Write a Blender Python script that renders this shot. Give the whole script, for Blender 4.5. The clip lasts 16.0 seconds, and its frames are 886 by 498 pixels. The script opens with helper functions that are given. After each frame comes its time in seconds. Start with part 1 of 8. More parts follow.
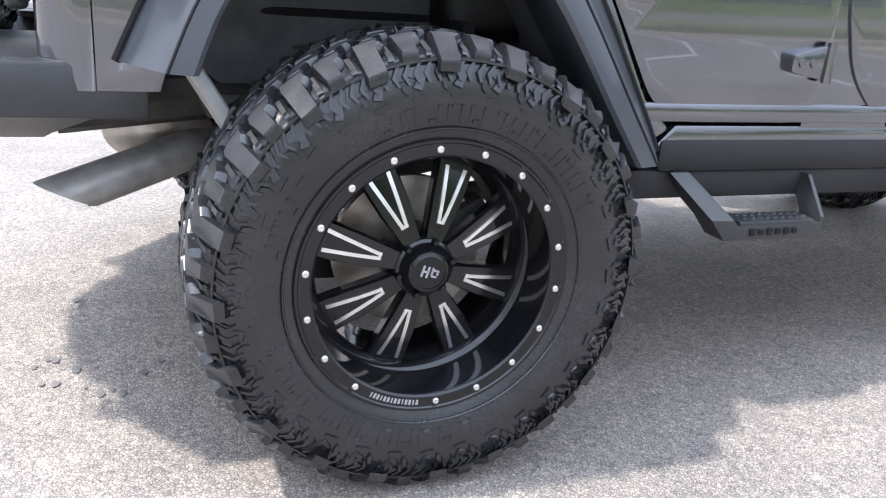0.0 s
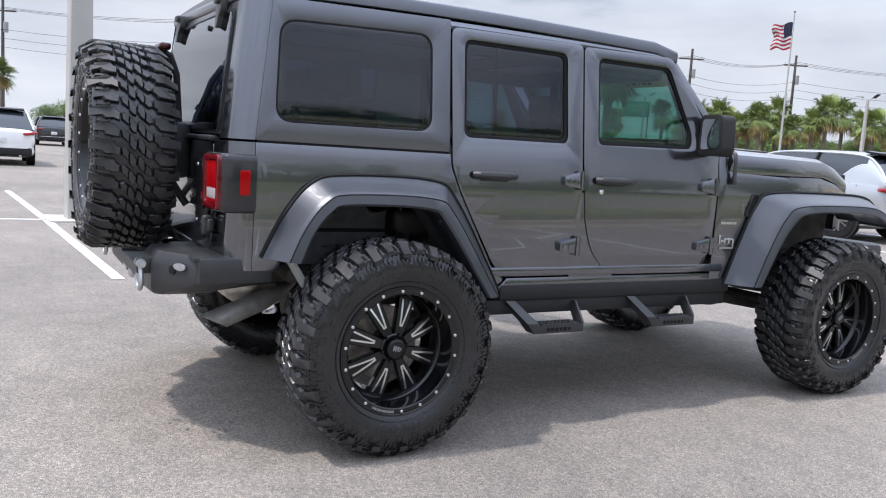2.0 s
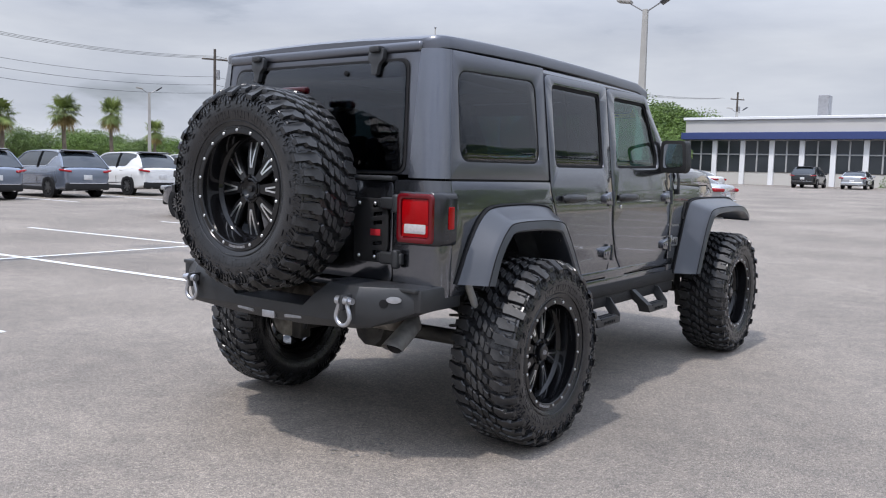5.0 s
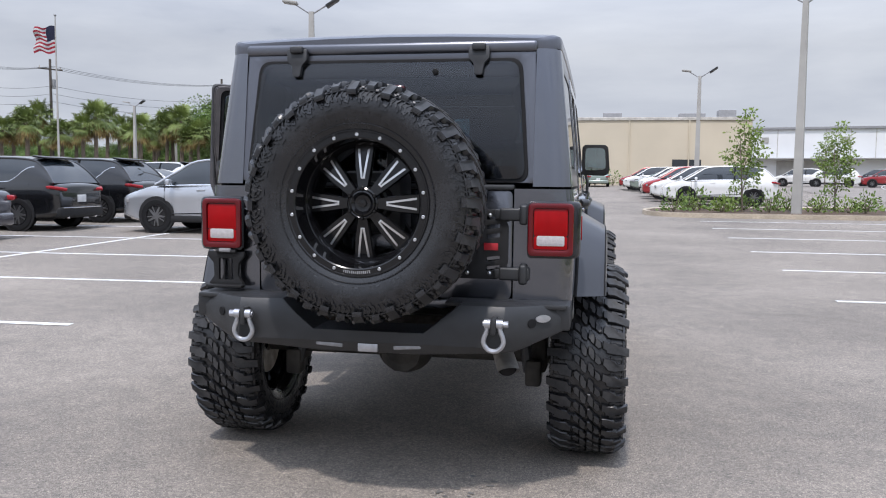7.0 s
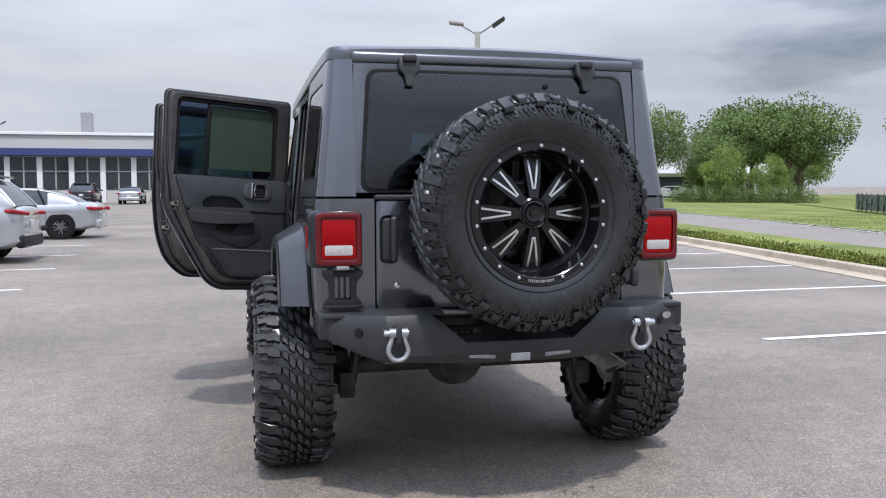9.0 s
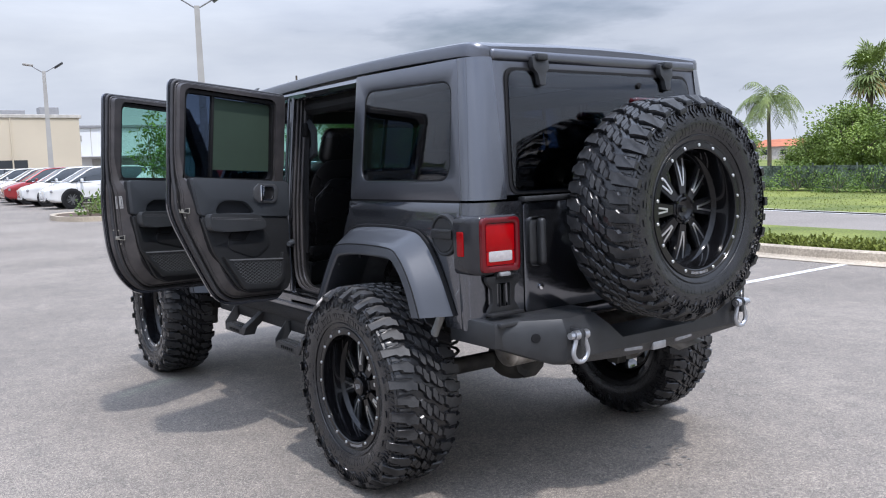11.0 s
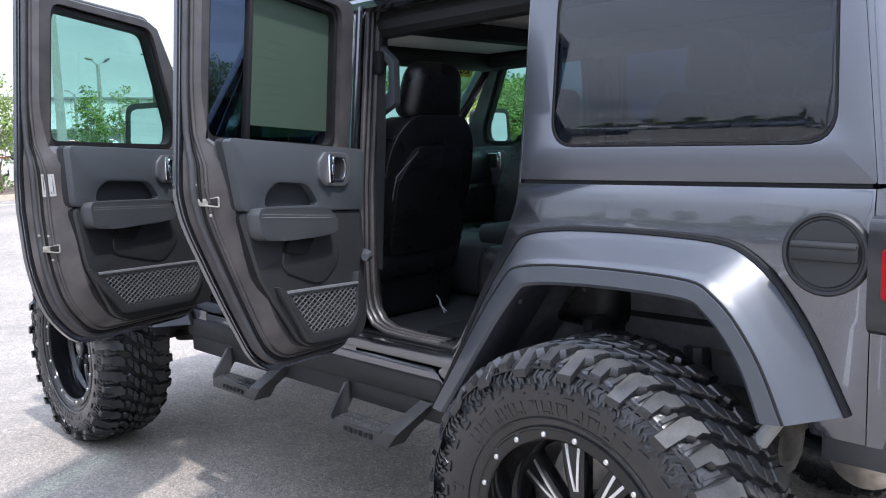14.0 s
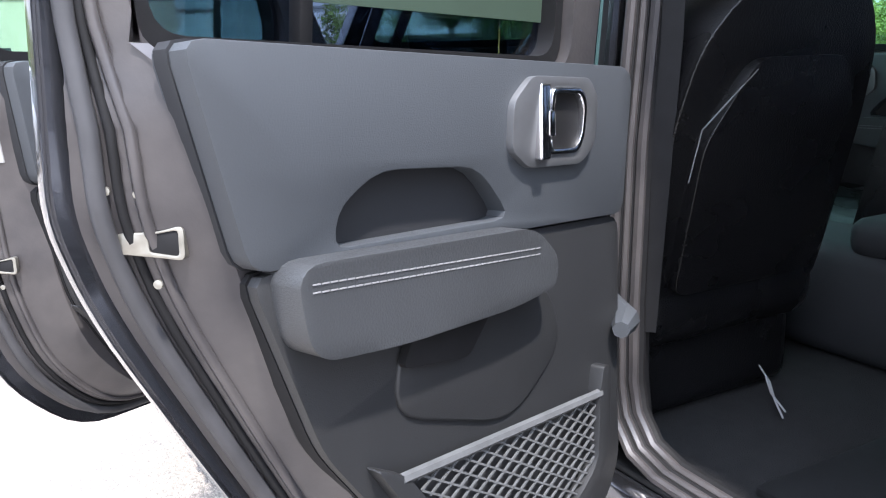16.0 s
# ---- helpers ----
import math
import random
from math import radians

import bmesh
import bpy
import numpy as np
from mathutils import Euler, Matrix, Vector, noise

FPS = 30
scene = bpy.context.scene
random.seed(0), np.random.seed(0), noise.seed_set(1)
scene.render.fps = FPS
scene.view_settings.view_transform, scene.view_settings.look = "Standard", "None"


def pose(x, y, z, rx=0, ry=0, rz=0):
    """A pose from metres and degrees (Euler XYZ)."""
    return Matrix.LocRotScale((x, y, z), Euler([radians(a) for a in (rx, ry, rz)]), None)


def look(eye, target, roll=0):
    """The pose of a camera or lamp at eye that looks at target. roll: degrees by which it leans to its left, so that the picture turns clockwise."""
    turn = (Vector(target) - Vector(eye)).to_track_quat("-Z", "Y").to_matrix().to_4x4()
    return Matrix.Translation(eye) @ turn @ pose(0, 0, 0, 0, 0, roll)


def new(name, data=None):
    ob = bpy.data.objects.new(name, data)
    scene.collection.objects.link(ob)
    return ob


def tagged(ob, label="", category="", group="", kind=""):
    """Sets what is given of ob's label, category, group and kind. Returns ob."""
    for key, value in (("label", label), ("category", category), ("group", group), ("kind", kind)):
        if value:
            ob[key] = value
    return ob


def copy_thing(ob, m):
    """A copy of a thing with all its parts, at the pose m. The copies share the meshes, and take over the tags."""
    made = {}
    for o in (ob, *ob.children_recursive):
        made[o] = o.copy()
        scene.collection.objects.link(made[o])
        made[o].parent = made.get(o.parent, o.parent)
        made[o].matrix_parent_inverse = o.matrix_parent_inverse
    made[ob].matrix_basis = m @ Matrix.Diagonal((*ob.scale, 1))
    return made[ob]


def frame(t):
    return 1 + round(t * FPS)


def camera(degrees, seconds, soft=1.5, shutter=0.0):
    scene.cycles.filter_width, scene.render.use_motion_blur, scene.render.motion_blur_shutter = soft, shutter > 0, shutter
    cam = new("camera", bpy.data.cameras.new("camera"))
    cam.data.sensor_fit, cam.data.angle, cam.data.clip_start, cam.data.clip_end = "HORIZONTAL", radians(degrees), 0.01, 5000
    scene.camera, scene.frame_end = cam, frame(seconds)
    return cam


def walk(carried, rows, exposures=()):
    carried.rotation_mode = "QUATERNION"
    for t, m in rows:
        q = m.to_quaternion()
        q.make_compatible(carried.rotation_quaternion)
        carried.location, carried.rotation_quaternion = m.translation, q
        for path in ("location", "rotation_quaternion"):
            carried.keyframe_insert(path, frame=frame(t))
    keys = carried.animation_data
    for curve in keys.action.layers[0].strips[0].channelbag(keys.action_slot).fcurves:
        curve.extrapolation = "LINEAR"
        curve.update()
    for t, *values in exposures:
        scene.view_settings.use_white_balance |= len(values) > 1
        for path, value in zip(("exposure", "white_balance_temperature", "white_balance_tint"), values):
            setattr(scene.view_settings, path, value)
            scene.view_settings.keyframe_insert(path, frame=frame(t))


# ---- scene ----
cam = camera(56.2, 16.0, soft=1.1)
PATH = [
    (0, (2.441, -0.551, 1.043), (0.679, 0.146, 0.405), 4.3),
    (0.5, (2.858, -0.756, 1.195), (1.094, -0.032, 0.592), 4.7),
    (0.6, (2.964, -0.788, 1.196), (1.189, -0.065, 0.627), 4.3),
    (1, (3.278, -1.043, 1.286), (1.536, -0.185, 0.808), 5.0),
    (1.5, (3.738, -1.281, 1.311), (1.985, -0.364, 1.017), 4.5),
    (2, (4.104, -1.584, 1.337), (2.379, -0.6, 1.096), 3.7),
    (2.5, (4.412, -1.9, 1.351), (2.716, -0.865, 1.13), 3.3),
    (3, (4.511, -2.28, 1.354), (2.854, -1.177, 1.155), 2.7),
    (3.5, (4.283, -2.679, 1.362), (2.686, -1.49, 1.166), 1.9),
    (4, (3.898, -2.99, 1.362), (2.392, -1.686, 1.184), 1.4),
    (4.2, (3.73, -3.147, 1.361), (2.287, -1.774, 1.178), 1.5),
    (6.3, (1.608, -4.067, 1.342), (0.921, -2.196, 1.173), 0.9),
    (6.5, (1.404, -4.136, 1.352), (0.805, -2.235, 1.181), 0.9),
    (7, (0.913, -4.187, 1.348), (0.549, -2.228, 1.181), 0.6),
    (7.5, (0.422, -4.212, 1.348), (0.279, -2.224, 1.189), 0.1),
    (8, (-0.062, -4.229, 1.352), (-0.018, -2.236, 1.196), 0.1),
    (8.5, (-0.545, -4.195, 1.348), (-0.318, -2.213, 1.2), 0.0),
    (8.7, (-0.791, -4.196, 1.312), (-0.463, -2.228, 1.178), -0.1),
    (10.8, (-2.646, -3.39, 1.446), (-1.527, -1.744, 1.258), -1.6),
    (11, (-2.83, -3.299, 1.455), (-1.672, -1.68, 1.262), -2.0),
    (11.5, (-3.147, -3.034, 1.45), (-1.87, -1.507, 1.26), -2.1),
    (12, (-3.314, -2.723, 1.463), (-1.967, -1.259, 1.26), -2.0),
    (12.5, (-3.391, -2.382, 1.463), (-1.99, -0.972, 1.238), -2.0),
    (13, (-3.203, -1.987, 1.439), (-1.795, -0.586, 1.21), -1.9),
    (13.5, (-2.933, -1.555, 1.436), (-1.519, -0.163, 1.188), -1.9),
    (14, (-2.564, -1.14, 1.424), (-1.156, 0.258, 1.172), -1.6),
    (14.5, (-2.227, -0.719, 1.429), (-0.905, 0.757, 1.156), -1.0),
    (15, (-1.95, -0.36, 1.437), (-0.748, 1.215, 1.158), -1.2),
    (15.5, (-1.707, -0.111, 1.452), (-0.718, 1.588, 1.084), -1.8),
    (16, (-1.587, 0.078, 1.433), (-0.65, 1.787, 0.983), -2.0),
]
EXPOSE = [(0, 1.45), (1, 1.16), (2, 0.52), (2.5, 0.37), (6.5, 0.17), (8.5, 0.16), (11, 0.36), (12.5, 0.73), (14, 1.24), (14.5, 1.42), (15, 1.77), (15.5, 2.0), (16, 2.12)]
walk(cam, [(t, look(eye, target, roll)) for t, eye, target, roll in PATH], [(t, e, 6400 if 11 <= t < 15 else 6480 if t < 2 else 6600, 13) for t, e in EXPOSE])

# ---- light ----
world = bpy.data.worlds.new("sky")
scene.world = world
world.use_nodes = True
_wn, _wl = world.node_tree.nodes, world.node_tree.links
_sky = _wn.new("ShaderNodeTexSky")
_sky.sky_type, _sky.sun_disc = "NISHITA", False
_sky.sun_elevation, _sky.sun_rotation = radians(63), radians(186)
_sky.dust_density, _sky.air_density = 3.0, 1.0
_tc = _wn.new("ShaderNodeTexCoord")
_map = _wn.new("ShaderNodeMapping")
_map.inputs["Scale"].default_value = (1.0, 1.0, 4.5)
_cl = _wn.new("ShaderNodeTexNoise")
_cl.inputs["Scale"].default_value, _cl.inputs["Detail"].default_value, _cl.inputs["Roughness"].default_value = 2.2, 7.0, 0.55
_cl.inputs["Distortion"].default_value = 0.1
_cov = _wn.new("ShaderNodeValToRGB")
_cov.color_ramp.elements[0].position, _cov.color_ramp.elements[1].position = 0.20, 0.40
_shade = _wn.new("ShaderNodeValToRGB")
_shade.color_ramp.elements[0].position, _shade.color_ramp.elements[1].position = 0.35, 0.7
_shade.color_ramp.elements[0].color = (6.7, 7.5, 8.8, 1)
_shade.color_ramp.elements[1].color = (9.9, 10.7, 11.7, 1)
_mix = _wn.new("ShaderNodeMixRGB")
_wl.new(_tc.outputs["Generated"], _map.inputs["Vector"])
_wl.new(_map.outputs["Vector"], _cl.inputs["Vector"])
_wl.new(_cl.outputs["Fac"], _cov.inputs["Fac"])
_wl.new(_cl.outputs["Fac"], _shade.inputs["Fac"])
_wl.new(_cov.outputs["Color"], _mix.inputs["Fac"])
_wl.new(_sky.outputs["Color"], _mix.inputs["Color1"])
_wl.new(_shade.outputs["Color"], _mix.inputs["Color2"])
_sep = _wn.new("ShaderNodeSeparateXYZ")
_zen = _wn.new("ShaderNodeMapRange")
_zen.inputs["From Min"].default_value, _zen.inputs["From Max"].default_value = 0.15, 0.85
_zen.inputs["To Min"].default_value, _zen.inputs["To Max"].default_value = 0.0, 1.0
_mul = _wn.new("ShaderNodeVectorMath")
_mul.operation = "MULTIPLY"
_grad = _wn.new("ShaderNodeVectorMath")
_grad.operation = "MULTIPLY_ADD"
_grad.inputs[1].default_value, _grad.inputs[2].default_value = (1.62, 1.80, 2.15), (1, 1, 1)
_wl.new(_tc.outputs["Generated"], _sep.inputs["Vector"])
_wl.new(_sep.outputs["Z"], _zen.inputs["Value"])
_wl.new(_mix.outputs["Color"], _mul.inputs[0])
_wl.new(_zen.outputs["Result"], _grad.inputs[0])
_wl.new(_grad.outputs["Vector"], _mul.inputs[1])
_wl.new(_mul.outputs["Vector"], _wn["Background"].inputs["Color"])
_wn["Background"].inputs["Strength"].default_value = 0.062
sun = new("sun", bpy.data.lights.new("sun", "SUN"))
sun.data.energy, sun.data.angle, sun.data.color = 2.45, radians(2.5), (1.0, 0.975, 0.95)
sun.matrix_world = look((0, 0, 0), (0.05, 0.51, -1.0))


# ---- materials ----
def mat(name, color, rough=0.5, metal=0.0, var=0.15, scale=8.0, bump=0.0, bscale=60.0, coat=0.0, spec=0.5, fine=0.0, fscale=150.0, tint=None, rvar=0.0):
    """A surface with variation at a coarse and a fine scale, and a fine relief."""
    m = bpy.data.materials.new(name)
    m.use_nodes = True
    n, l = m.node_tree.nodes, m.node_tree.links
    b = n["Principled BSDF"]
    b.inputs["Roughness"].default_value, b.inputs["Metallic"].default_value = rough, metal
    b.inputs["Coat Weight"].default_value, b.inputs["Coat Roughness"].default_value = coat, 0.03
    b.inputs["Specular IOR Level"].default_value = spec
    co = n.new("ShaderNodeTexCoord")
    n1 = n.new("ShaderNodeTexNoise")
    n1.inputs["Scale"].default_value, n1.inputs["Detail"].default_value = scale, 5.0
    l.new(co.outputs["Object"], n1.inputs["Vector"])
    ramp = n.new("ShaderNodeValToRGB")
    c = Vector(color)
    t = Vector(tint) if tint else c
    ramp.color_ramp.elements[0].position, ramp.color_ramp.elements[1].position = 0.3, 0.7
    ramp.color_ramp.elements[0].color = (*(c * (1 - var)), 1)
    ramp.color_ramp.elements[1].color = (*(t * (1 + var)), 1)
    l.new(n1.outputs["Fac"], ramp.inputs["Fac"])
    out = ramp.outputs["Color"]
    if fine:
        n2 = n.new("ShaderNodeTexNoise")
        n2.inputs["Scale"].default_value, n2.inputs["Detail"].default_value = fscale, 3.0
        l.new(co.outputs["Object"], n2.inputs["Vector"])
        r2 = n.new("ShaderNodeValToRGB")
        r2.color_ramp.elements[0].position, r2.color_ramp.elements[1].position = 0.35, 0.65
        r2.color_ramp.elements[0].color = (1 - fine,) * 3 + (1,)
        r2.color_ramp.elements[1].color = (1 + fine,) * 3 + (1,)
        l.new(n2.outputs["Fac"], r2.inputs["Fac"])
        mx = n.new("ShaderNodeMixRGB")
        mx.blend_type, mx.inputs["Fac"].default_value = "MULTIPLY", 1.0
        l.new(out, mx.inputs["Color1"]), l.new(r2.outputs["Color"], mx.inputs["Color2"])
        out = mx.outputs["Color"]
    l.new(out, b.inputs["Base Color"])
    if rvar:
        mr = n.new("ShaderNodeMapRange")
        mr.inputs["To Min"].default_value, mr.inputs["To Max"].default_value = max(0.0, rough - rvar), min(1.0, rough + rvar)
        l.new(n1.outputs["Fac"], mr.inputs["Value"]), l.new(mr.outputs["Result"], b.inputs["Roughness"])
    if bump:
        n3 = n.new("ShaderNodeTexNoise")
        n3.inputs["Scale"].default_value, n3.inputs["Detail"].default_value = bscale, 4.0
        l.new(co.outputs["Object"], n3.inputs["Vector"])
        bp = n.new("ShaderNodeBump")
        bp.inputs["Strength"].default_value, bp.inputs["Distance"].default_value = bump, 0.01
        l.new(n3.outputs["Fac"], bp.inputs["Height"]), l.new(bp.outputs["Normal"], b.inputs["Normal"])
    return m


def glass(name, color, rough=0.0, mix=0.5):
    """Tinted glazing: a clear pane of the given tint with a mirror gloss that grows towards grazing."""
    m = bpy.data.materials.new(name)
    m.use_nodes = True
    n, l = m.node_tree.nodes, m.node_tree.links
    tr, gl, lw, mx = n.new("ShaderNodeBsdfTransparent"), n.new("ShaderNodeBsdfGlossy"), n.new("ShaderNodeLayerWeight"), n.new("ShaderNodeMixShader")
    tr.inputs["Color"].default_value = (*color, 1)
    gl.inputs["Roughness"].default_value = rough
    lw.inputs["Blend"].default_value = 0.5
    pw, ma = n.new("ShaderNodeMath"), n.new("ShaderNodeMath")
    pw.operation, pw.inputs[1].default_value = "POWER", 4.0
    ma.operation, ma.inputs[1].default_value, ma.inputs[2].default_value = "MULTIPLY_ADD", 1.0 - mix, mix
    ma.use_clamp = True
    l.new(lw.outputs["Facing"], pw.inputs[0]), l.new(pw.outputs[0], ma.inputs[0])
    l.new(ma.outputs[0], mx.inputs["Fac"]), l.new(tr.outputs["BSDF"], mx.inputs[1]), l.new(gl.outputs["BSDF"], mx.inputs[2])
    l.new(mx.outputs["Shader"], n["Material Output"].inputs["Surface"])
    return m


PAINT = mat("granite_grey_paint", (0.128, 0.134, 0.154), 0.20, 0.94, 0.06, 3.0, 0.015, 900.0, 1.0, fine=0.14, fscale=1600.0)
PAINT.node_tree.nodes["Principled BSDF"].inputs["Coat IOR"].default_value = 1.6
HTPAINT = mat("satin_hardtop_paint", (0.129, 0.134, 0.153), 0.33, 0.85, 0.06, 3.0, 0.03, 900.0, 0.45, fine=0.14, fscale=1600.0)
HTPAINT.node_tree.nodes["Principled BSDF"].inputs["Coat Roughness"].default_value = 0.14
FLAREM = mat("satin_grey_flare", (0.053, 0.057, 0.067), 0.33, 0.25, 0.08, 5.0, 0.03, 700.0, 0.25)
ARMREST = mat("grey_padded_leather", (0.036, 0.038, 0.041), 0.42, 0.0, 0.10, 6.0, 0.15, 420.0)
TRIMBLACK = mat("textured_black_plastic", (0.013, 0.013, 0.014), 0.6, 0.0, 0.15, 10.0, 0.25, 700.0, spec=0.35)
SOFTBLACK = mat("satin_black_steel", (0.024, 0.025, 0.027), 0.42, 0.0, 0.2, 12.0, 0.12, 500.0, rvar=0.06)
GLOSSBLACK = mat("gloss_black_enamel", (0.006, 0.006, 0.007), 0.08, 0.0, 0.1, 6.0, spec=0.4)
SATINWHEEL = mat("satin_black_alloy", (0.008, 0.008, 0.009), 0.17, 0.1, 0.1, 20.0)
RUBBER = mat("tyre_rubber", (0.0115, 0.0118, 0.0135), 0.26, 0.0, 0.25, 9.0, 0.05, 260.0, spec=0.6, fine=0.2, fscale=120.0, tint=(0.0155, 0.0158, 0.0175))
# tread tops: scuffing plus daylight put into a lighter colour than the grooves
LUGTOP = mat("scuffed_lit_tread_rubber", (0.028, 0.0285, 0.031), 0.48, 0.0, 0.3, 14.0, 0.06, 200.0, fine=0.15, fscale=140.0, tint=(0.040, 0.040, 0.041), spec=0.38)
LINER = mat("black_arch_felt", (0.095, 0.097, 0.105), 0.75, 0.0, 0.3, 12.0, 0.3, 200.0)
SEAL = mat("weatherstrip_rubber", (0.008, 0.008, 0.009), 0.7, 0.0, 0.2, 30.0, spec=0.25)
SILVER = mat("milled_aluminium", (0.75, 0.75, 0.76), 0.28, 1.0, 0.06, 40.0)
ZINC = mat("zinc_plated_steel", (0.50, 0.51, 0.54), 0.35, 0.9, 0.12, 30.0, 0.1, 200.0)
CHROME = mat("satin_chrome", (0.8, 0.8, 0.82), 0.16, 1.0, 0.03, 30.0)
EXHAUST = mat("dull_exhaust_steel", (0.40, 0.34, 0.27), 0.42, 0.85, 0.35, 14.0, 0.1, 120.0, tint=(0.5, 0.48, 0.45))
UNDER = mat("dusty_chassis_black", (0.02, 0.02, 0.02), 0.7, 0.0, 0.4, 9.0, 0.2, 80.0, tint=(0.05, 0.046, 0.04))
REDLENS = mat("red_lamp_lens", (0.31, 0.002, 0.004), 0.10, 0.0, 0.10, 20.0, spec=0.22)
LAMPHOUSE = mat("smoked_lamp_housing", (0.020, 0.020, 0.023), 0.12, 0.0, 0.1, 20.0, spec=0.5)
DARKRED = mat("dark_red_lamp_bezel", (0.11, 0.0025, 0.006), 0.08, 0.0, 0.1, 20.0, spec=0.5)
CLEARLENS = mat("clear_lamp_lens", (0.26, 0.26, 0.27), 0.15, 0.0, 0.12, 60.0, 0.3, 140.0, 1.0)
REDMARK = mat("red_badge_paint", (0.45, 0.02, 0.03), 0.4)
LEATHER = mat("black_leather", (0.0055, 0.0055, 0.0062), 0.28, 0.0, 0.15, 5.0, 0.25, 340.0, rvar=0.08, spec=0.4)
# duller and browner than the body paint
JAMB = mat("dull_jamb_paint", (0.060, 0.057, 0.062), 0.30, 0.3, 0.25, 9.0, 0.03, 200.0, tint=(0.078, 0.072, 0.072))
GREYSEAL = mat("grey_seal_rubber", (0.042, 0.042, 0.046), 0.55, 0.0, 0.2, 20.0)
# near black: the shade of hollow places is put into this colour
RECESS = mat("shaded_black_trim", (0.013, 0.014, 0.017), 0.7, 0.0, 0.1, 8.0)
CARD = mat("charcoal_door_trim", (0.044, 0.049, 0.056), 0.55, 0.0, 0.08, 4.0, 0.10, 620.0)
CARDLOW = mat("dark_moulded_trim", (0.0168, 0.0175, 0.0190), 0.5, 0.0, 0.1, 6.0, 0.10, 620.0)
CARPET = mat("black_carpet", (0.010, 0.010, 0.011), 0.95, 0.0, 0.3, 25.0, 0.6, 500.0)
HEADLINER = mat("pale_grey_headliner", (0.68, 0.65, 0.60), 0.9, 0.0, 0.06, 5.0, 0.2, 300.0)
STITCH = mat("grey_stitching", (0.17, 0.17, 0.175), 0.8)
WHITEPAINT = mat("white_sticker", (0.36, 0.36, 0.36), 0.5, 0.0, 0.05)
NET = mat("grey_elastic_net", (0.075, 0.078, 0.082), 0.8, 0.0, 0.15, 40.0)
TINT = glass("dark_privacy_glass", (0.27, 0.32, 0.40), 0.0, 0.064)
GREENGLASS = glass("green_tinted_glass", (0.54, 0.73, 0.68), 0.0, 0.06)
LATCH = mat("worn_latch_steel", (0.30, 0.285, 0.25), 0.35, 0.8, 0.2, 60.0)
BEZEL = mat("satin_grey_bezel", (0.165, 0.17, 0.18), 0.34, 0.6, 0.08, 30.0)
REVERSE = mat("pale_reversing_lens", (0.46, 0.43, 0.43), 0.15, 0.0, 0.12, 60.0, 0.3, 140.0, 1.0)
MIRRORGLASS = mat("mirror_glass", (0.85, 0.87, 0.88), 0.02, 1.0, 0.01)


# ---- mesh tools ----
def part(name, bm, material, parent=None, label="", smooth=35, m=None):
    """Links bm as one mesh object under parent."""
    bmesh.ops.recalc_face_normals(bm, faces=bm.faces[:])
    me = bpy.data.meshes.new(name)
    bm.to_mesh(me)
    bm.free()
    if smooth:
        me.shade_smooth()
        me.set_sharp_from_angle(angle=radians(smooth))
    for mm in material if isinstance(material, (list, tuple)) else [material]:
        me.materials.append(mm)
    ob = new(name, me)
    ob.parent = parent
    if m is not None:
        ob.matrix_basis = m
    if label:
        tagged(ob, label)
    return ob


def again(ob, m, parent=None):
    """A second object on the same mesh, with its own children."""
    c = copy_thing(ob, m)
    if parent is not None:
        c.parent = parent
    return c


def box(bm, c, s, bev=0.0, seg=2, m=None):
    """A box with rounded edges, centre c and size s."""
    r = bmesh.ops.create_cube(bm, size=1.0)
    vs = r["verts"]
    for v in vs:
        v.co = Vector((v.co.x * s[0], v.co.y * s[1], v.co.z * s[2]))
    if bev:
        es = list({e for v in vs for e in v.link_edges})
        g = bmesh.ops.bevel(bm, geom=es, offset=bev, segments=seg, affect="EDGES", profile=0.5)
        vs = list({v for f in g["faces"] for v in f.verts} | {v for v in vs if v.is_valid})
    mm = Matrix.Translation(c) @ (m or Matrix())
    bmesh.ops.transform(bm, matrix=mm, verts=vs)
    return vs


def tube(bm, pts, r, seg=10, caps=True, flat=1.0):
    """A pipe of radius r (a number, or one for each point) along pts."""
    pts = [Vector(p) for p in pts]
    rs = r if isinstance(r, (list, tuple)) else [r] * len(pts)
    rings = []
    up = None
    for i, p in enumerate(pts):
        d = (pts[min(i + 1, len(pts) - 1)] - pts[max(i - 1, 0)]).normalized()
        if up is None:
            up = d.orthogonal().normalized()
        up = (up - d * up.dot(d)).normalized()
        sidev = d.cross(up)
        rings.append([bm.verts.new(p + (up * math.cos(a) * flat + sidev * math.sin(a)) * rs[i]) for a in (2 * math.pi * k / seg for k in range(seg))])
    for a, b in zip(rings, rings[1:]):
        for k in range(seg):
            bm.faces.new((a[k], a[(k + 1) % seg], b[(k + 1) % seg], b[k]))
    if caps:
        bm.faces.new(rings[0][::-1])
        bm.faces.new(rings[-1])
    return [v for q in rings for v in q]


def lathe(bm, prof, seg=64, axis="X", closed=False):
    """Turns the profile of (along, radius) about an axis."""
    rings = []
    for k in range(seg):
        a = 2 * math.pi * k / seg
        ca, sa = math.cos(a), math.sin(a)
        rings.append([bm.verts.new((w, r * ca, r * sa) if axis == "X" else (r * ca, r * sa, w)) for w, r in prof])
    n = len(prof)
    for k in range(seg):
        a, b = rings[k], rings[(k + 1) % seg]
        for i in range(n if closed else n - 1):
            j = (i + 1) % n
            bm.faces.new((a[i], a[j], b[j], b[i]))
    return [v for q in rings for v in q]


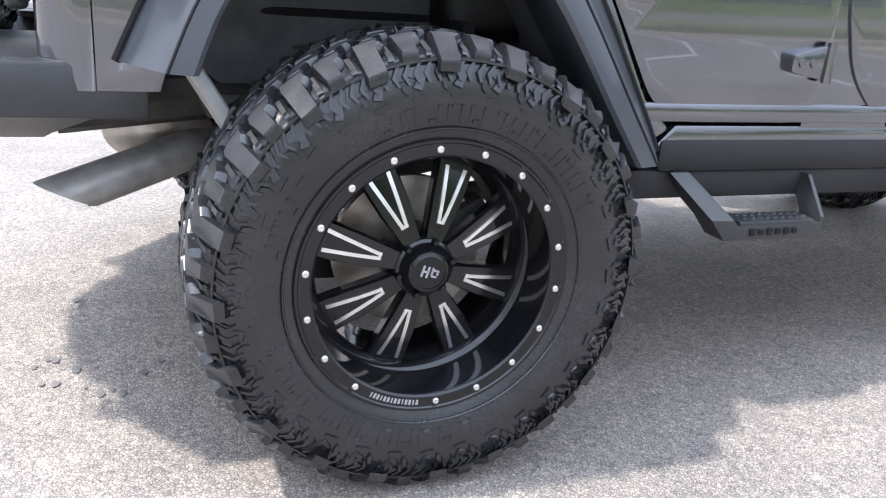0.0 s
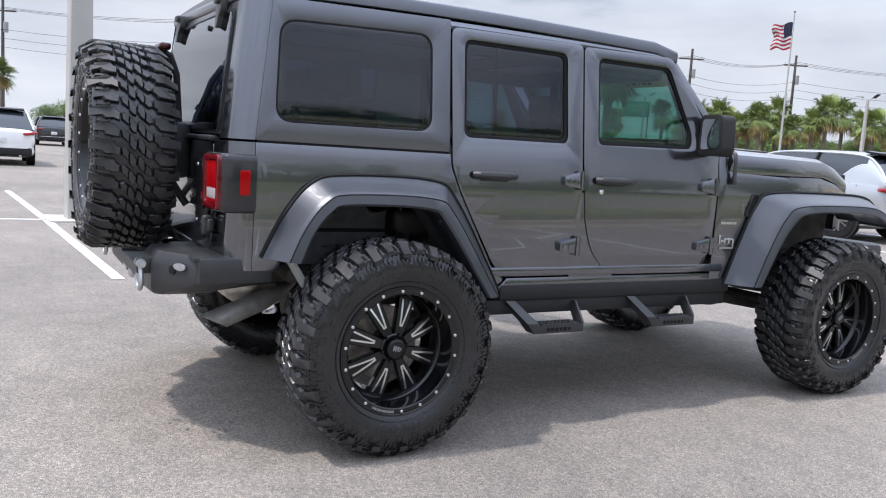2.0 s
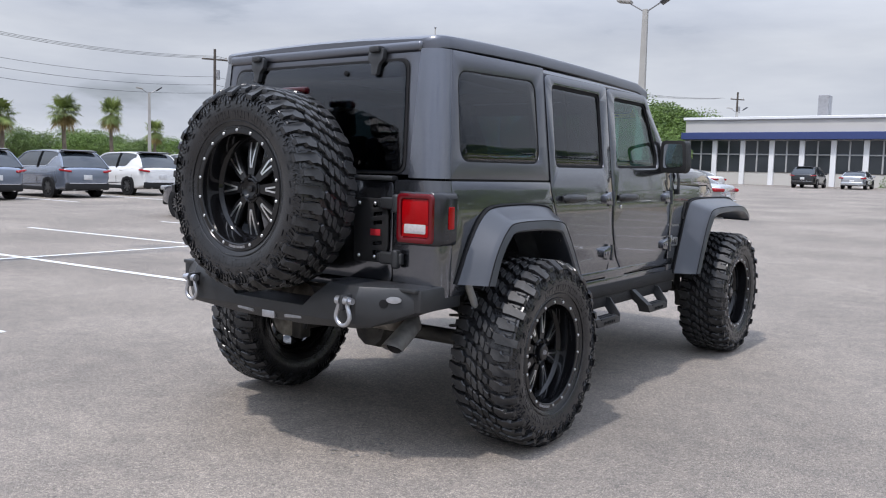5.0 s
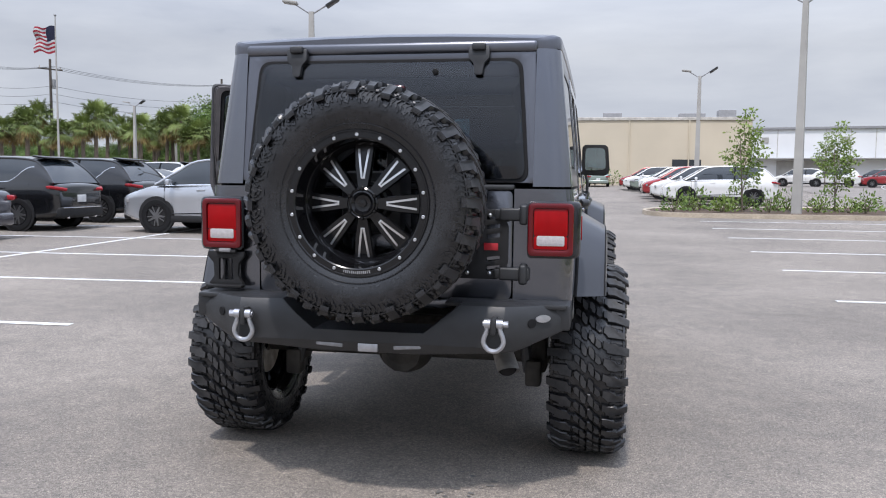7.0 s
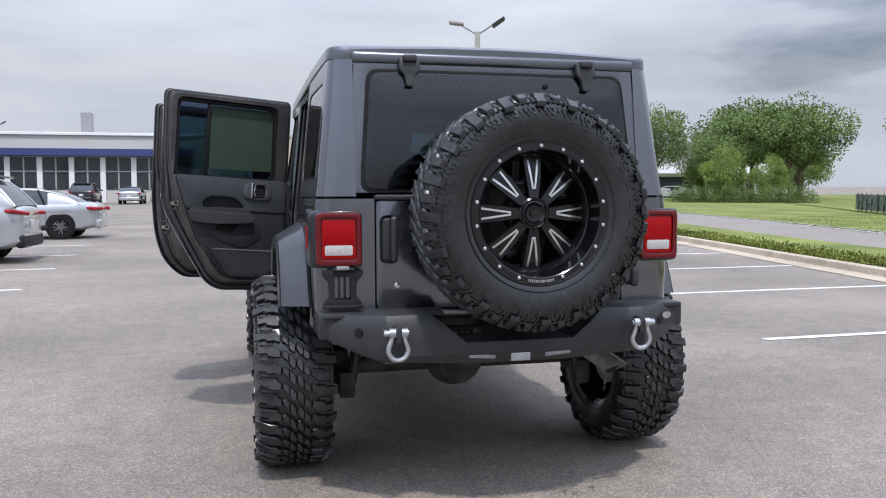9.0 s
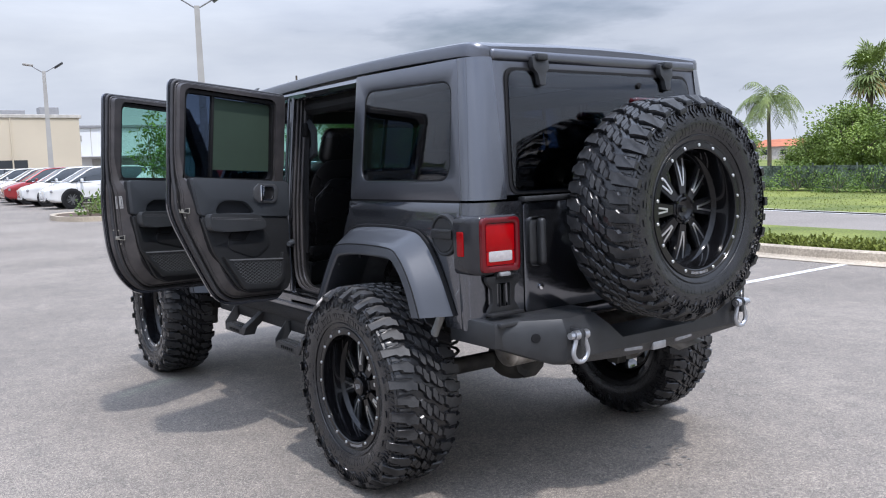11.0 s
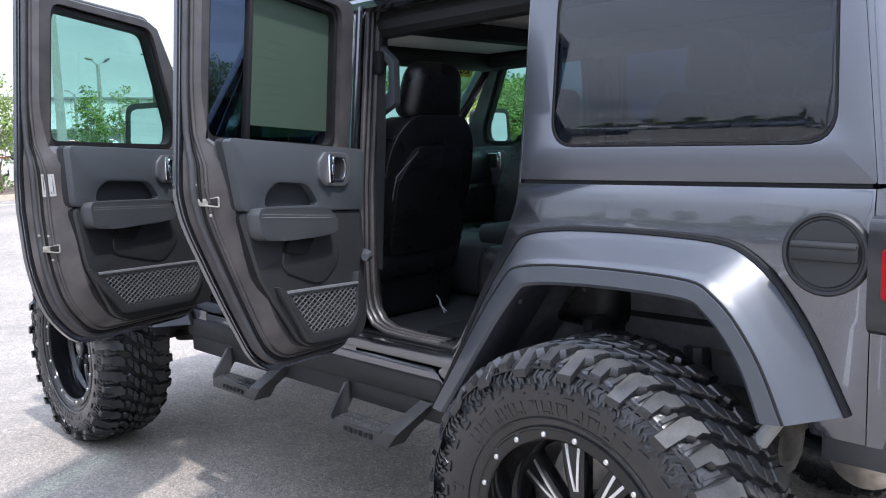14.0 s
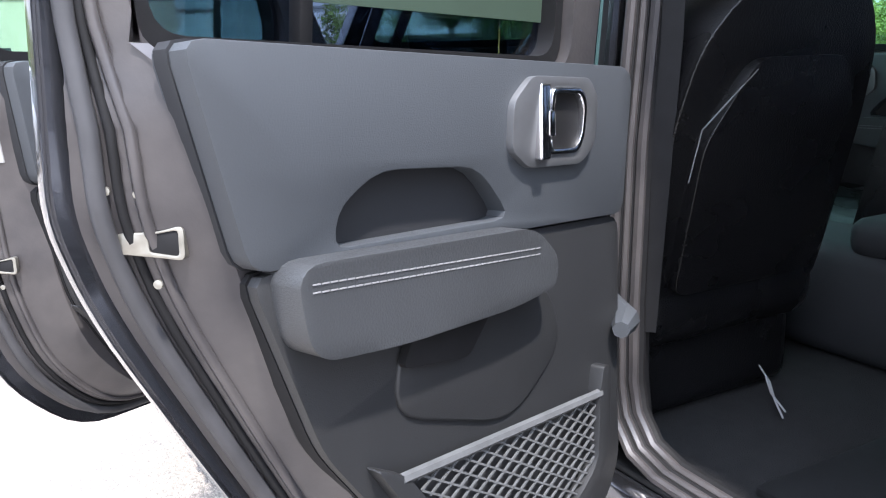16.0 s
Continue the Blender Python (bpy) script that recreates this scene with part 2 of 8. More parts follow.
def rounded(pts, r, n=4):
    """A polygon with its corners rounded by r (a number, or one for each corner)."""
    out = []
    k = len(pts)
    for i, p in enumerate(pts):
        p = Vector(p)
        rr = r[i] if isinstance(r, (list, tuple)) else r
        a, b = Vector(pts[i - 1]) - p, Vector(pts[(i + 1) % k]) - p
        d = min(rr, a.length * 0.48, b.length * 0.48)
        if d < 1e-4:
            out.append((p.x, p.y))
            continue
        p0, p2 = p + a.normalized() * d, p + b.normalized() * d
        for s in range(n + 1):
            t = s / n
            q = p0 * (1 - t) ** 2 + p * 2 * t * (1 - t) + p2 * t * t
            out.append((q.x, q.y))
    return out


def sheet(outer, holes, fmap, thick, cuts_u=(), cuts_v=(), bev=0.004, bm=None):
    """A panel of the outline `outer` with openings, bent by fmap(u, v, w), w = 0 outside to w = thick inside, its edges rounded."""
    b = bmesh.new()
    es = []
    for loop in (outer, *holes):
        vs = [b.verts.new((u, v, 0)) for u, v in loop]
        es += [b.edges.new((vs[i - 1], vs[i])) for i in range(len(vs))]
    bmesh.ops.triangle_fill(b, use_beauty=True, edges=es, use_dissolve=False)
    for cut, no in [(c, (1, 0, 0)) for c in cuts_u] + [(c, (0, 1, 0)) for c in cuts_v]:
        co = (cut, 0, 0) if no[0] else (0, cut, 0)
        bmesh.ops.bisect_plane(b, geom=b.verts[:] + b.edges[:] + b.faces[:], dist=1e-5, plane_co=co, plane_no=no)
    g = bmesh.ops.extrude_face_region(b, geom=b.faces[:])
    for v in g["geom"]:
        if isinstance(v, bmesh.types.BMVert):
            v.co.z = thick
    bmesh.ops.recalc_face_normals(b, faces=b.faces[:])
    if bev:
        sel = [e for e in b.edges if len(e.link_faces) == 2 and abs(e.verts[0].co.z) < 1e-6 and abs(e.verts[1].co.z) < 1e-6 and e.calc_face_angle(0) > 1.0]
        bmesh.ops.bevel(b, geom=sel, offset=bev, segments=2, affect="EDGES", profile=0.5, clamp_overlap=True)
    for v in b.verts:
        v.co = Vector(fmap(*v.co))
    if bm is None:
        return b
    me = bpy.data.meshes.new("tmp")
    b.to_mesh(me)
    b.free()
    bm.from_mesh(me)
    bpy.data.meshes.remove(me)
    return bm


def strip(bm, section, path, closed=False):
    """Faces between copies of a section: section(i) gives the points of ring i along path."""
    rings = [[bm.verts.new(p) for p in section(q)] for q in path]
    for a, b in zip(rings, rings[1:]):
        for k in range(len(a) - (0 if closed else 1)):
            j = (k + 1) % len(a)
            bm.faces.new((a[k], a[j], b[j], b[k]))
    return rings


def lerp(a, b, t):
    return a + (b - a) * t


# ---- the off-road vehicle ----
suv = tagged(new("off_road_suv"), "lifted granite-grey four-door off-road SUV with two open doors and mud tyres", "car")
HUBZ, WHEELX, WB = 0.466, 0.885, 3.008


def sx(z):
    """Half width of the body's outside at height z."""
    if z < 0.95:
        return 0.822 - (0.95 - z) * 0.03
    return 0.822 if z < 1.2 else 0.822 - (z - 1.2) * 0.105


def side_map(s, off=0.0):
    return lambda u, v, w: (s * (sx(v) + off - w), u, v)


def smooth_path(pts, n=4):
    out = []
    for i in range(len(pts) - 1):
        p0, p1, p2, p3 = (Vector(pts[max(0, min(len(pts) - 1, i + k))]) for k in (-1, 0, 1, 2))
        for s in range(n):
            t = s / n
            out.append(0.5 * ((2 * p1) + (p2 - p0) * t + (2 * p0 - 5 * p1 + 4 * p2 - p3) * t * t + (3 * p1 - p0 - 3 * p2 + p3) * t ** 3))
    out.append(Vector(pts[-1]))
    return out


ZC = (0.85, 0.95, 1.05, 1.15, 1.2, 1.27, 1.4, 1.5, 1.6, 1.7, 1.8)


# -- wheels --
def tyre_mesh():
    bm = bmesh.new()
    R = 0.467
    prof = [(-0.135, 0.255), (-0.148, 0.285), (-0.166, 0.325), (-0.171, 0.365), (-0.165, 0.405), (-0.15, 0.436), (-0.125, 0.448), (-0.06, 0.4510), (0, 0.4520), (0.06, 0.4510), (0.125, 0.448), (0.15, 0.436),
            (0.165, 0.405), (0.171, 0.365), (0.166, 0.325), (0.148, 0.285), (0.135, 0.255)]
    lathe(bm, prof, 96)

    def at(u, w, h):
        a = abs(w)
        base = 0.4515 if a < 0.12 else 0.4515 - (a - 0.12) ** 2 * 11.0
        k = 0.0 if a < 0.12 else min(1.0, (a - 0.12) / 0.05)
        r = base + h * (1 - 0.45 * k)
        ang = u / R
        return Vector((w + math.copysign(h * 0.5 * k, w), r * math.cos(ang), r * math.sin(ang)))

    rng = random.Random(3)

    def lug(poly, h, taper=0.0055):
        """A block with a sloped flank and a worn, chamfered crown."""
        cu, cw = sum(p[0] for p in poly) / len(poly), sum(p[1] for p in poly) / len(poly)
        wide = lambda u, w: (Vector((u - cu, w - cw)).normalized() * 0.0022 + Vector((u, w)))
        poly = [tuple(wide(u, w) + Vector((rng.uniform(-0.0012, 0.0012), rng.uniform(-0.001, 0.001)))) for u, w in poly]
        h += rng.uniform(-0.0012, 0.0008)
        rings = []
        for k, hh in ((-0.0025, -0.004), (0.0, h - 0.005), (taper, h)):
            row = []
            for u, w in poly:
                d = Vector((cu - u, cw - w))
                d = d.normalized() * k if d.length > 1e-6 else d
                row.append(bm.verts.new(at(u + d.x, w + d.y, hh)))
            rings.append(row)
        # crown face gets the lighter rubber, painted as if lit
        bm.faces.new(rings[-1]).material_index = 1
        for a, b in zip(rings, rings[1:]):
            for i in range(len(poly)):
                j = (i + 1) % len(poly)
                bm.faces.new((a[i], a[j], b[j], b[i]))

    n = 40
    P = 2 * math.pi * R / n
    pitch = 34 / n
    inner = [(-0.006, 0.005), (0.034, 0.002), (0.045, 0.010), (0.060, 0.016), (0.070, 0.028), (0.046, 0.031), (0.034, 0.030), (0.016, 0.029), (-0.003, 0.016)]
    outer = [(0.031, 0.034), (0.048, 0.035), (0.073, 0.032), (0.090, 0.048), (0.084, 0.061), (0.056, 0.058), (0.044, 0.046)]
    shoulder_a = [(0.050, 0.069), (0.088, 0.067), (0.098, 0.082), (0.114, 0.086), (0.120, 0.118), (0.124, 0.176), (0.078, 0.176), (0.074, 0.134), (0.058, 0.122), (0.060, 0.094)]
    shoulder_b = [(0.056, 0.071), (0.090, 0.068), (0.100, 0.080), (0.118, 0.090), (0.122, 0.122), (0.118, 0.158), (0.083, 0.158), (0.080, 0.128), (0.065, 0.122), (0.058, 0.096)]
    for k in range(n):
        for s in (1, -1):
            off = k * P + (0 if s > 0 else 0.5 * P)
            for poly in (shoulder_a if k % 2 else shoulder_b, inner, outer):
                lug([(off + s * u * pitch, s * w) for u, w in poly], 0.0170, 0.0042)
            # a low bar in the groove between the shoulder blocks
            u0 = off + s * 0.130 * pitch
            lug([(u0, s * 0.104), (u0 + s * 0.010, s * 0.102), (u0 + s * 0.014, s * 0.150), (u0 + s * 0.004, s * 0.150)], 0.004, 0.002)

    # raised blocks and bars on both sidewalls
    def side_bar(cs, h, s, taper=0.002):
        def pw(r):
            for (wa, ra), (wb, rb) in zip(prof[10:], prof[11:]):
                if rb <= r <= ra:
                    return lerp(wa, wb, (ra - r) / (ra - rb))
            return 0.15
        ca, cr = sum(c[0] for c in cs) / len(cs), sum(c[1] for c in cs) / len(cs)
        lo = [bm.verts.new((s * (pw(r) - 0.004), r * math.cos(a), r * math.sin(a))) for a, r in cs]
        hi = []
        for a, r in cs:
            d = Vector(((ca - a) * 0.4, cr - r)).normalized() * taper
            a, r = a + d.x / 0.4, r + d.y
            hi.append(bm.verts.new((s * (pw(r) + h), r * math.cos(a), r * math.sin(a))))
        bm.faces.new(hi)
        for i in range(len(cs)):
            j = (i + 1) % len(cs)
            bm.faces.new((lo[i], lo[j], hi[j], hi[i]))

    def bar(a0, a1, r0, r1, h, s):
        side_bar([(a0, r0), (a1, r0), (a1, r1), (a0, r1)], h, s, 0.0012)

    for s in (1, -1):
        for k in range(32):
            a = 2 * math.pi * (k + (0 if s > 0 else 0.5)) / 32
            side_bar([(a, 0.424), (a + 0.125, 0.424), (a + 0.150, 0.408), (a + 0.10, 0.398), (a + 0.125, 0.382), (a + 0.075, 0.374), (a + 0.045, 0.396), (a + 0.02, 0.405)], 0.0045, s, 0.005)
            side_bar([(a + 0.150, 0.400), (a + 0.178, 0.402), (a + 0.172, 0.380), (a + 0.145, 0.372), (a + 0.135, 0.384)], 0.005, s, 0.003)
            for da in (0.012, 0.060, 0.108, 0.156):
                side_bar([(a + da, 0.427), (a + da + 0.016, 0.427), (a + da + 0.050, 0.409), (a + da + 0.030, 0.391), (a + da + 0.016, 0.391), (a + da + 0.033, 0.409)], 0.0075, s, 0.0012)
            side_bar([(a + 0.05, 0.371), (a + 0.13, 0.367), (a + 0.13, 0.363), (a + 0.05, 0.366)], 0.004, s, 0.001)
        # raised marks round the sidewall
        for c0, cnt in ((0.75, 12), (2.75, 4), (3.75, 12)):
            for k in range(cnt):
                a = c0 + k * 0.132
                bar(a, a + 0.022, 0.316, 0.351, 0.0024, s)
                bar(a + 0.026, a + 0.075, 0.317 if k % 2 else 0.342, 0.324 if k % 2 else 0.350, 0.0024, s)
                if k % 3:
                    bar(a + 0.079, a + 0.098, 0.316, 0.350, 0.0024, s)
        lathe(bm, [(s * 0.156, 0.4245), (s * 0.1650, 0.4265), (s * 0.1645, 0.4300), (s * 0.154, 0.4325)], 72)
        lathe(bm, [(s * 0.160, 0.3015), (s * 0.1625, 0.303), (s * 0.1625, 0.305), (s * 0.160, 0.3065)], 72)
    return bm


def make_wheel():
    """A deep-dish eight-spoke wheel with its tyre, its outside towards +x."""
    bm = bmesh.new()
    lathe(bm, [(0.1405, 0.2465), (0.145, 0.2475), (0.1485, 0.252), (0.1485, 0.2735), (0.1515, 0.276), (0.1515, 0.281), (0.147, 0.2835), (0.137, 0.281), (0.13, 0.268), (0.11, 0.258)], 96)
    rim = part("wheel", bm, SATINWHEEL, None, "deep-dish satin black alloy wheel with milled spokes")
    bm = bmesh.new()
    lathe(bm, [(0.141, 0.2468), (0.12, 0.243), (0.06, 0.236), (0.045, 0.222), (0.035, 0.219), (-0.09, 0.214), (-0.12, 0.235), (-0.14, 0.262), (-0.146, 0.28), (-0.14, 0.28)], 96)
    part("barrel", bm, GLOSSBLACK, rim, "gloss black barrel")
    part("tyre", tyre_mesh(), [RUBBER, LUGTOP], rim, "chunky mud-terrain tyre", 30)
    # spoke
    bm = bmesh.new()
    face = [(0.050, -0.016), (0.075, -0.020), (0.14, -0.030), (0.224, -0.037), (0.224, 0.037), (0.14, 0.030), (0.075, 0.020), (0.050, 0.016)]
    top = lambda r: lerp(0.068, 0.044, (r - 0.05) / 0.17) + 0.006 * math.sin(math.pi * (r - 0.05) / 0.17)
    hi = [bm.verts.new((top(r), w, r)) for r, w in face]
    mid = [bm.verts.new((top(r) - 0.008, w * 1.14, r)) for r, w in face]
    lo = [bm.verts.new((top(r) - 0.036, w * 1.05, r)) for r, w in face]
    bm.faces.new(hi), bm.faces.new(lo[::-1])
    for a, b in ((mid, hi), (lo, mid)):
        for i in range(8):
            j = (i + 1) % 8
            bm.faces.new((a[i], a[j], b[j], b[i]))
    spoke = part("spoke", bm, SATINWHEEL, rim, "", 25)
    bm = bmesh.new()
    for s in (1, -1):
        for (r0, w0), (r1, w1) in (((0.100, 0.0050), (0.212, 0.0205)),):
            q = [(r0, w0 - 0.0042), (r0, w0 + 0.0032), (r1, w1 + 0.0042), (r1, w1 - 0.0042)]
            n = 5
            pts_lo = [(lerp(r0, r1, k / n), lerp(q[0][1], q[3][1], k / n)) for k in range(n + 1)]
            pts_hi = [(lerp(r0, r1, k / n), lerp(q[1][1], q[2][1], k / n)) for k in range(n + 1)]
            rows = [[bm.verts.new((top(r) + dz, s * w, r)) for r, w in pp] for pp, dz in ((pts_lo, -0.004), (pts_lo, 0.0016), (pts_hi, 0.0016), (pts_hi, -0.004))]
            for a, b in zip(rows, rows[1:]):
                for i in range(n):
                    bm.faces.new((a[i], a[i + 1], b[i + 1], b[i]))
    box(bm, (top(0.1) - 0.0008, 0, 0.0985), (0.005, 0.017, 0.006), 0.001)
    milled_me = part("milled_edge", bm, SILVER, rim, "bright milled edges")
    bm = bmesh.new()
    face = [(0.118, 0.0030), (0.206, 0.0150), (0.206, -0.0150), (0.118, -0.0030)]
    hi = [bm.verts.new((top(r) + 0.0008, w, r)) for r, w in face]
    bm.faces.new(hi)
    slot = part("spoke_slot", bm, GLOSSBLACK, rim)
    for k in range(1, 8):
        m = Matrix.Rotation(k * math.pi / 4, 4, "X")
        for o in (spoke, milled_me, slot):
            again(o, m)
    # bolts round the lip, one place taken by the maker's plate
    bm = bmesh.new()
    lathe(bm, [(0.147, 0.0001), (0.1525, 0.0001), (0.1535, 0.003), (0.1535, 0.0052), (0.1520, 0.0068), (0.1485, 0.0072)][1:], 12)
    bolt = part("lip_bolt", bm, SILVER, rim)
    r0 = 0.2625
    bolt.matrix_basis = Matrix.Translation((0, 0, r0))
    for k in range(1, 18):
        if k != 9:
            a = 2 * math.pi * k / 18
            again(bolt, Matrix.Translation((0, -r0 * math.sin(a), r0 * math.cos(a))))
    for k in range(14):
        a = math.pi + (k - 6.5) * 0.030
        bm = bmesh.new()
        box(bm, Vector((0.1490, -r0 * math.sin(a), r0 * math.cos(a))), (0.0015, 0.0052 if k % 3 else 0.003, 0.011), 0, m=Matrix.Rotation(a, 4, "X"))
        part("lip_mark", bm, CLEARLENS, rim, "pale engraved mark")
    # hub
    bm = bmesh.new()
    lathe(bm, [(-0.02, 0.03), (-0.02, 0.075), (0.03, 0.072), (0.052, 0.068), (0.070, 0.062), (0.074, 0.056), (0.066, 0.044), (0.066, 0.0)], 48)
    part("hub", bm, SATINWHEEL, rim)
    bm = bmesh.new()
    lathe(bm, [(0.0, 0.0), (0.0, 0.0085), (0.022, 0.008), (0.026, 0.005), (0.026, 0.0)], 10)
    nut = part("lug_nut", bm, GLOSSBLACK, rim, "", 35, Matrix.Translation((0.056, 0, 0.058)))
    for k in range(1, 6):
        a = 2 * math.pi * k / 6
        again(nut, Matrix.Translation((0.056, -0.058 * math.sin(a), 0.058 * math.cos(a))))
    bm = bmesh.new()
    lathe(bm, [(0.05, 0.047), (0.085, 0.046), (0.094, 0.042), (0.096, 0.036), (0.0975, 0.034), (0.0975, 0.0)], 40)
    part("centre_cap", bm, GLOSSBLACK, rim, "gloss black centre cap")
    bm = bmesh.new()
    for y, z, a, b in ((-0.014, 0, 0.0045, 0.024), (-0.003, 0, 0.0045, 0.024), (-0.008, 0, 0.010, 0.0045), (0.006, 0.004, 0.0045, 0.016), (0.013, 0.007, 0.012, 0.0045), (0.018, 0.003, 0.0045, 0.010), (0.012, -0.006, 0.012, 0.004)):
        box(bm, (0.0982, y, z), (0.0016, a, b))
    part("cap_mark", bm, CLEARLENS, rim, "white emblem")
    # brake disc behind the spokes
    bm = bmesh.new()
    lathe(bm, [(-0.045, 0.05), (-0.045, 0.165), (-0.065, 0.165), (-0.065, 0.05)], 48, closed=True)
    part("brake_disc", bm, EXHAUST, rim, "dull steel brake disc")
    bm = bmesh.new()
    box(bm, (-0.055, 0.10, 0.10), (0.07, 0.11, 0.07), 0.012, 2, Matrix.Rotation(radians(45), 4, "X"))
    part("brake_caliper", bm, UNDER, rim)
    return rim


wheel = make_wheel()
wheel.parent = suv
SPIN = radians(17)


def wheel_pose(x, y, left, spin, steer=0):
    return Matrix.Translation((x, y, HUBZ)) @ Matrix.Rotation((math.pi if left else 0) + radians(steer), 4, "Z") @ Matrix.Rotation(spin, 4, "X")


wheel.matrix_basis = wheel_pose(WHEELX, 0, False, -SPIN)
again(wheel, wheel_pose(WHEELX, WB, False, radians(31)))
again(wheel, wheel_pose(-WHEELX, 0, True, radians(12)))
again(wheel, wheel_pose(-WHEELX, WB, True, radians(-8)))
spare = again(wheel, Matrix.Translation((0.012, -0.995, 1.252)) @ Matrix.Rotation(radians(-90), 4, "Z") @ Matrix.Rotation(radians(0), 4, "X"))
spare["label"] = "spare deep-dish wheel on the tailgate carrier"
bm = bmesh.new()
lathe(bm, [(0.060, 0.052), (0.075, 0.050), (0.078, 0.044), (0.070, 0.036), (0.064, 0.030), (0.064, 0.0)], 36)
part("hub_ring", bm, GLOSSBLACK, spare, "gloss black open hub")
bm = bmesh.new()
lathe(bm, [(0.0645, 0.0), (0.066, 0.016), (0.073, 0.015), (0.074, 0.0)], 10)
part("hub_plug", bm, SATINWHEEL, spare)
for o in list(spare.children):
    if o.name.split(".")[0] in ("centre_cap", "cap_mark", "brake_disc", "brake_caliper"):
        bpy.data.objects.remove(o)

# -- fender flares and liners --
FA = [(-0.562, 0.846), (-0.478, 1.015), (-0.368, 1.150), (-0.225, 1.192), (0.205, 1.186), (0.335, 1.10), (0.53, 0.80), (0.605, 0.675)]
FC = [(-0.434, 0.840), (-0.388, 0.955), (-0.318, 1.045), (-0.235, 1.077), (0.120, 1.070), (0.222, 1.012), (0.405, 0.758), (0.470, 0.668)]
GA = [(2.145, 0.672), (2.245, 0.935), (2.345, 1.125), (2.470, 1.195), (3.000, 1.205), (3.330, 1.190), (3.470, 1.110), (3.490, 1.06)]
GC = [(2.295, 0.672), (2.420, 0.900), (2.520, 1.030), (2.640, 1.090), (3.020, 1.105), (3.250, 1.090), (3.380, 1.040), (3.400, 1.02)]


def flare(s, A, C, xo, label):
    bm = bmesh.new()
    pa, pc = smooth_path([(y, z, 0) for y, z in A], 5), smooth_path([(y, z, 0) for y, z in C], 5)

    def sec(i):
        a, c = pa[i], pc[i]
        pts = [(a, 0.0, sx(a.y) - 0.01), (a, 0.0, sx(a.y) + 0.012), (a, 0.10, sx(a.y) + 0.030), (a, 0.45, xo - 0.030), (a, 0.56, xo - 0.008), (a, 0.64, xo), (a, 0.93, xo + 0.006), (a, 1.0, xo), (a, 1.03, xo - 0.02), (a, 0.97, xo - 0.09), (a, 0.9, 0.76)]
        return [(s * x, lerp(a.x, c.x, t), lerp(a.y, c.y, t)) for _, t, x in pts]

    rings = strip(bm, sec, range(len(pa)))
    bm.faces.new(rings[0]), bm.faces.new(rings[-1])
    f = part("fender_flare", bm, FLAREM, suv, label, 28)
    bm = bmesh.new()
    tube(bm, [(s * (sx(p.y) + 0.006), lerp(p.x, c.x, -0.03), lerp(p.y, c.y, -0.03)) for p, c in zip(pa, pc)], 0.009, 6)
    part("flare_gasket", bm, SEAL, f, "black rubber gasket")
    bm = bmesh.new()
    tube(bm, [(s * (xo - 0.0035), lerp(p.x, c.x, 0.605), lerp(p.y, c.y, 0.605)) for p, c in zip(pa, pc)], 0.0035, 6)
    part("flare_seam", bm, SEAL, f, "thin dark seam along the flare")
    return f


for s in (1, -1):
    flare(s, FA, FC, 0.955, "painted wide rear fender flare")
    flare(s, GA, GC, 0.965, "painted wide front fender flare")
    # wheel-arch liners
    for C, y0 in ((FC, 0.0), (GC, WB)):
        bm = bmesh.new()
        pc = smooth_path([(y, z, 0) for y, z in C], 4)
        cy = y0
        strip(bm, lambda p: [(s * x, cy + (p.x - cy) * k, 0.45 + (p.y - 0.45) * k2) for x, k, k2 in ((0.93, 1.0, 1.0), (0.84, 1.04, 1.03), (0.56, 1.04, 1.03), (0.52, 0.6, 0.6), (0.52, 0.0, 0.35))], pc)
        part("arch_liner", bm, LINER, suv, "black plastic wheel-arch liner")
    # liner fixings
    for y, z in ((-0.30, 1.052), (0.0, 1.073), (0.2, 1.02), (-0.43, 0.9)):
        bm = bmesh.new()
        r = bmesh.ops.create_uvsphere(bm, u_segments=8, v_segments=5, radius=0.008)
        bmesh.ops.translate(bm, verts=r["verts"], vec=(s * 0.937, y, z - 0.004))
        part("liner_clip", bm, SEAL, suv)

# -- body sides --
QUARTER = [(-0.60, 0.79), (-0.60, 1.312), (0.303, 1.312), (0.309, 1.25), (0.348, 1.16), (0.440, 1.0), (0.567, 0.78), (0.64, 0.725), (0.58, 0.69), (0.44, 0.78), (0.25, 1.06), (0.15, 1.11), (-0.24, 1.11), (-0.36, 1.06), (-0.45, 0.93), (-0.49, 0.79)]
HT_SIDE = [(-0.600, 1.322), (-0.5275, 1.902), (0.297, 1.915), (0.300, 1.322)]
QWIN = [(-0.512, 1.408), (-0.492, 1.812), (0.198, 1.830), (0.200, 1.413)]
RDOOR = [(0.303, 1.885), (1.058, 1.890), (1.066, 1.30), (1.070, 0.86), (1.040, 0.742), (0.655, 0.742), (0.575, 0.79), (0.447, 1.0), (0.352, 1.165), (0.315, 1.26)]
RWIN = [(0.384, 1.403), (0.382, 1.828), (0.952, 1.826), (0.962, 1.407)]
FDOOR = [(1.066, 1.882), (1.660, 1.890), (1.925, 1.545), (2.005, 1.440), (2.024, 1.40), (2.015, 0.90), (1.950, 0.742), (1.285, 0.742), (1.158, 0.86), (1.102, 1.02), (1.075, 1.30)]
FWIN = [(1.172, 1.412), (1.168, 1.826), (1.640, 1.826), (1.805, 1.500), (1.800, 1.425)]


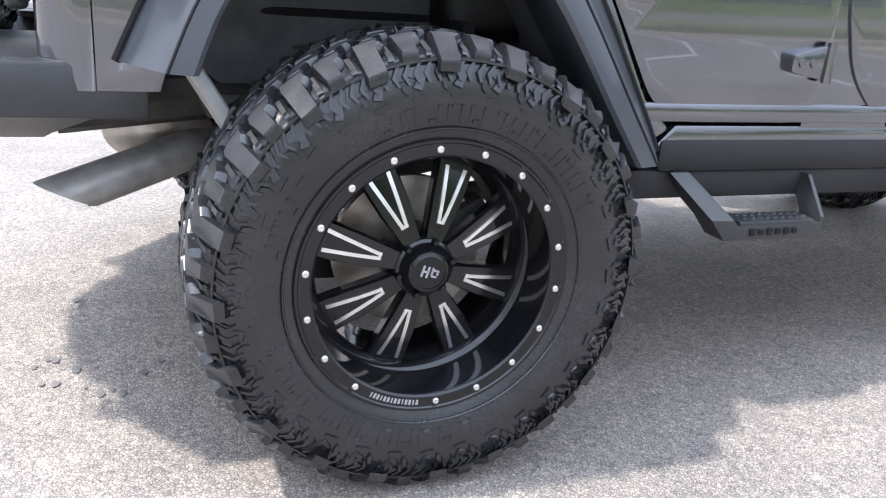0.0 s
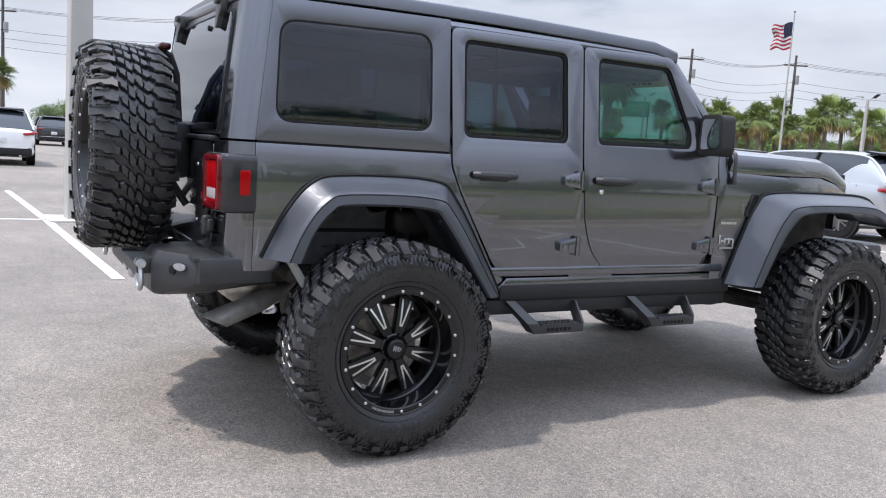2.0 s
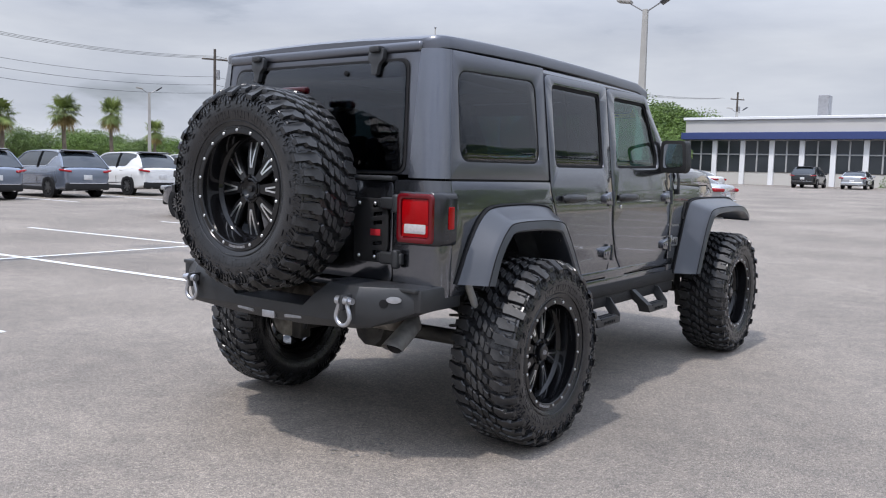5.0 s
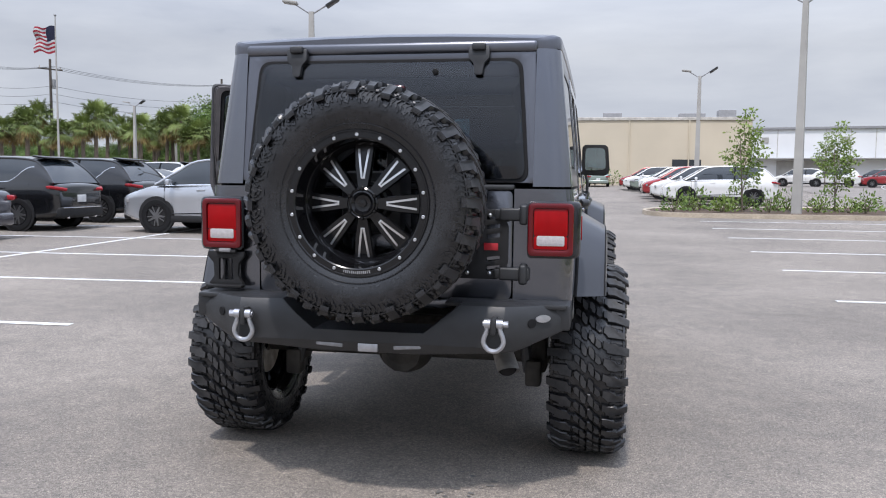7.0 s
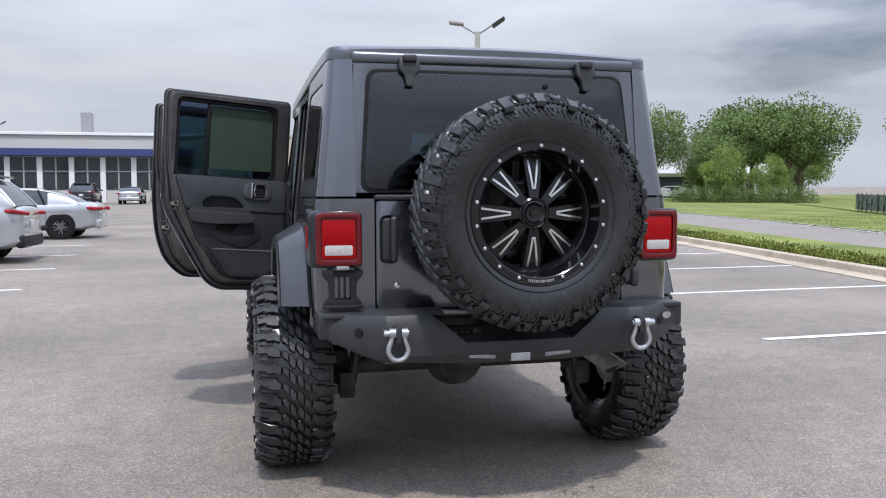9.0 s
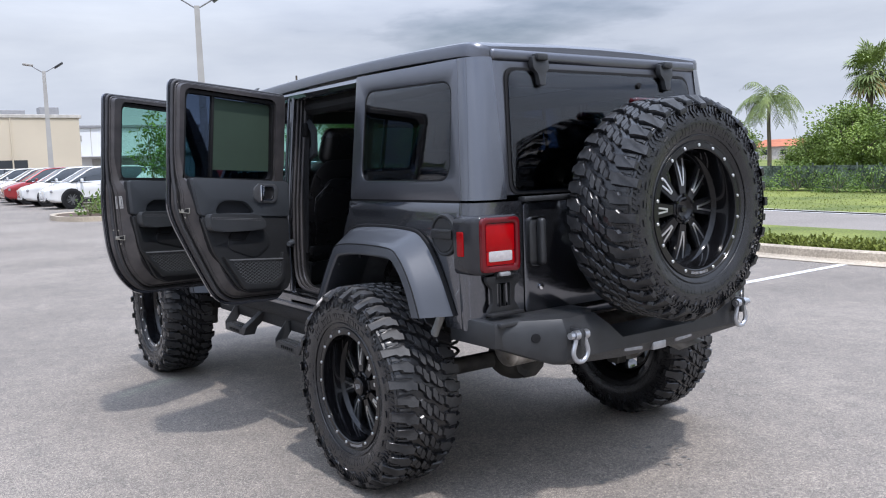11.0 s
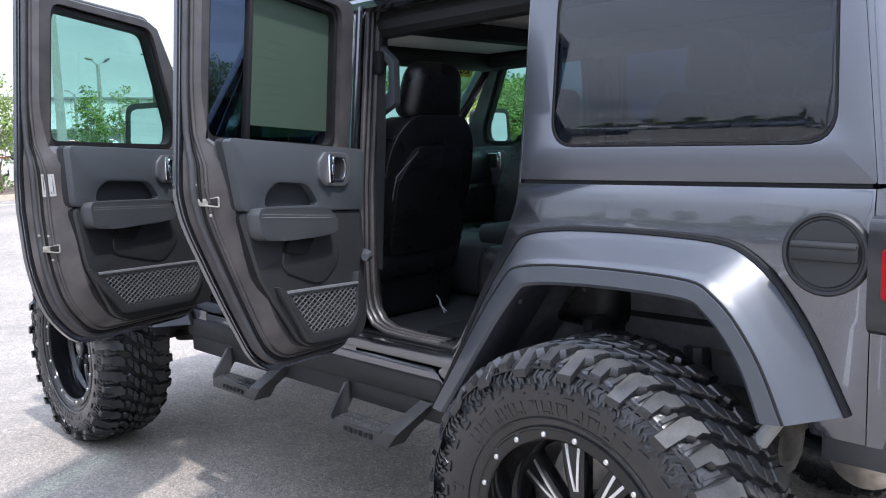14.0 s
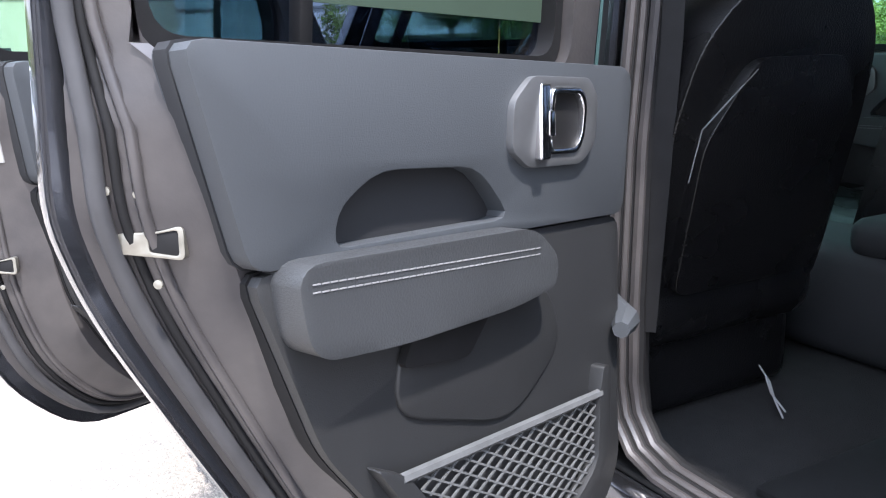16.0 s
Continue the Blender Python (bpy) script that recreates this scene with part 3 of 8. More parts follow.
def grown(pts, d):
    """The outline pushed out by d from its middle."""
    cu, cv = (max(p[0] for p in pts) + min(p[0] for p in pts)) / 2, (max(p[1] for p in pts) + min(p[1] for p in pts)) / 2
    hu, hv = max(abs(p[0] - cu) for p in pts), max(abs(p[1] - cv) for p in pts)
    return [(cu + (u - cu) * (1 + d / hu), cv + (v - cv) * (1 + d / hv)) for u, v in pts]


def rear_y(z):
    return -0.70 if z < 1.32 else -0.70 + (z - 1.32) * 0.125


def corner(s, zs, name="rear_corner", x_in=0.568, r=0.085, off=0.0):
    """The rounded rear corner from the side round to the tailgate."""
    bm = bmesh.new()

    def sec(z):
        x, y = sx(z) + off, rear_y(z)
        e = -0.602 if r < 0.09 else y + 0.0985
        pts = [(x - 0.02, e), (x, e)] + [(x - r + r * math.cos(a), y + r - r * math.sin(a)) for a in (math.pi / 2 * k / 6 for k in range(7))] + [(x_in, y - 0.004), (x_in, y + 0.03)]
        return [(s * px, py, z) for px, py in pts]

    rings = strip(bm, sec, zs)
    bm.faces.new(rings[0]), bm.faces.new(rings[-1])
    return part(name, bm, PAINT, suv, "", 40)


for s in (1, -1):
    part("quarter_panel", sheet(rounded(QUARTER, [0, 0, 0, 0.02, 0.05, 0.05, 0.04, 0.02, 0.02, 0.05, 0.08, 0.06, 0.06, 0.08, 0.05, 0], 3), [], side_map(s), 0.02, (), ZC), PAINT, suv)
    corner(s, [0.79, 0.795] + [0.85 + 0.075 * k for k in range(6)] + [1.28, 1.306, 1.312])
    part("hardtop_side", sheet(rounded(HT_SIDE, 0.004, 1), [rounded(grown(QWIN, 0.008), 0.076, 6)], side_map(s, -0.004), 0.03, (), ZC), HTPAINT, suv)
    corner(s, [1.322, 1.326] + [1.36 + 0.09 * k for k in range(6)] + [1.895, 1.902], "hardtop_corner", 0.645, 0.095, -0.004)
    # bright-edged quarter window
    bm = sheet(rounded(QWIN, 0.072, 6), [], side_map(s, -0.0065), 0.005, (), ZC, 0.001)
    part("quarter_glass", bm, TINT, suv, "dark privacy glass")
    bm = sheet(rounded(grown(QWIN, 0.0065), 0.076, 6), [rounded(grown(QWIN, 0.001), 0.072, 6)], side_map(s, -0.0055), 0.012, (), ZC, 0.002)
    part("window_seal", bm, SEAL, suv)
    # seam between hardtop and tub
    bm = bmesh.new()
    box(bm, (s * 0.785, -0.15, 1.317), (0.03, 0.88, 0.012))
    part("belt_seal", bm, SEAL, suv)
    # sill and rocker
    part("sill", sheet([(0.60, 0.674), (0.66, 0.735), (2.20, 0.735), (2.20, 0.674)], [], side_map(s, -0.004), 0.06, (), ZC, 0.012), PAINT, suv)
    bm = bmesh.new()
    box(bm, (s * 0.755, 1.41, 0.660), (0.13, 1.58, 0.085), 0.02)
    part("rocker_rail", bm, TRIMBLACK, suv)

# tailgate and rear frame
part("tailgate", sheet(rounded([(-0.562, 0.842), (-0.562, 1.306), (0.562, 1.306), (0.562, 0.842)], 0.03, 4), [], lambda u, v, w: (u, -0.706 + w + 0.0 * v, v), 0.04, (), (), 0.006), PAINT, suv, "painted swing tailgate")
bm = bmesh.new()
box(bm, (0, -0.704, 1.318), (1.14, 0.05, 0.022), 0.008)
part("tailgate_top", bm, SOFTBLACK, suv)
bm = bmesh.new()
box(bm, (0, -0.68, 0.82), (1.44, 0.05, 0.06), 0.015)
part("rear_crossmember", bm, PAINT, suv)
rear_map = lambda off: (lambda u, v, w: (u, rear_y(v) - off + w, v))
RG = [(-0.612, 1.352), (-0.572, 1.850), (0.572, 1.850), (0.612, 1.352)]
part("hardtop_rear", sheet(rounded([(-0.662, 1.336), (-0.640, 1.905), (0.640, 1.905), (0.662, 1.336)], 0.02, 3), [rounded(grown(RG, 0.012), 0.05, 5)], rear_map(0.0), 0.03, (), (1.5, 1.7), 0.004), HTPAINT, suv)
part("rear_glass", sheet(rounded(RG, 0.05, 5), [], rear_map(0.012), 0.006, (), (1.5, 1.7), 0.001), TINT, suv, "dark tinted rear glass")
part("rear_glass_seal", sheet(rounded(grown(RG, 0.014), 0.055, 5), [rounded(grown(RG, -0.004), 0.05, 5)], rear_map(0.006), 0.02, (), (1.5, 1.7), 0.002), SEAL, suv)

# roof
bm = bmesh.new()
NY = 14
ys = [-0.625, -0.618, -0.605, -0.585, -0.56] + [-0.53 + (1.70 + 0.53) * k / NY for k in range(NY + 1)]


def roof_sec(y):
    t = (y + 0.625) / 2.325
    h = 1.961 + 0.022 * math.sin(math.pi * min(1, max(0, t)) ** 0.8)
    drop = 0.016 * max(0, 1 - (y + 0.625) / 0.05) ** 2 + 0.03 * max(0, (y - 1.58) / 0.12) ** 2
    pts = []
    for x, dz in ((-0.738, -0.062), (-0.7455, -0.058), (-0.7450, -0.018), (-0.740, -0.007), (-0.728, -0.001), (-0.68, 0.002), (-0.55, 0.006), (-0.3, 0.014), (0, 0.017)):
        pts.append((x, dz))
    pts += [(-x, dz) for x, dz in pts[-2::-1]]
    d = max(0.0, -0.53 - y)
    narrow = (0.745 - 0.095 + math.sqrt(max(0.0, 0.095 ** 2 - d ** 2))) / 0.745
    return [(x * narrow, y, h + dz - drop) for x, dz in pts]


rings = strip(bm, roof_sec, ys)
low = [[bm.verts.new((v.co.x * 0.985, v.co.y, v.co.z - 0.035)) for v in (r[0], r[5], r[8], r[11], r[-1])] for r in (rings[0], rings[-1])]
bm.faces.new(rings[0][::-1] + low[0]), bm.faces.new(rings[-1] + low[1][::-1])
part("hardtop_roof", bm, HTPAINT, suv, "painted modular hardtop roof", 24)
bm = bmesh.new()
box(bm, (0, -0.618, 1.912), (1.30, 0.045, 0.05), 0.016, 3)
part("roof_rear_lip", bm, HTPAINT, suv)
for y in (0.36, 1.06):
    bm = bmesh.new()
    box(bm, (0, y, 1.905), (1.44, 0.012, 0.004))
    part("roof_seam", bm, SEAL, suv)
bm = bmesh.new()
box(bm, (0, 0.55, 1.895), (1.36, 2.1, 0.012), 0.004)
part("headliner", bm, HEADLINER, suv, "pale grey roof lining")
bm = bmesh.new()
box(bm, (0, 1.40, 1.866), (1.18, 0.52, 0.02), 0.008)
part("front_headliner", bm, HEADLINER, suv, "pale grey front roof lining")

# rear glass hinges and wiper cap
for x in (-0.404, 0.404):
    bm = bmesh.new()
    q = [(-0.045, 1.912), (-0.045, 1.862), (-0.022, 1.838), (-0.016, 1.79), (0.016, 1.79), (0.022, 1.838), (0.045, 1.862), (0.045, 1.912)]
    sheet(rounded(q, 0.008, 2), [], lambda u, v, w: (x + u, rear_y(v) - 0.034 + w, v), 0.028, (), (1.82, 1.87), 0.005, bm)
    box(bm, (x, -0.655, 1.908), (0.06, 0.05, 0.03), 0.008)
    part("glass_hinge", bm, SOFTBLACK, suv, "black glass hinge", 40)
bm = bmesh.new()
lathe(bm, [(0, 0.014), (0.008, 0.012), (0.011, 0.0)], 16)
part("wiper_cap", bm, SEAL, suv, "", 40, Matrix.Translation((0.215, -0.652, 1.807)) @ Matrix.Rotation(radians(-90), 4, "Z"))

# tail lamps
for s in (1, -1):
    bm = bmesh.new()
    prof = [(0.628, -0.735), (0.628, -0.752), (0.800, -0.742), (0.826, -0.732), (0.842, -0.712), (0.847, -0.69), (0.846, -0.60), (0.80, -0.59), (0.70, -0.68)]
    zz = [1.026, 1.029, 1.038, 1.056, 1.232, 1.250, 1.259, 1.262]
    sh = [0.16, 0.08, 0.025, 0.0, 0.0, 0.025, 0.08, 0.16]
    rr = [[bm.verts.new((s * (0.73 + (x - 0.73) * (1 - k)), -0.67 + (y + 0.67) * (1 - k * 0.6), z)) for x, y in prof] for z, k in zip(zz, sh)]
    for a, c in zip(rr, rr[1:]):
        for i in range(len(prof)):
            j = (i + 1) % len(prof)
            bm.faces.new((a[i], a[j], c[j], c[i]))
    bm.faces.new(rr[0]), bm.faces.new(rr[-1])
    lamp = part("tail_lamp", bm, LAMPHOUSE, suv, "square red tail lamp with clear reversing lens", 40)
    face = lambda off: (lambda u, v, w: (s * u, lerp(-0.753, -0.741, (u - 0.63) / 0.18) - off + w, v))
    part("bezel", sheet(rounded([(0.631, 1.035), (0.631, 1.255), (0.819, 1.255), (0.819, 1.035)], 0.024, 4), [rounded([(0.654, 1.062), (0.654, 1.232), (0.796, 1.232), (0.796, 1.062)], 0.014, 3)], face(0.012), 0.03, (), (), 0.007), DARKRED, lamp, "dark red bezel")
    part("red_lens", sheet(rounded([(0.656, 1.118), (0.656, 1.230), (0.794, 1.230), (0.794, 1.118)], 0.01, 3), [], face(0.004), 0.01, (), (), 0.003), REDLENS, lamp, "bright red lens")
    part("clear_lens", sheet(rounded([(0.668, 1.078), (0.668, 1.120), (0.782, 1.120), (0.782, 1.078)], 0.008, 3), [], face(0.005), 0.01, (), (), 0.003), REVERSE, lamp, "clear reversing lens")
    part("lower_lens", sheet(rounded([(0.656, 1.064), (0.656, 1.1175), (0.794, 1.1175), (0.794, 1.064)], 0.008, 3), [], face(0.003), 0.01, (), (), 0.002), REDLENS, lamp, "red surround of the reversing lens")
    part("side_marker", sheet(rounded([(-0.668, 1.100), (-0.668, 1.200), (-0.627, 1.200), (-0.627, 1.100)], 0.008, 3), [], lambda u, v, w: (s * (0.851 - w), u, v), 0.012, (), (), 0.003), REDLENS, lamp, "red side marker")

# tailgate hinges, plate, handle
for z in (1.205, 0.955):
    bm = bmesh.new()
    box(bm, (0.575, -0.725, z), (0.13, 0.03, 0.055), 0.01, 3)
    box(bm, (0.612, -0.738, z), (0.035, 0.04, 0.085), 0.012, 3)
    box(bm, (0.52, -0.722, z), (0.06, 0.02, 0.04), 0.006)
    part("tailgate_hinge", bm, SOFTBLACK, suv, "black tailgate hinge")
vent = [rounded([(0.455, z), (0.455, z + 0.018), (0.512, z + 0.026), (0.512, z + 0.008)], 0.004, 2) for z in (0.965, 1.005, 1.10, 1.14, 1.18)]
part("vent_plate", sheet(rounded([(0.34, 0.93), (0.34, 1.225), (0.505, 1.225), (0.548, 1.16), (0.548, 1.00), (0.505, 0.93)], 0.012, 3), vent, lambda u, v, w: (u, -0.722 + w, v), 0.008, (), (), 0.002), TRIMBLACK, suv, "black slotted vent plate")
bm = bmesh.new()
box(bm, (0.475, -0.7245, 1.068), (0.06, 0.003, 0.03), 0.001)
part("plate_badge", bm, REDMARK, suv, "small red badge")
for x in (0.375, 0.47):
    for z in (0.955, 1.20):
        bm = bmesh.new()
        r = bmesh.ops.create_uvsphere(bm, u_segments=10, v_segments=6, radius=0.009)
        bmesh.ops.translate(bm, verts=r["verts"], vec=(x, -0.722, z))
        part("plate_bolt", bm, SILVER, suv)
bm = bmesh.new()
box(bm, (-0.51, -0.712, 1.14), (0.075, 0.02, 0.205), 0.025, 3)
box(bm, (-0.492, -0.738, 1.14), (0.032, 0.04, 0.195), 0.014, 3)
part("tailgate_handle", bm, SOFTBLACK, suv, "black tailgate handle")
bm = bmesh.new()
lathe(bm, [(0, 0.013), (0.006, 0.012), (0.008, 0.0)], 16)
part("tailgate_lock", bm, CHROME, suv, "", 40, Matrix.Translation((-0.475, -0.708, 0.945)) @ Matrix.Rotation(radians(-90), 4, "Z"))

# spare carrier and high brake lamp
bm = bmesh.new()
box(bm, (0.0, -0.80, 1.25), (0.26, 0.20, 0.26), 0.03)
tube(bm, [(0.04, -0.74, 1.35), (0.05, -0.76, 1.60), (0.05, -0.79, 1.68), (0.05, -0.84, 1.705)], 0.016, 8)
tube(bm, [(0.14, -0.72, 1.0), (0.14, -0.80, 1.12), (0.10, -0.85, 1.20)], 0.018, 8)
tube(bm, [(-0.14, -0.72, 1.0), (-0.14, -0.80, 1.12), (-0.10, -0.85, 1.20)], 0.018, 8)
lathe_v = lathe(bm, [(0, 0.0), (0, 0.085), (0.13, 0.085), (0.135, 0.07), (0.135, 0.0)], 24)
bmesh.ops.transform(bm, matrix=Matrix.Translation((0.012, -0.86, 1.252)) @ Matrix.Rotation(radians(-90), 4, "Z"), verts=lathe_v)
part("spare_carrier", bm, SOFTBLACK, suv, "black steel spare-wheel carrier")
bm = bmesh.new()
box(bm, (0.05, -0.825, 1.716), (0.15, 0.05, 0.032), 0.012, 3)
part("high_brake_lamp", bm, mat("deep_red_lens", (0.045, 0.002, 0.004), 0.15), suv, "red high-level brake lamp")

# plate bracket below the tail lamp
bm = bmesh.new()
half = [(0.085, 1.018), (0.085, 0.996), (0.060, 0.968), (0.056, 0.910), (0.080, 0.878), (0.080, 0.860)]
q = [(-0.71 + x, z) for x, z in half] + [(-0.71 - x, z) for x, z in half[::-1]]
sheet(rounded(q, 0.006, 2), [rounded([(-0.744, 0.892), (-0.744, 0.988), (-0.676, 0.988), (-0.676, 0.892)], 0.006, 2)], lambda u, v, w: (u, -0.745 + w, v), 0.018, (), (), 0.003, bm)
for x in (-0.722, -0.698):
    box(bm, (x, -0.734, 0.935), (0.006, 0.010, 0.095), 0.001)
box(bm, (-0.71, -0.752, 0.866), (0.17, 0.045, 0.014), 0.004)
tube(bm, [(-0.75, -0.745, 1.02), (-0.66, -0.745, 1.02)], 0.012, 8)
bracket = part("plate_bracket", bm, TRIMBLACK, suv, "empty black number-plate bracket")
bm = bmesh.new()
box(bm, (-0.71, -0.752, 1.026), (0.055, 0.022, 0.018), 0.006, 2)
part("plate_lamp", bm, CLEARLENS, bracket, "small clear plate lamp")

# fuel cap (driver's side)
bm = bmesh.new()
v = lathe(bm, [(-0.01, 0.088), (0.008, 0.088), (0.012, 0.084), (0.012, 0.078), (0.006, 0.075), (0.006, 0.071), (0.010, 0.068), (0.010, 0.0)], 48)
box(bm, (0.016, 0, 0.006), (0.012, 0.135, 0.040), 0.005)
box(bm, (0.020, 0, 0.018), (0.012, 0.13, 0.010), 0.003)
bmesh.ops.transform(bm, matrix=Matrix.Translation((-0.826, -0.515, 1.180)) @ Matrix.Rotation(math.pi, 4, "Z"), verts=bm.verts[:])
part("fuel_cap", bm, CARDLOW, suv, "round black fuel filler door")

# rear bumper
BUMP = [(-0.80, 0.742), (-0.80, 0.842), (-0.375, 0.846), (-0.232, 0.728), (0.232, 0.728), (0.375, 0.846), (0.80, 0.842), (0.80, 0.742), (0.60, 0.662), (0.22, 0.634), (-0.22, 0.634), (-0.60, 0.662)]
bump_map = lambda u, v, w: (u, -0.945 + max(0.0, abs(u) - 0.56) * 0.62 + max(0.0, v - 0.79) * 0.45 + max(0.0, 0.68 - v) * 0.5 + w, v)
bumper = part("rear_bumper", sheet(BUMP, [], bump_map, 0.20, (-0.56, -0.375, -0.232, 0.232, 0.375, 0.56), (0.68, 0.728, 0.79), 0.006), SOFTBLACK, suv, "black plate-steel rear bumper", 25)
for s in (1, -1):
    bm = bmesh.new()
    box(bm, (s * 0.765, -0.66, 0.79), (0.10, 0.30, 0.105), 0.01)
    part("bumper_wing", bm, SOFTBLACK, bumper)
    bm = bmesh.new()
    box(bm, (s * 0.55, -0.76, 0.835), (0.50, 0.14, 0.02), 0.006)
    part("bumper_top", bm, SOFTBLACK, bumper)
bm = bmesh.new()
box(bm, (0, -0.80, 0.715), (0.72, 0.18, 0.02), 0.005)
part("bumper_shelf", bm, SOFTBLACK, bumper)
for x in (-0.165, 0.165):
    bm = bmesh.new()
    box(bm, (x, -0.932, 0.665), (0.115, 0.02, 0.018), 0.005, 2, Matrix.Rotation(radians(4 if x < 0 else -4), 4, "Y"))
    part("bumper_lamp", bm, CLEARLENS, bumper, "slim clear bumper lamp")
bm = bmesh.new()
box(bm, (0.0, -0.934, 0.657), (0.085, 0.02, 0.035), 0.004)
part("hitch_cover", bm, ZINC, bumper, "bright hitch cover")
bm = bmesh.new()
v = lathe(bm, [(0, 0.034), (0.004, 0.033), (0.005, 0.0)], 28)
bmesh.ops.scale(bm, verts=v, vec=(1, 1, 0.45))
part("bumper_badge", bm, ZINC, bumper, "oval silver badge", 40, Matrix.Translation((0.708, -0.862, 0.793)) @ Matrix.Rotation(radians(-58), 4, "Z"))
for s in (1, -1):
    bm = bmesh.new()
    v = lathe(bm, [(0, 0.019), (0.003, 0.018), (0.004, 0.0)], 20)
    part("bumper_plug", bm, SEAL, bumper, "", 40, Matrix.Translation((s * 0.665, -0.882, 0.775)) @ Matrix.Rotation(radians(-90 + 32 * s), 4, "Z"))
for x in (-0.523, 0.523):
    bm = bmesh.new()
    box(bm, (x, -0.965, 0.775), (0.024, 0.07, 0.07), 0.008)
    part("shackle_tab", bm, SOFTBLACK, bumper)
    bm = bmesh.new()
    pts = [(x + a, -0.985, 0.785 + (b - 0.785) * 0.86) for a, b in ((-0.024, 0.785), (-0.026, 0.755), (-0.036, 0.725), (-0.040, 0.70), (-0.030, 0.675), (-0.012, 0.660), (0.012, 0.660), (0.030, 0.675), (0.040, 0.70), (0.036, 0.725), (0.026, 0.755), (0.024, 0.785))]
    tube(bm, smooth_path(pts, 2), 0.0100, 10)
    for a in (-1, 1):
        v = lathe(bm, [(-0.012, 0.019), (0.012, 0.019), (0.012, 0.004), (-0.012, 0.004)], 16, closed=True)
        bmesh.ops.translate(bm, verts=v, vec=(x + a * 0.024, -0.985, 0.785))
    tube(bm, [(x - 0.042, -0.985, 0.785), (x + 0.042, -0.985, 0.785)], 0.0095, 10)
    sgn = -1 if x < 0 else 1
    tube(bm, [(x + sgn * 0.040, -0.985, 0.785), (x + sgn * 0.058, -0.985, 0.785)], 0.014, 8)
    part("shackle", bm, ZINC, bumper, "bright galvanised bow shackle")

# exhaust, axle, springs and dampers under the tail
bm = bmesh.new()
tube(bm, [(0.20, -0.22, 0.63), (0.40, -0.34, 0.625), (0.49, -0.45, 0.600), (0.556, -0.685, 0.528)], [0.03, 0.036, 0.046, 0.047], 20, False)
tube(bm, [(0.49, -0.45, 0.600), (0.556, -0.685, 0.528)], [0.042, 0.0435], 20, False)
for v in bm.verts:
    if v.co.y < -0.665:
        v.co += Vector((0.03, -0.10, -0.03)) * ((v.co.z - 0.53) / 0.04) * 0.42
part("exhaust_tip", bm, mat("dull_steel_pipe", (0.34, 0.33, 0.31), 0.45, 0.35, 0.25, 20.0), suv, "dull angled exhaust tip")
# black plug painting the unlit inside of the exhaust tip
bm = bmesh.new()
tube(bm, [(0.534, -0.607, 0.552), (0.5465, -0.652, 0.5380)], [0.041, 0.0422], 20)
part("pipe_dark_plug", bm, SEAL, suv, "black plug that darkens the pipe mouth")
bm = bmesh.new()
v = lathe(bm, [(-0.26, 0.0), (-0.25, 0.08), (-0.235, 0.098), (0.235, 0.098), (0.25, 0.08), (0.26, 0.0)], 28)
bmesh.ops.scale(bm, verts=v, vec=(1, 1.25, 0.78))
bmesh.ops.translate(bm, verts=v, vec=(0.20, -0.485, 0.645))
part("muffler", bm, EXHAUST, suv, "stained steel muffler")
bm = bmesh.new()
v = lathe(bm, [(-0.16, 0.0), (-0.15, 0.075), (-0.14, 0.088), (0.14, 0.088), (0.15, 0.075), (0.16, 0.0)], 24)
bmesh.ops.translate(bm, verts=v, vec=(-0.36, -0.50, 0.655))
part("resonator", bm, EXHAUST, suv, "stained steel silencer box")
for y in (0.0, WB):
    bm = bmesh.new()
    tube(bm, [(-0.80, y, HUBZ), (0.80, y, HUBZ)], 0.042, 14)
    r = bmesh.ops.create_uvsphere(bm, u_segments=18, v_segments=10, radius=0.135)
    bmesh.ops.scale(bm, verts=r["verts"], vec=(1.1, 1.05, 0.95))
    bmesh.ops.translate(bm, verts=r["verts"], vec=(-0.05, y - 0.03, HUBZ + 0.01))
    v = lathe(bm, [(-0.0, 0.0), (0.0, 0.105), (0.02, 0.11), (0.02, 0.0)], 10)
    bmesh.ops.transform(bm, matrix=Matrix.Translation((-0.05, y - 0.15, HUBZ + 0.01)) @ Matrix.Rotation(radians(90), 4, "Z"), verts=v)
    part("axle", bm, UNDER, suv, "black solid axle with round differential cover")
    for s in (1, -1):
        bm = bmesh.new()
        tube(bm, [(s * 0.60, y - 0.13, 0.40), (s * 0.56, y - 0.10, 0.62)], 0.028, 10)
        tube(bm, [(s * 0.56, y - 0.10, 0.62), (s * 0.53, y - 0.08, 0.86)], 0.036, 10)
        part("damper", bm, SOFTBLACK, suv)
        bm = bmesh.new()
        tube(bm, [(s * 0.47 + 0.06 * math.cos(a), y + 0.06 * math.sin(a), 0.50 + 0.34 * a / (2 * math.pi * 6)) for a in (2 * math.pi * k / 10 for k in range(61))], 0.008, 6)
        part("coil_spring", bm, UNDER, suv)
        bm = bmesh.new()
        box(bm, (s * 0.62, y - 0.12, 0.40), (0.08, 0.09, 0.13), 0.015)
        box(bm, (s * 0.64, y + 0.02, 0.47), (0.08, 0.16, 0.18), 0.02)
        part("axle_bracket", bm, UNDER, suv)
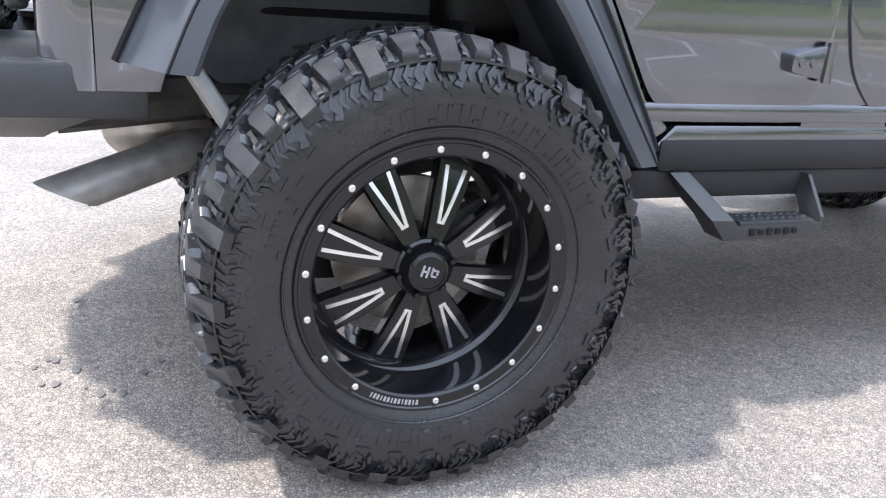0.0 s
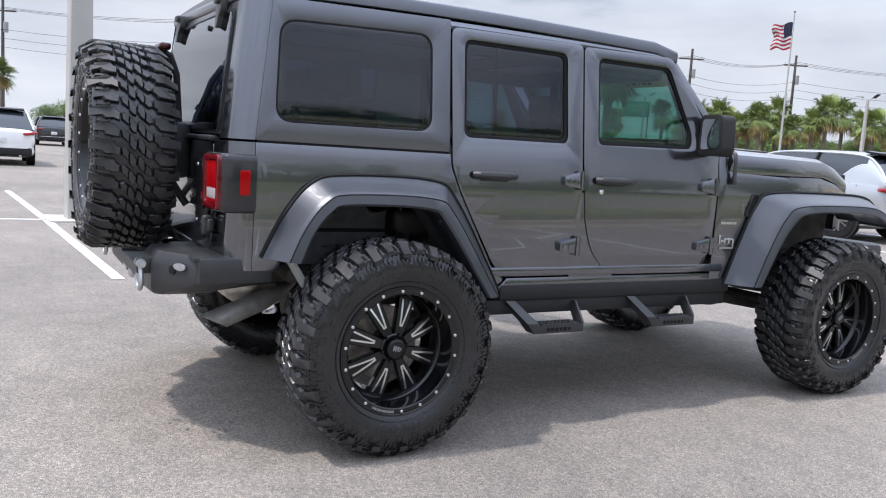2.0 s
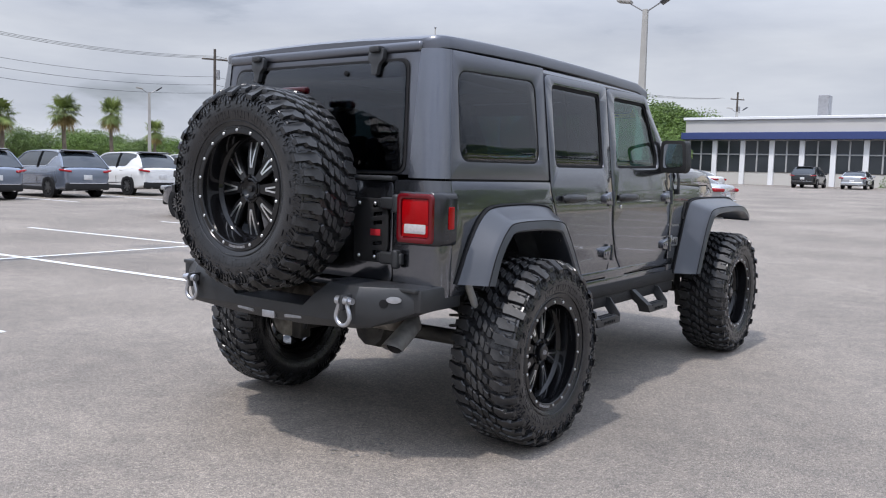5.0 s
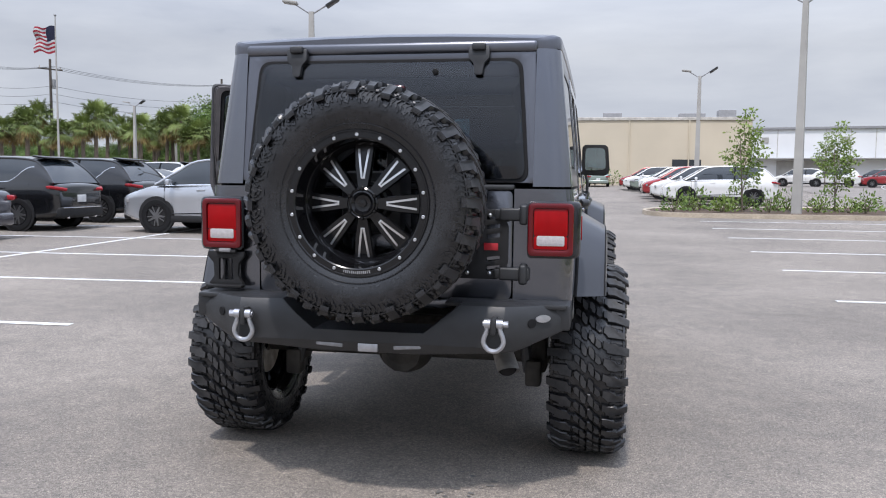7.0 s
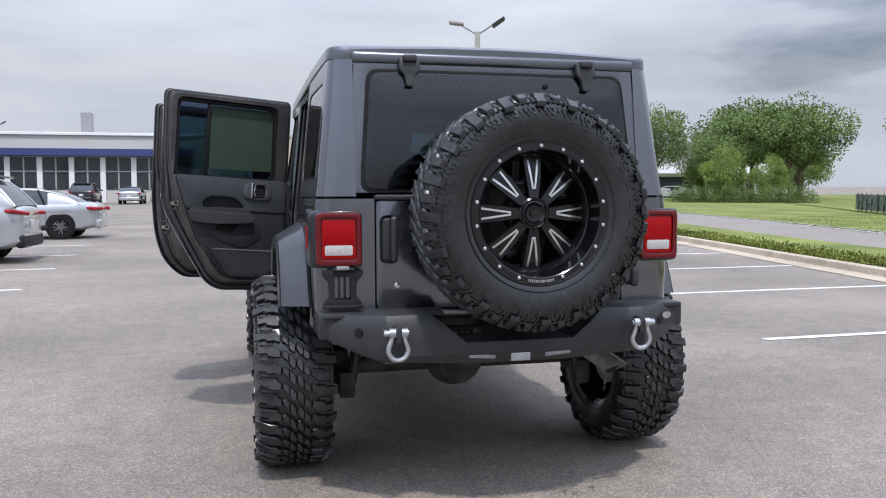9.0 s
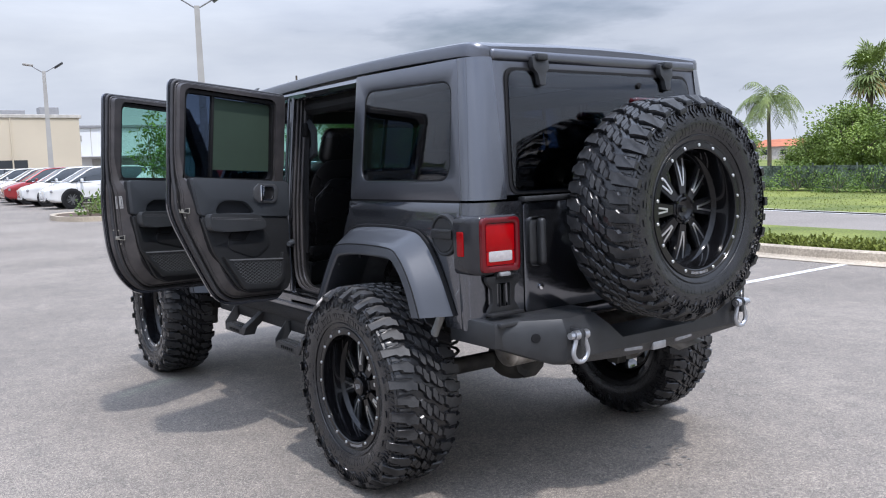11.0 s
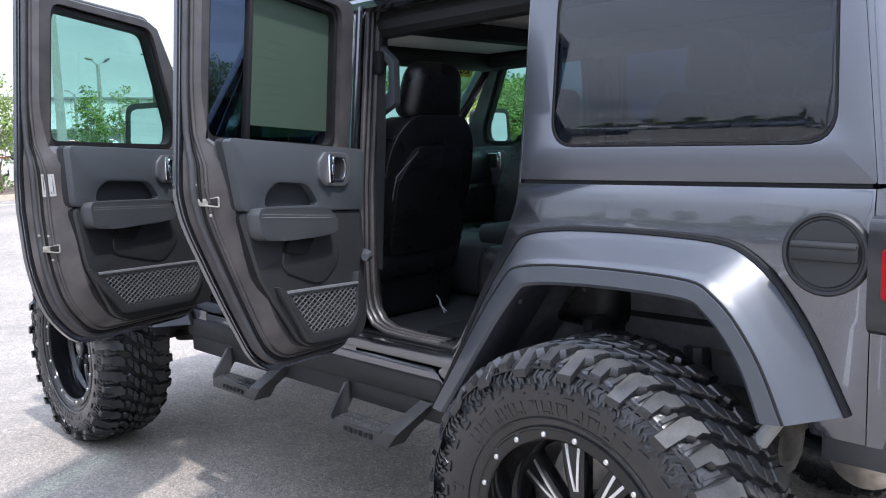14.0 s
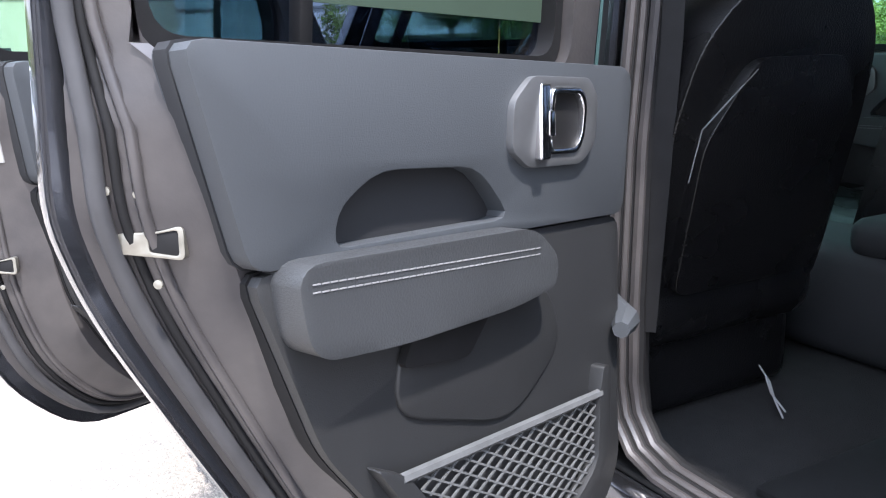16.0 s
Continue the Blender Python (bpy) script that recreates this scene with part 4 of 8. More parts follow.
for s in (1, -1):
    bm = bmesh.new()
    tube(bm, [(s * 0.46, -0.70, 0.70), (s * 0.46, -0.35, 0.74), (s * 0.46, 0.0, 0.80), (s * 0.46, 0.45, 0.70), (s * 0.46, 2.4, 0.68), (s * 0.46, 3.3, 0.76)], 0.06, 8)
    part("chassis_rail", bm, UNDER, suv)
    bm = bmesh.new()
    tube(bm, [(s * 0.46, 0.04, 0.44), (s * 0.40, 1.1, 0.60)], 0.03, 8)
    part("control_arm", bm, UNDER, suv)
    bm = bmesh.new()
    tube(bm, [(s * 0.46, WB - 0.04, 0.44), (s * 0.40, 2.0, 0.60)], 0.03, 8)
    part("control_arm", bm, UNDER, suv)
    bm = bmesh.new()
    tube(bm, [(s * 0.80, -0.450, 0.860), (s * 0.80, -0.350, 0.700)], 0.018, 8)
    part("flare_bracket", bm, mat("dusty_grey_bracket", (0.30, 0.30, 0.29), 0.6, 0.2, 0.2, 12.0), suv, "pale grey flare bracket")
bm = bmesh.new()
box(bm, (0, 1.35, 0.74), (1.35, 3.5, 0.06), 0.02)
box(bm, (0, -0.35, 0.86), (1.05, 0.65, 0.06), 0.02)
box(bm, (0.05, 1.2, 0.66), (0.5, 1.2, 0.16), 0.05)
tube(bm, [(-0.6, 0.3, 0.62), (-0.3, 0.2, 0.60), (0.3, 0.1, 0.62)], 0.02, 8)
part("underbody", bm, UNDER, suv, "dusty black floor pan and skid plates")

# side steps
for s in (1, -1):
    bm = bmesh.new()
    box(bm, (s * 0.775, 1.35, 0.588), (0.062, 1.66, 0.072), 0.008)
    for y in (0.75, 1.55, 2.05):
        box(bm, (s * 0.66, y, 0.60), (0.2, 0.06, 0.05), 0.008)
    bar = part("side_step_bar", bm, TRIMBLACK, suv, "black steel side-step bar with two hoop steps")
    for y0, y1 in ((0.655, 1.085), (1.425, 1.855)):
        bm = bmesh.new()
        prof = [(y0, 0.622), (y0 + 0.055, 0.622), (y0 + 0.165, 0.505), (y1 - 0.012, 0.505), (y1 - 0.012, 0.612), (y1, 0.612), (y1, 0.468), (y0 + 0.13, 0.468)]
        sheet(prof, [], lambda u, v, w: (s * (0.90 - w - max(0, v - 0.52) * 0.75), u, v), 0.075, (), (0.52,), 0.003, bm)
        part("hoop_step", bm, SOFTBLACK, bar, "", 25)
        bm = bmesh.new()
        box(bm, (s * 0.862, (y0 + y1) / 2 + 0.07, 0.509), (0.075, y1 - y0 - 0.20, 0.012), 0.003)
        for k in range(9):
            for j in range(2):
                v = lathe(bm, [(0, 0.008), (0.006, 0.006), (0.006, 0.0)], 8, axis="Z")
                bmesh.ops.translate(bm, verts=v, vec=(s * (0.845 + 0.032 * j), y0 + 0.20 + 0.023 * k, 0.514))
        part("tread_plate", bm, SOFTBLACK, bar, "studded tread plate")
        for k in range(6):
            bm = bmesh.new()
            box(bm, (s * 0.9035, y0 + 0.21 + 0.026 * k, 0.488), (0.002, 0.014, 0.014 if k % 2 else 0.018), 0.0)
            part("step_mark", bm, SEAL, bar, "dark cut-out mark")


# -- doors --
PAPER, PAPERINK = mat("printed_paper", (0.024, 0.045, 0.029), 0.8, 0.0, 0.06), mat("faint_print", (0.020, 0.037, 0.024), 0.8)
HINGE = {"rear": (0.815, 1.06), "front": (0.812, 2.035)}
OPEN = {"rear": 71.5, "front": 62.5}
LEAN = {"rear": 0.065, "front": 0.055}
STANDOFF = {"rear": -0.045, "front": -0.02}


def make_door(s, which, opened):
    outer, win = (RDOOR, RWIN) if which == "rear" else (FDOOR, FWIN)
    r_out = [0.04, 0.03, 0.01, 0.05, 0.06, 0.05, 0.05, 0.08, 0.06, 0.03] if which == "rear" else [0.03, 0.04, 0.03, 0.04, 0.03, 0.06, 0.08, 0.07, 0.07, 0.06, 0.02]
    out = rounded(outer, r_out, 4)
    bm = sheet(out, [rounded(grown(win, 0.010), 0.04, 5)], side_map(s), 0.012, (), ZC, 0.004)
    d = part("door", bm, PAINT, suv, "painted %s door standing open" % which if opened else "painted closed %s door" % which)
    kids = []
    P = lambda *a, **k: kids.append(part(*a, **k))
    glassm = TINT if which == "rear" else GREENGLASS
    P("door_glass", sheet(rounded(win, 0.035, 5), [], side_map(s, -0.014), 0.005, (), ZC, 0.001), glassm, d, "dark privacy glass" if which == "rear" else "green-tinted glass")
    P("door_window_seal", sheet(rounded(grown(win, 0.010), 0.04, 5), [rounded(grown(win, -0.006), 0.035, 5)], side_map(s, -0.009), 0.036, (), ZC, 0.002), SEAL, d)
    # inner shell
    inner = rounded(grown(outer, -0.014), r_out, 4)
    cu, cv = (min(p[0] for p in outer) + max(p[0] for p in outer)) / 2, (min(p[1] for p in outer) + max(p[1] for p in outer)) / 2
    wu0, wu1 = min(p[0] for p in win) - 0.018, max(p[0] for p in win) + 0.018
    wv0, wv1 = min(p[1] for p in win) - 0.018, max(p[1] for p in win) + 0.018

    def shell(u, v, w):
        """The shut face slopes inwards away from the skin; the window frame is shallower than the door below it."""
        low = min(1.0, max(0.0, (1.40 - v) / 0.06))
        near = min(1.0, max(0.0, max(wu0 - u, u - wu1, wv0 - v, v - wv1) / 0.02))
        k = min(1.0, max(0.0, (1.56 - v) / 0.34))
        k = k * k * (3 - 2 * k)
        u, v = u - near * (u - cu) * w * (lerp(0.6, 2.5, k) if u < cu else lerp(0.4, 0.7, k)), v - near * (v - cv) * w * (1.1 if v < cv else 0.25)
        return (s * (sx(v) - 0.012 - w * lerp(0.5, 1.0, low)), u, v)

    belt = ZC + (1.26, 1.32, 1.34, 1.37, 1.45, 1.53, 1.56)
    P("door_inner_frame", sheet(inner, [rounded(grown(win, 0.014), 0.045, 5)], shell, 0.095, (), belt, 0.0), JAMB, d, "dusty painted shut face")
    P("door_hem", sheet(rounded(grown(outer, -0.004), r_out, 4), [rounded(grown(outer, -0.022), r_out, 4)], side_map(s, -0.0125), 0.006, (), ZC, 0.0), PAINT, d)
    # rubber seal and pressed ridge that run round the shut face
    for inset, depth, rad, mm, nm, lab in ((0.007, 0.027, 0.0085, GREYSEAL, "door_edge_seal", "dull grey rubber door seal"), (0.013, 0.037, 0.0045, SEAL, "seal_lip", ""), (0.0135, 0.050, 0.0055, JAMB, "jamb_ridge", "")):
        loop = rounded(grown(outer, -inset), r_out, 4)
        fine = []
        for p, q in zip(loop, loop[1:] + loop[:1]):
            n = max(1, int(math.hypot(q[0] - p[0], q[1] - p[1]) / 0.04))
            fine += [(lerp(p[0], q[0], k / n), lerp(p[1], q[1], k / n)) for k in range(n)]
        bm = bmesh.new()
        tube(bm, [shell(u, v, depth) for u, v in fine + fine[:1]], rad, 8, False)
        P(nm, bm, mm, d, lab, 60)
    # outside handle
    hy = 0.54 if which == "rear" else 1.265
    bm = bmesh.new()
    box(bm, (s * 0.823, hy, 1.222), (0.012, 0.15, 0.05), 0.005, 2)
    v = tube(bm, [(s * 0.826, hy - 0.115, 1.225), (s * 0.848, hy - 0.095, 1.226), (s * 0.855, hy - 0.05, 1.226), (s * 0.855, hy + 0.06, 1.226), (s * 0.845, hy + 0.10, 1.226), (s * 0.828, hy + 0.115, 1.226)], [0.016, 0.019, 0.02, 0.02, 0.018, 0.015], 10)
    P("door_handle", bm, SOFTBLACK, d, "satin black grab handle")
    if which == "front":
        bm = bmesh.new()
        v = lathe(bm, [(0, 0.014), (0.005, 0.0135), (0.007, 0.011), (0.006, 0.0)], 18)
        P("key_lock", bm, CHROME, d, "", 40, Matrix.Translation((s * 0.822, 1.189, 1.168)) @ Matrix.Rotation(0 if s > 0 else math.pi, 4, "Z"))
    # exposed hinges
    hy = 1.005 if which == "rear" else 1.945
    for z in (1.218, 0.890):
        bm = bmesh.new()
        q = [(hy - 0.062, z - 0.022), (hy - 0.062, z + 0.020), (hy - 0.02, z + 0.030), (hy + 0.035, z + 0.042), (hy + 0.050, z + 0.042), (hy + 0.050, z - 0.038), (hy + 0.035, z - 0.038), (hy - 0.02, z - 0.030)]
        sheet(rounded(q, 0.008, 2), [], side_map(s, 0.020), 0.024, (), (), 0.006, bm)
        tube(bm, [(s * (sx(z) + 0.02), hy + 0.048, z - 0.045), (s * (sx(z) + 0.02), hy + 0.048, z + 0.050)], 0.012, 10)
        for u in (-0.035, 0.0):
            v = lathe(bm, [(0, 0.011), (0.005, 0.010), (0.005, 0.0)], 10)
            bmesh.ops.transform(bm, matrix=Matrix.Translation((s * (sx(z) + 0.019), hy + u, z)) @ Matrix.Rotation(0 if s > 0 else math.pi, 4, "Z"), verts=v)
        P("door_hinge", bm, PAINT, d, "painted exposed hinge")
    # inner trim card
    y0, y1 = (0.40, 1.02) if which == "rear" else (1.17, 1.96)
    base = 0.112
    inmap = lambda off: (lambda u, v, w: (s * (sx(v) - base - off + w), u, v))
    if which == "rear":
        up = [(0.428, 1.212), (0.366, 1.398), (0.990, 1.396), (1.010, 1.382), (1.020, 1.206)]
        lo = [(0.430, 1.209), (1.020, 1.203), (1.022, 0.86), (0.985, 0.805), (0.715, 0.808), (0.655, 0.835), (0.500, 1.030)]
        net = [(0.592, 0.983), (0.945, 0.975), (0.938, 0.885), (0.885, 0.848), (0.690, 0.855)]
        arm_a, arm_b, pull = (0.440, 1.208), (0.795, 1.198), (0.842, 1.330)
    else:
        up = [(1.190, 1.206), (1.155, 1.398), (1.80, 1.402), (1.93, 1.388), (1.95, 1.212)]
        lo = [(1.192, 1.203), (1.95, 1.209), (1.955, 0.90), (1.90, 0.805), (1.42, 0.805), (1.34, 0.835), (1.235, 1.010)]
        net = [(1.265, 0.985), (1.83, 0.975), (1.82, 0.91), (1.76, 0.858), (1.385, 0.866)]
        arm_a, arm_b, pull = (1.205, 1.208), (1.64, 1.205), (1.675, 1.332)
    # backing seen through the armrest recess, darkened to paint its shade
    P("trim_backing", sheet(rounded(grown(up, 0.002), 0.02, 3), [], inmap(-0.003), 0.02, (), (1.2, 1.3), 0.0), RECESS, d)
    # added black sheet draws the dark gap round the lower card
    P("trim_gasket", sheet(rounded(grown(lo, 0.002), 0.025, 3), [], inmap(0.002), 0.02, (), (0.95, 1.05), 0.0), SEAL, d)
    ya, yb = arm_a[0], arm_b[0]
    rec = rounded([(ya + 0.075, arm_a[1] + 0.014), (ya + 0.08, arm_a[1] + 0.050), (ya + 0.125, arm_a[1] + 0.082), (yb - 0.085, arm_a[1] + 0.078), (yb - 0.02, arm_a[1] + 0.016)], 0.03, 3)
    P("upper_trim", sheet(rounded(up, 0.02, 3), [rec], inmap(0.022), 0.05, (), (1.2, 1.3), 0.010), CARD, d, "charcoal soft-touch upper door trim")
    P("lower_trim", sheet(rounded(lo, 0.025, 3), [], inmap(0.016), 0.045, (), (0.95, 1.05), 0.010), CARDLOW, d, "dark moulded lower door trim")
    # armrest
    bm = bmesh.new()
    q = [(ya + 0.020, arm_a[1] - 0.074), (ya + 0.006, arm_a[1] + 0.012), (yb - 0.02, arm_b[1] + 0.018), (yb + 0.025, arm_b[1] - 0.02), (yb + 0.02, arm_b[1] - 0.055), (yb - 0.06, arm_b[1] - 0.066), (ya + 0.13, arm_a[1] - 0.080)]
    sheet(rounded(q, 0.030, 5), [], inmap(0.058), 0.058, (), (1.13, 1.15, 1.17, 1.2, 1.215), 0.018, bm)
    P("armrest", bm, ARMREST, d, "padded stitched armrest", 50)
    for dz in (-0.006, -0.013):
        bm = bmesh.new()
        n = 34
        for k in range(n):
            t = (k + 0.5) / n
            u = lerp(ya + 0.022, yb - 0.012, t)
            zz = lerp(arm_a[1], arm_b[1], t) + dz
            box(bm, (s * (sx(zz) - base - 0.0582), u, zz), (0.0014, 0.008, 0.0013))
        P("stitching", bm, STITCH, d, "pale seam stitching")
    # grab cup under the armrest and lower moulding
    bm = bmesh.new()
    q = [(ya + 0.14, arm_a[1] - 0.165), (ya + 0.17, arm_a[1] - 0.07), (yb + 0.05, arm_b[1] - 0.05), (yb + 0.09, arm_b[1] - 0.14), (yb - 0.02, arm_b[1] - 0.215)]
    sheet(rounded(q, 0.05, 4), [], inmap(0.021), 0.03, (), (), 0.004, bm)
    P("trim_moulding", bm, CARDLOW, d, "", 50)
    bm = bmesh.new()
    sheet(rounded([(ya + 0.15, arm_a[1] - 0.115), (ya + 0.17, arm_a[1] - 0.08), (ya + 0.30, arm_a[1] - 0.07), (ya + 0.25, arm_a[1] - 0.125)], 0.012, 3), [], inmap(0.031), 0.01, (), (), 0.003, bm)
    P("grab_cup", bm, SEAL, d)
    # inside handle
    y, z = pull
    fr = rounded([(y - 0.086, z - 0.030), (y - 0.088, z + 0.022), (y - 0.058, z + 0.050), (y + 0.056, z + 0.050), (y + 0.078, z + 0.026), (y + 0.078, z - 0.030), (y + 0.052, z - 0.051), (y - 0.052, z - 0.051)], 0.010, 3)
    hole = rounded([(y - 0.022, z - 0.038), (y - 0.022, z + 0.038), (y + 0.04, z + 0.038), (y + 0.052, z + 0.02), (y + 0.052, z - 0.02), (y + 0.04, z - 0.038)], 0.01, 3)
    P("handle_bezel", sheet(fr, [hole], inmap(0.031), 0.014, (), (), 0.007), BEZEL, d, "satin grey handle bezel")
    hole2 = rounded(grown([(y - 0.022, z - 0.038), (y - 0.022, z + 0.038), (y + 0.04, z + 0.038), (y + 0.052, z + 0.02), (y + 0.052, z - 0.02), (y + 0.04, z - 0.038)], -0.007), 0.008, 3)
    P("handle_rim", sheet(hole, [hole2], inmap(0.034), 0.012, (), (), 0.003), CHROME, d, "satin chrome handle rim")
    bm = bmesh.new()
    box(bm, (s * (sx(z) - base - 0.031), y - 0.034, z), (0.012, 0.020, 0.086), 0.004, 3)
    box(bm, (s * (sx(z) - base - 0.0335), y - 0.024, z - 0.002), (0.010, 0.012, 0.030), 0.003, 2)
    P("release_lever", bm, CHROME, d, "satin chrome release lever")
    bm = bmesh.new()
    box(bm, (s * (sx(z) - base - 0.024), y + 0.015, z), (0.004, 0.07, 0.075), 0.001)
    P("handle_well", bm, SEAL, d)
    # map pocket with its net
    (n0, n1, n2, n3, n4) = net
    frame_o = [(n0[0] - 0.045, n0[1] + 0.022), (n0[0] - 0.004, n0[1] + 0.002), n4, n3, n2, n1, (n1[0] + 0.008, n1[1] + 0.035), (n1[0] + 0.026, n1[1] + 0.035), (n2[0] + 0.027, n2[1] - 0.005), (n3[0] + 0.012, n3[1] - 0.028), (n4[0] - 0.012, n4[1] - 0.028)]
    P("pocket_frame", sheet(rounded(frame_o, [0.01, 0.004, 0.02, 0.02, 0.02, 0.004, 0.004, 0.01, 0.03, 0.03, 0.02], 3), [], inmap(0.036), 0.02, (), (), 0.006), CARDLOW, d, "moulded pocket frame")
    bm = bmesh.new()
    u0, u1 = min(p[0] for p in net) - 0.01, max(p[0] for p in net) + 0.01
    v0, v1 = min(p[1] for p in net) - 0.01, max(p[1] for p in net) + 0.01

    def inside(u, v):
        c = False
        k = len(net)
        for i in range(k):
            (a, b), (e, f) = net[i - 1], net[i]
            if (b > v) != (f > v) and u < (e - a) * (v - b) / (f - b) + a:
                c = not c
        return c

    step = 0.0165
    for g in (1, -1):
        c = v0 - (u1 - u0)
        while c < v1 + (u1 - u0):
            run = []
            uu = u0
            while uu <= u1:
                vv = c + g * 0.55 * (uu - (u0 if g > 0 else u1)) if g > 0 else c - 0.55 * (uu - u0) + 0.55 * (u1 - u0) * 0
                if inside(uu, vv):
                    run.append((uu, vv))
                elif len(run) > 1:
                    break
                uu += 0.006
            if len(run) > 1:
                tube(bm, [(s * (sx(v) - base - 0.030), u, v) for u, v in (run[0], run[-1])], 0.0017, 4, False)
            c += step
    (a, b), (e, f) = net[0], net[1]
    tube(bm, [(s * (sx(b) - base - 0.032), a - 0.01, b), (s * (sx(f) - base - 0.032), e + 0.005, f)], 0.006, 6)
    P("pocket_net", bm, NET, d, "grey elastic mesh net", 0)
    # latch on the shut face
    lz = 1.239 if which == "rear" else 1.077
    lu = 0.390 if which == "rear" else 1.160
    lx = sx(lz) - 0.062
    bm = bmesh.new()
    face = Matrix.Rotation(radians(-40 * s), 4, "Z")
    at_face = lambda a, b, c: Vector((s * lx, lu - 0.010, lz)) + face @ Vector((s * a, b, c))
    sheet(rounded([(-0.030, -0.008), (-0.030, 0.009), (0.006, 0.010), (0.028, 0.015), (0.028, -0.015), (0.006, -0.012)], 0.006, 3), [rounded([(-0.002, -0.007), (-0.002, 0.007), (0.023, 0.011), (0.023, -0.011)], 0.003, 2)], lambda u, v, w: tuple(at_face(-u, w - 0.004, v)), 0.012, (), (), 0.002, bm)
    P("door_latch", bm, LATCH, d, "bright steel door latch")
    bm = bmesh.new()
    box(bm, at_face(-0.0105, 0.0005, 0.0), (0.026, 0.006, 0.022), 0.001, 2, face)
    P("latch_mouth", bm, SEAL, d)
    for dx, dz, dy in ((0.03, 0.045, -0.013), (0.004, 0.042, -0.012), (-0.004, -0.034, -0.004)):
        bm = bmesh.new()
        v = lathe(bm, [(0, 0.0042), (0.002, 0.004), (0.0026, 0.0)], 10)
        bmesh.ops.transform(bm, matrix=Matrix.Translation(at_face(dx, dy, dz)) @ face @ Matrix.Rotation(radians(-90), 4, "Z"), verts=v)
        P("latch_screw", bm, LATCH, d)
    if which == "front":
        bm = bmesh.new()
        edge = lambda v: lerp(1.0985, 1.0878, (v - 1.20) / 0.18)
        on_jamb = lambda lift: (lambda a, v, w: tuple(Vector(shell(edge(v), v, a)) + Vector((s * -0.3, -1.0, 0)) * (lift - w)))
        bm.free()
        P("door_label", sheet([(0.040, 1.238), (0.040, 1.312), (0.066, 1.312), (0.066, 1.238)], [], on_jamb(0.003), 0.003, (), (), 0.0), WHITEPAINT, d, "small white printed label")
        for k in range(5):
            P("label_line", sheet([(0.043 + 0.0045 * k, 1.245), (0.043 + 0.0045 * k, 1.306 - 0.012 * (k % 2)), (0.0448 + 0.0045 * k, 1.306 - 0.012 * (k % 2)), (0.0448 + 0.0045 * k, 1.245)], [], on_jamb(0.0036), 0.002, (), (), 0.0), NET, d, "unreadable line")
        # mirror
        bm = bmesh.new()
        tube(bm, [(s * 0.80, 1.90, 1.435), (s * 0.86, 1.90, 1.43), (s * 0.87, 1.89, 1.46)], [0.035, 0.03, 0.03], 10)
        P("mirror_arm", bm, TRIMBLACK, d)
        bm = bmesh.new()
        sheet(rounded([(0.792, 1.388), (0.794, 1.606), (0.975, 1.604), (0.990, 1.42), (0.965, 1.386)], 0.035, 4), [], lambda u, v, w: (s * u, 1.85 + w - (u - 0.9) * 0.16, v), 0.095, (), (), 0.024, bm)
        P("mirror_shell", bm, TRIMBLACK, d, "black door mirror", 50)
        P("mirror_pane", sheet(rounded([(0.816, 1.418), (0.818, 1.583), (0.953, 1.581), (0.963, 1.432)], 0.025, 4), [], lambda u, v, w: (s * u, 1.8485 - (u - 0.9) * 0.16 - 0.002 + w, v), 0.003, (), (), 0.0), MIRRORGLASS, d, "mirror glass")
    else:
        # fixed divider bar of the rear window
        bm = bmesh.new()
        box(bm, (s * 0.750, 0.557, 1.615), (0.02, 0.017, 0.42), 0.004, 2, Matrix.Rotation(radians(-6 * s), 4, "Y"))
        P("window_divider", bm, SEAL, d)
        if opened:
            P("window_sheet", sheet([(0.576, 1.452), (0.574, 1.815), (0.952, 1.815), (0.958, 1.458)], [], side_map(s, -0.021), 0.0015, (), (1.6, 1.7), 0.0), PAPER, d, "printed paper sheet behind the glass")
            for k in range(9):
                bm = bmesh.new()
                box(bm, (s * (sx(1.50 + 0.024 * k) - 0.0224), 0.67 + 0.01 * (k % 3), 1.50 + 0.024 * k), (0.001, 0.13 - 0.02 * (k % 3), 0.0014))
                P("sheet_line", bm, PAPERINK, d, "unreadable line")
    if opened:
        px, py = HINGE[which]
        a = OPEN[which]
        # the hinge pins lean inwards with the body side
        d.matrix_basis = Matrix.Translation((s * px, py, 1.055)) @ Matrix.Rotation(radians(a * s), 4, Vector((-LEAN[which] * s, 0, 1))) @ Matrix.Translation((-s * px, STANDOFF[which] - py, -1.05))
    return d


make_door(1, "rear", False)
make_door(1, "front", False)
make_door(-1, "rear", True)
make_door(-1, "front", True)

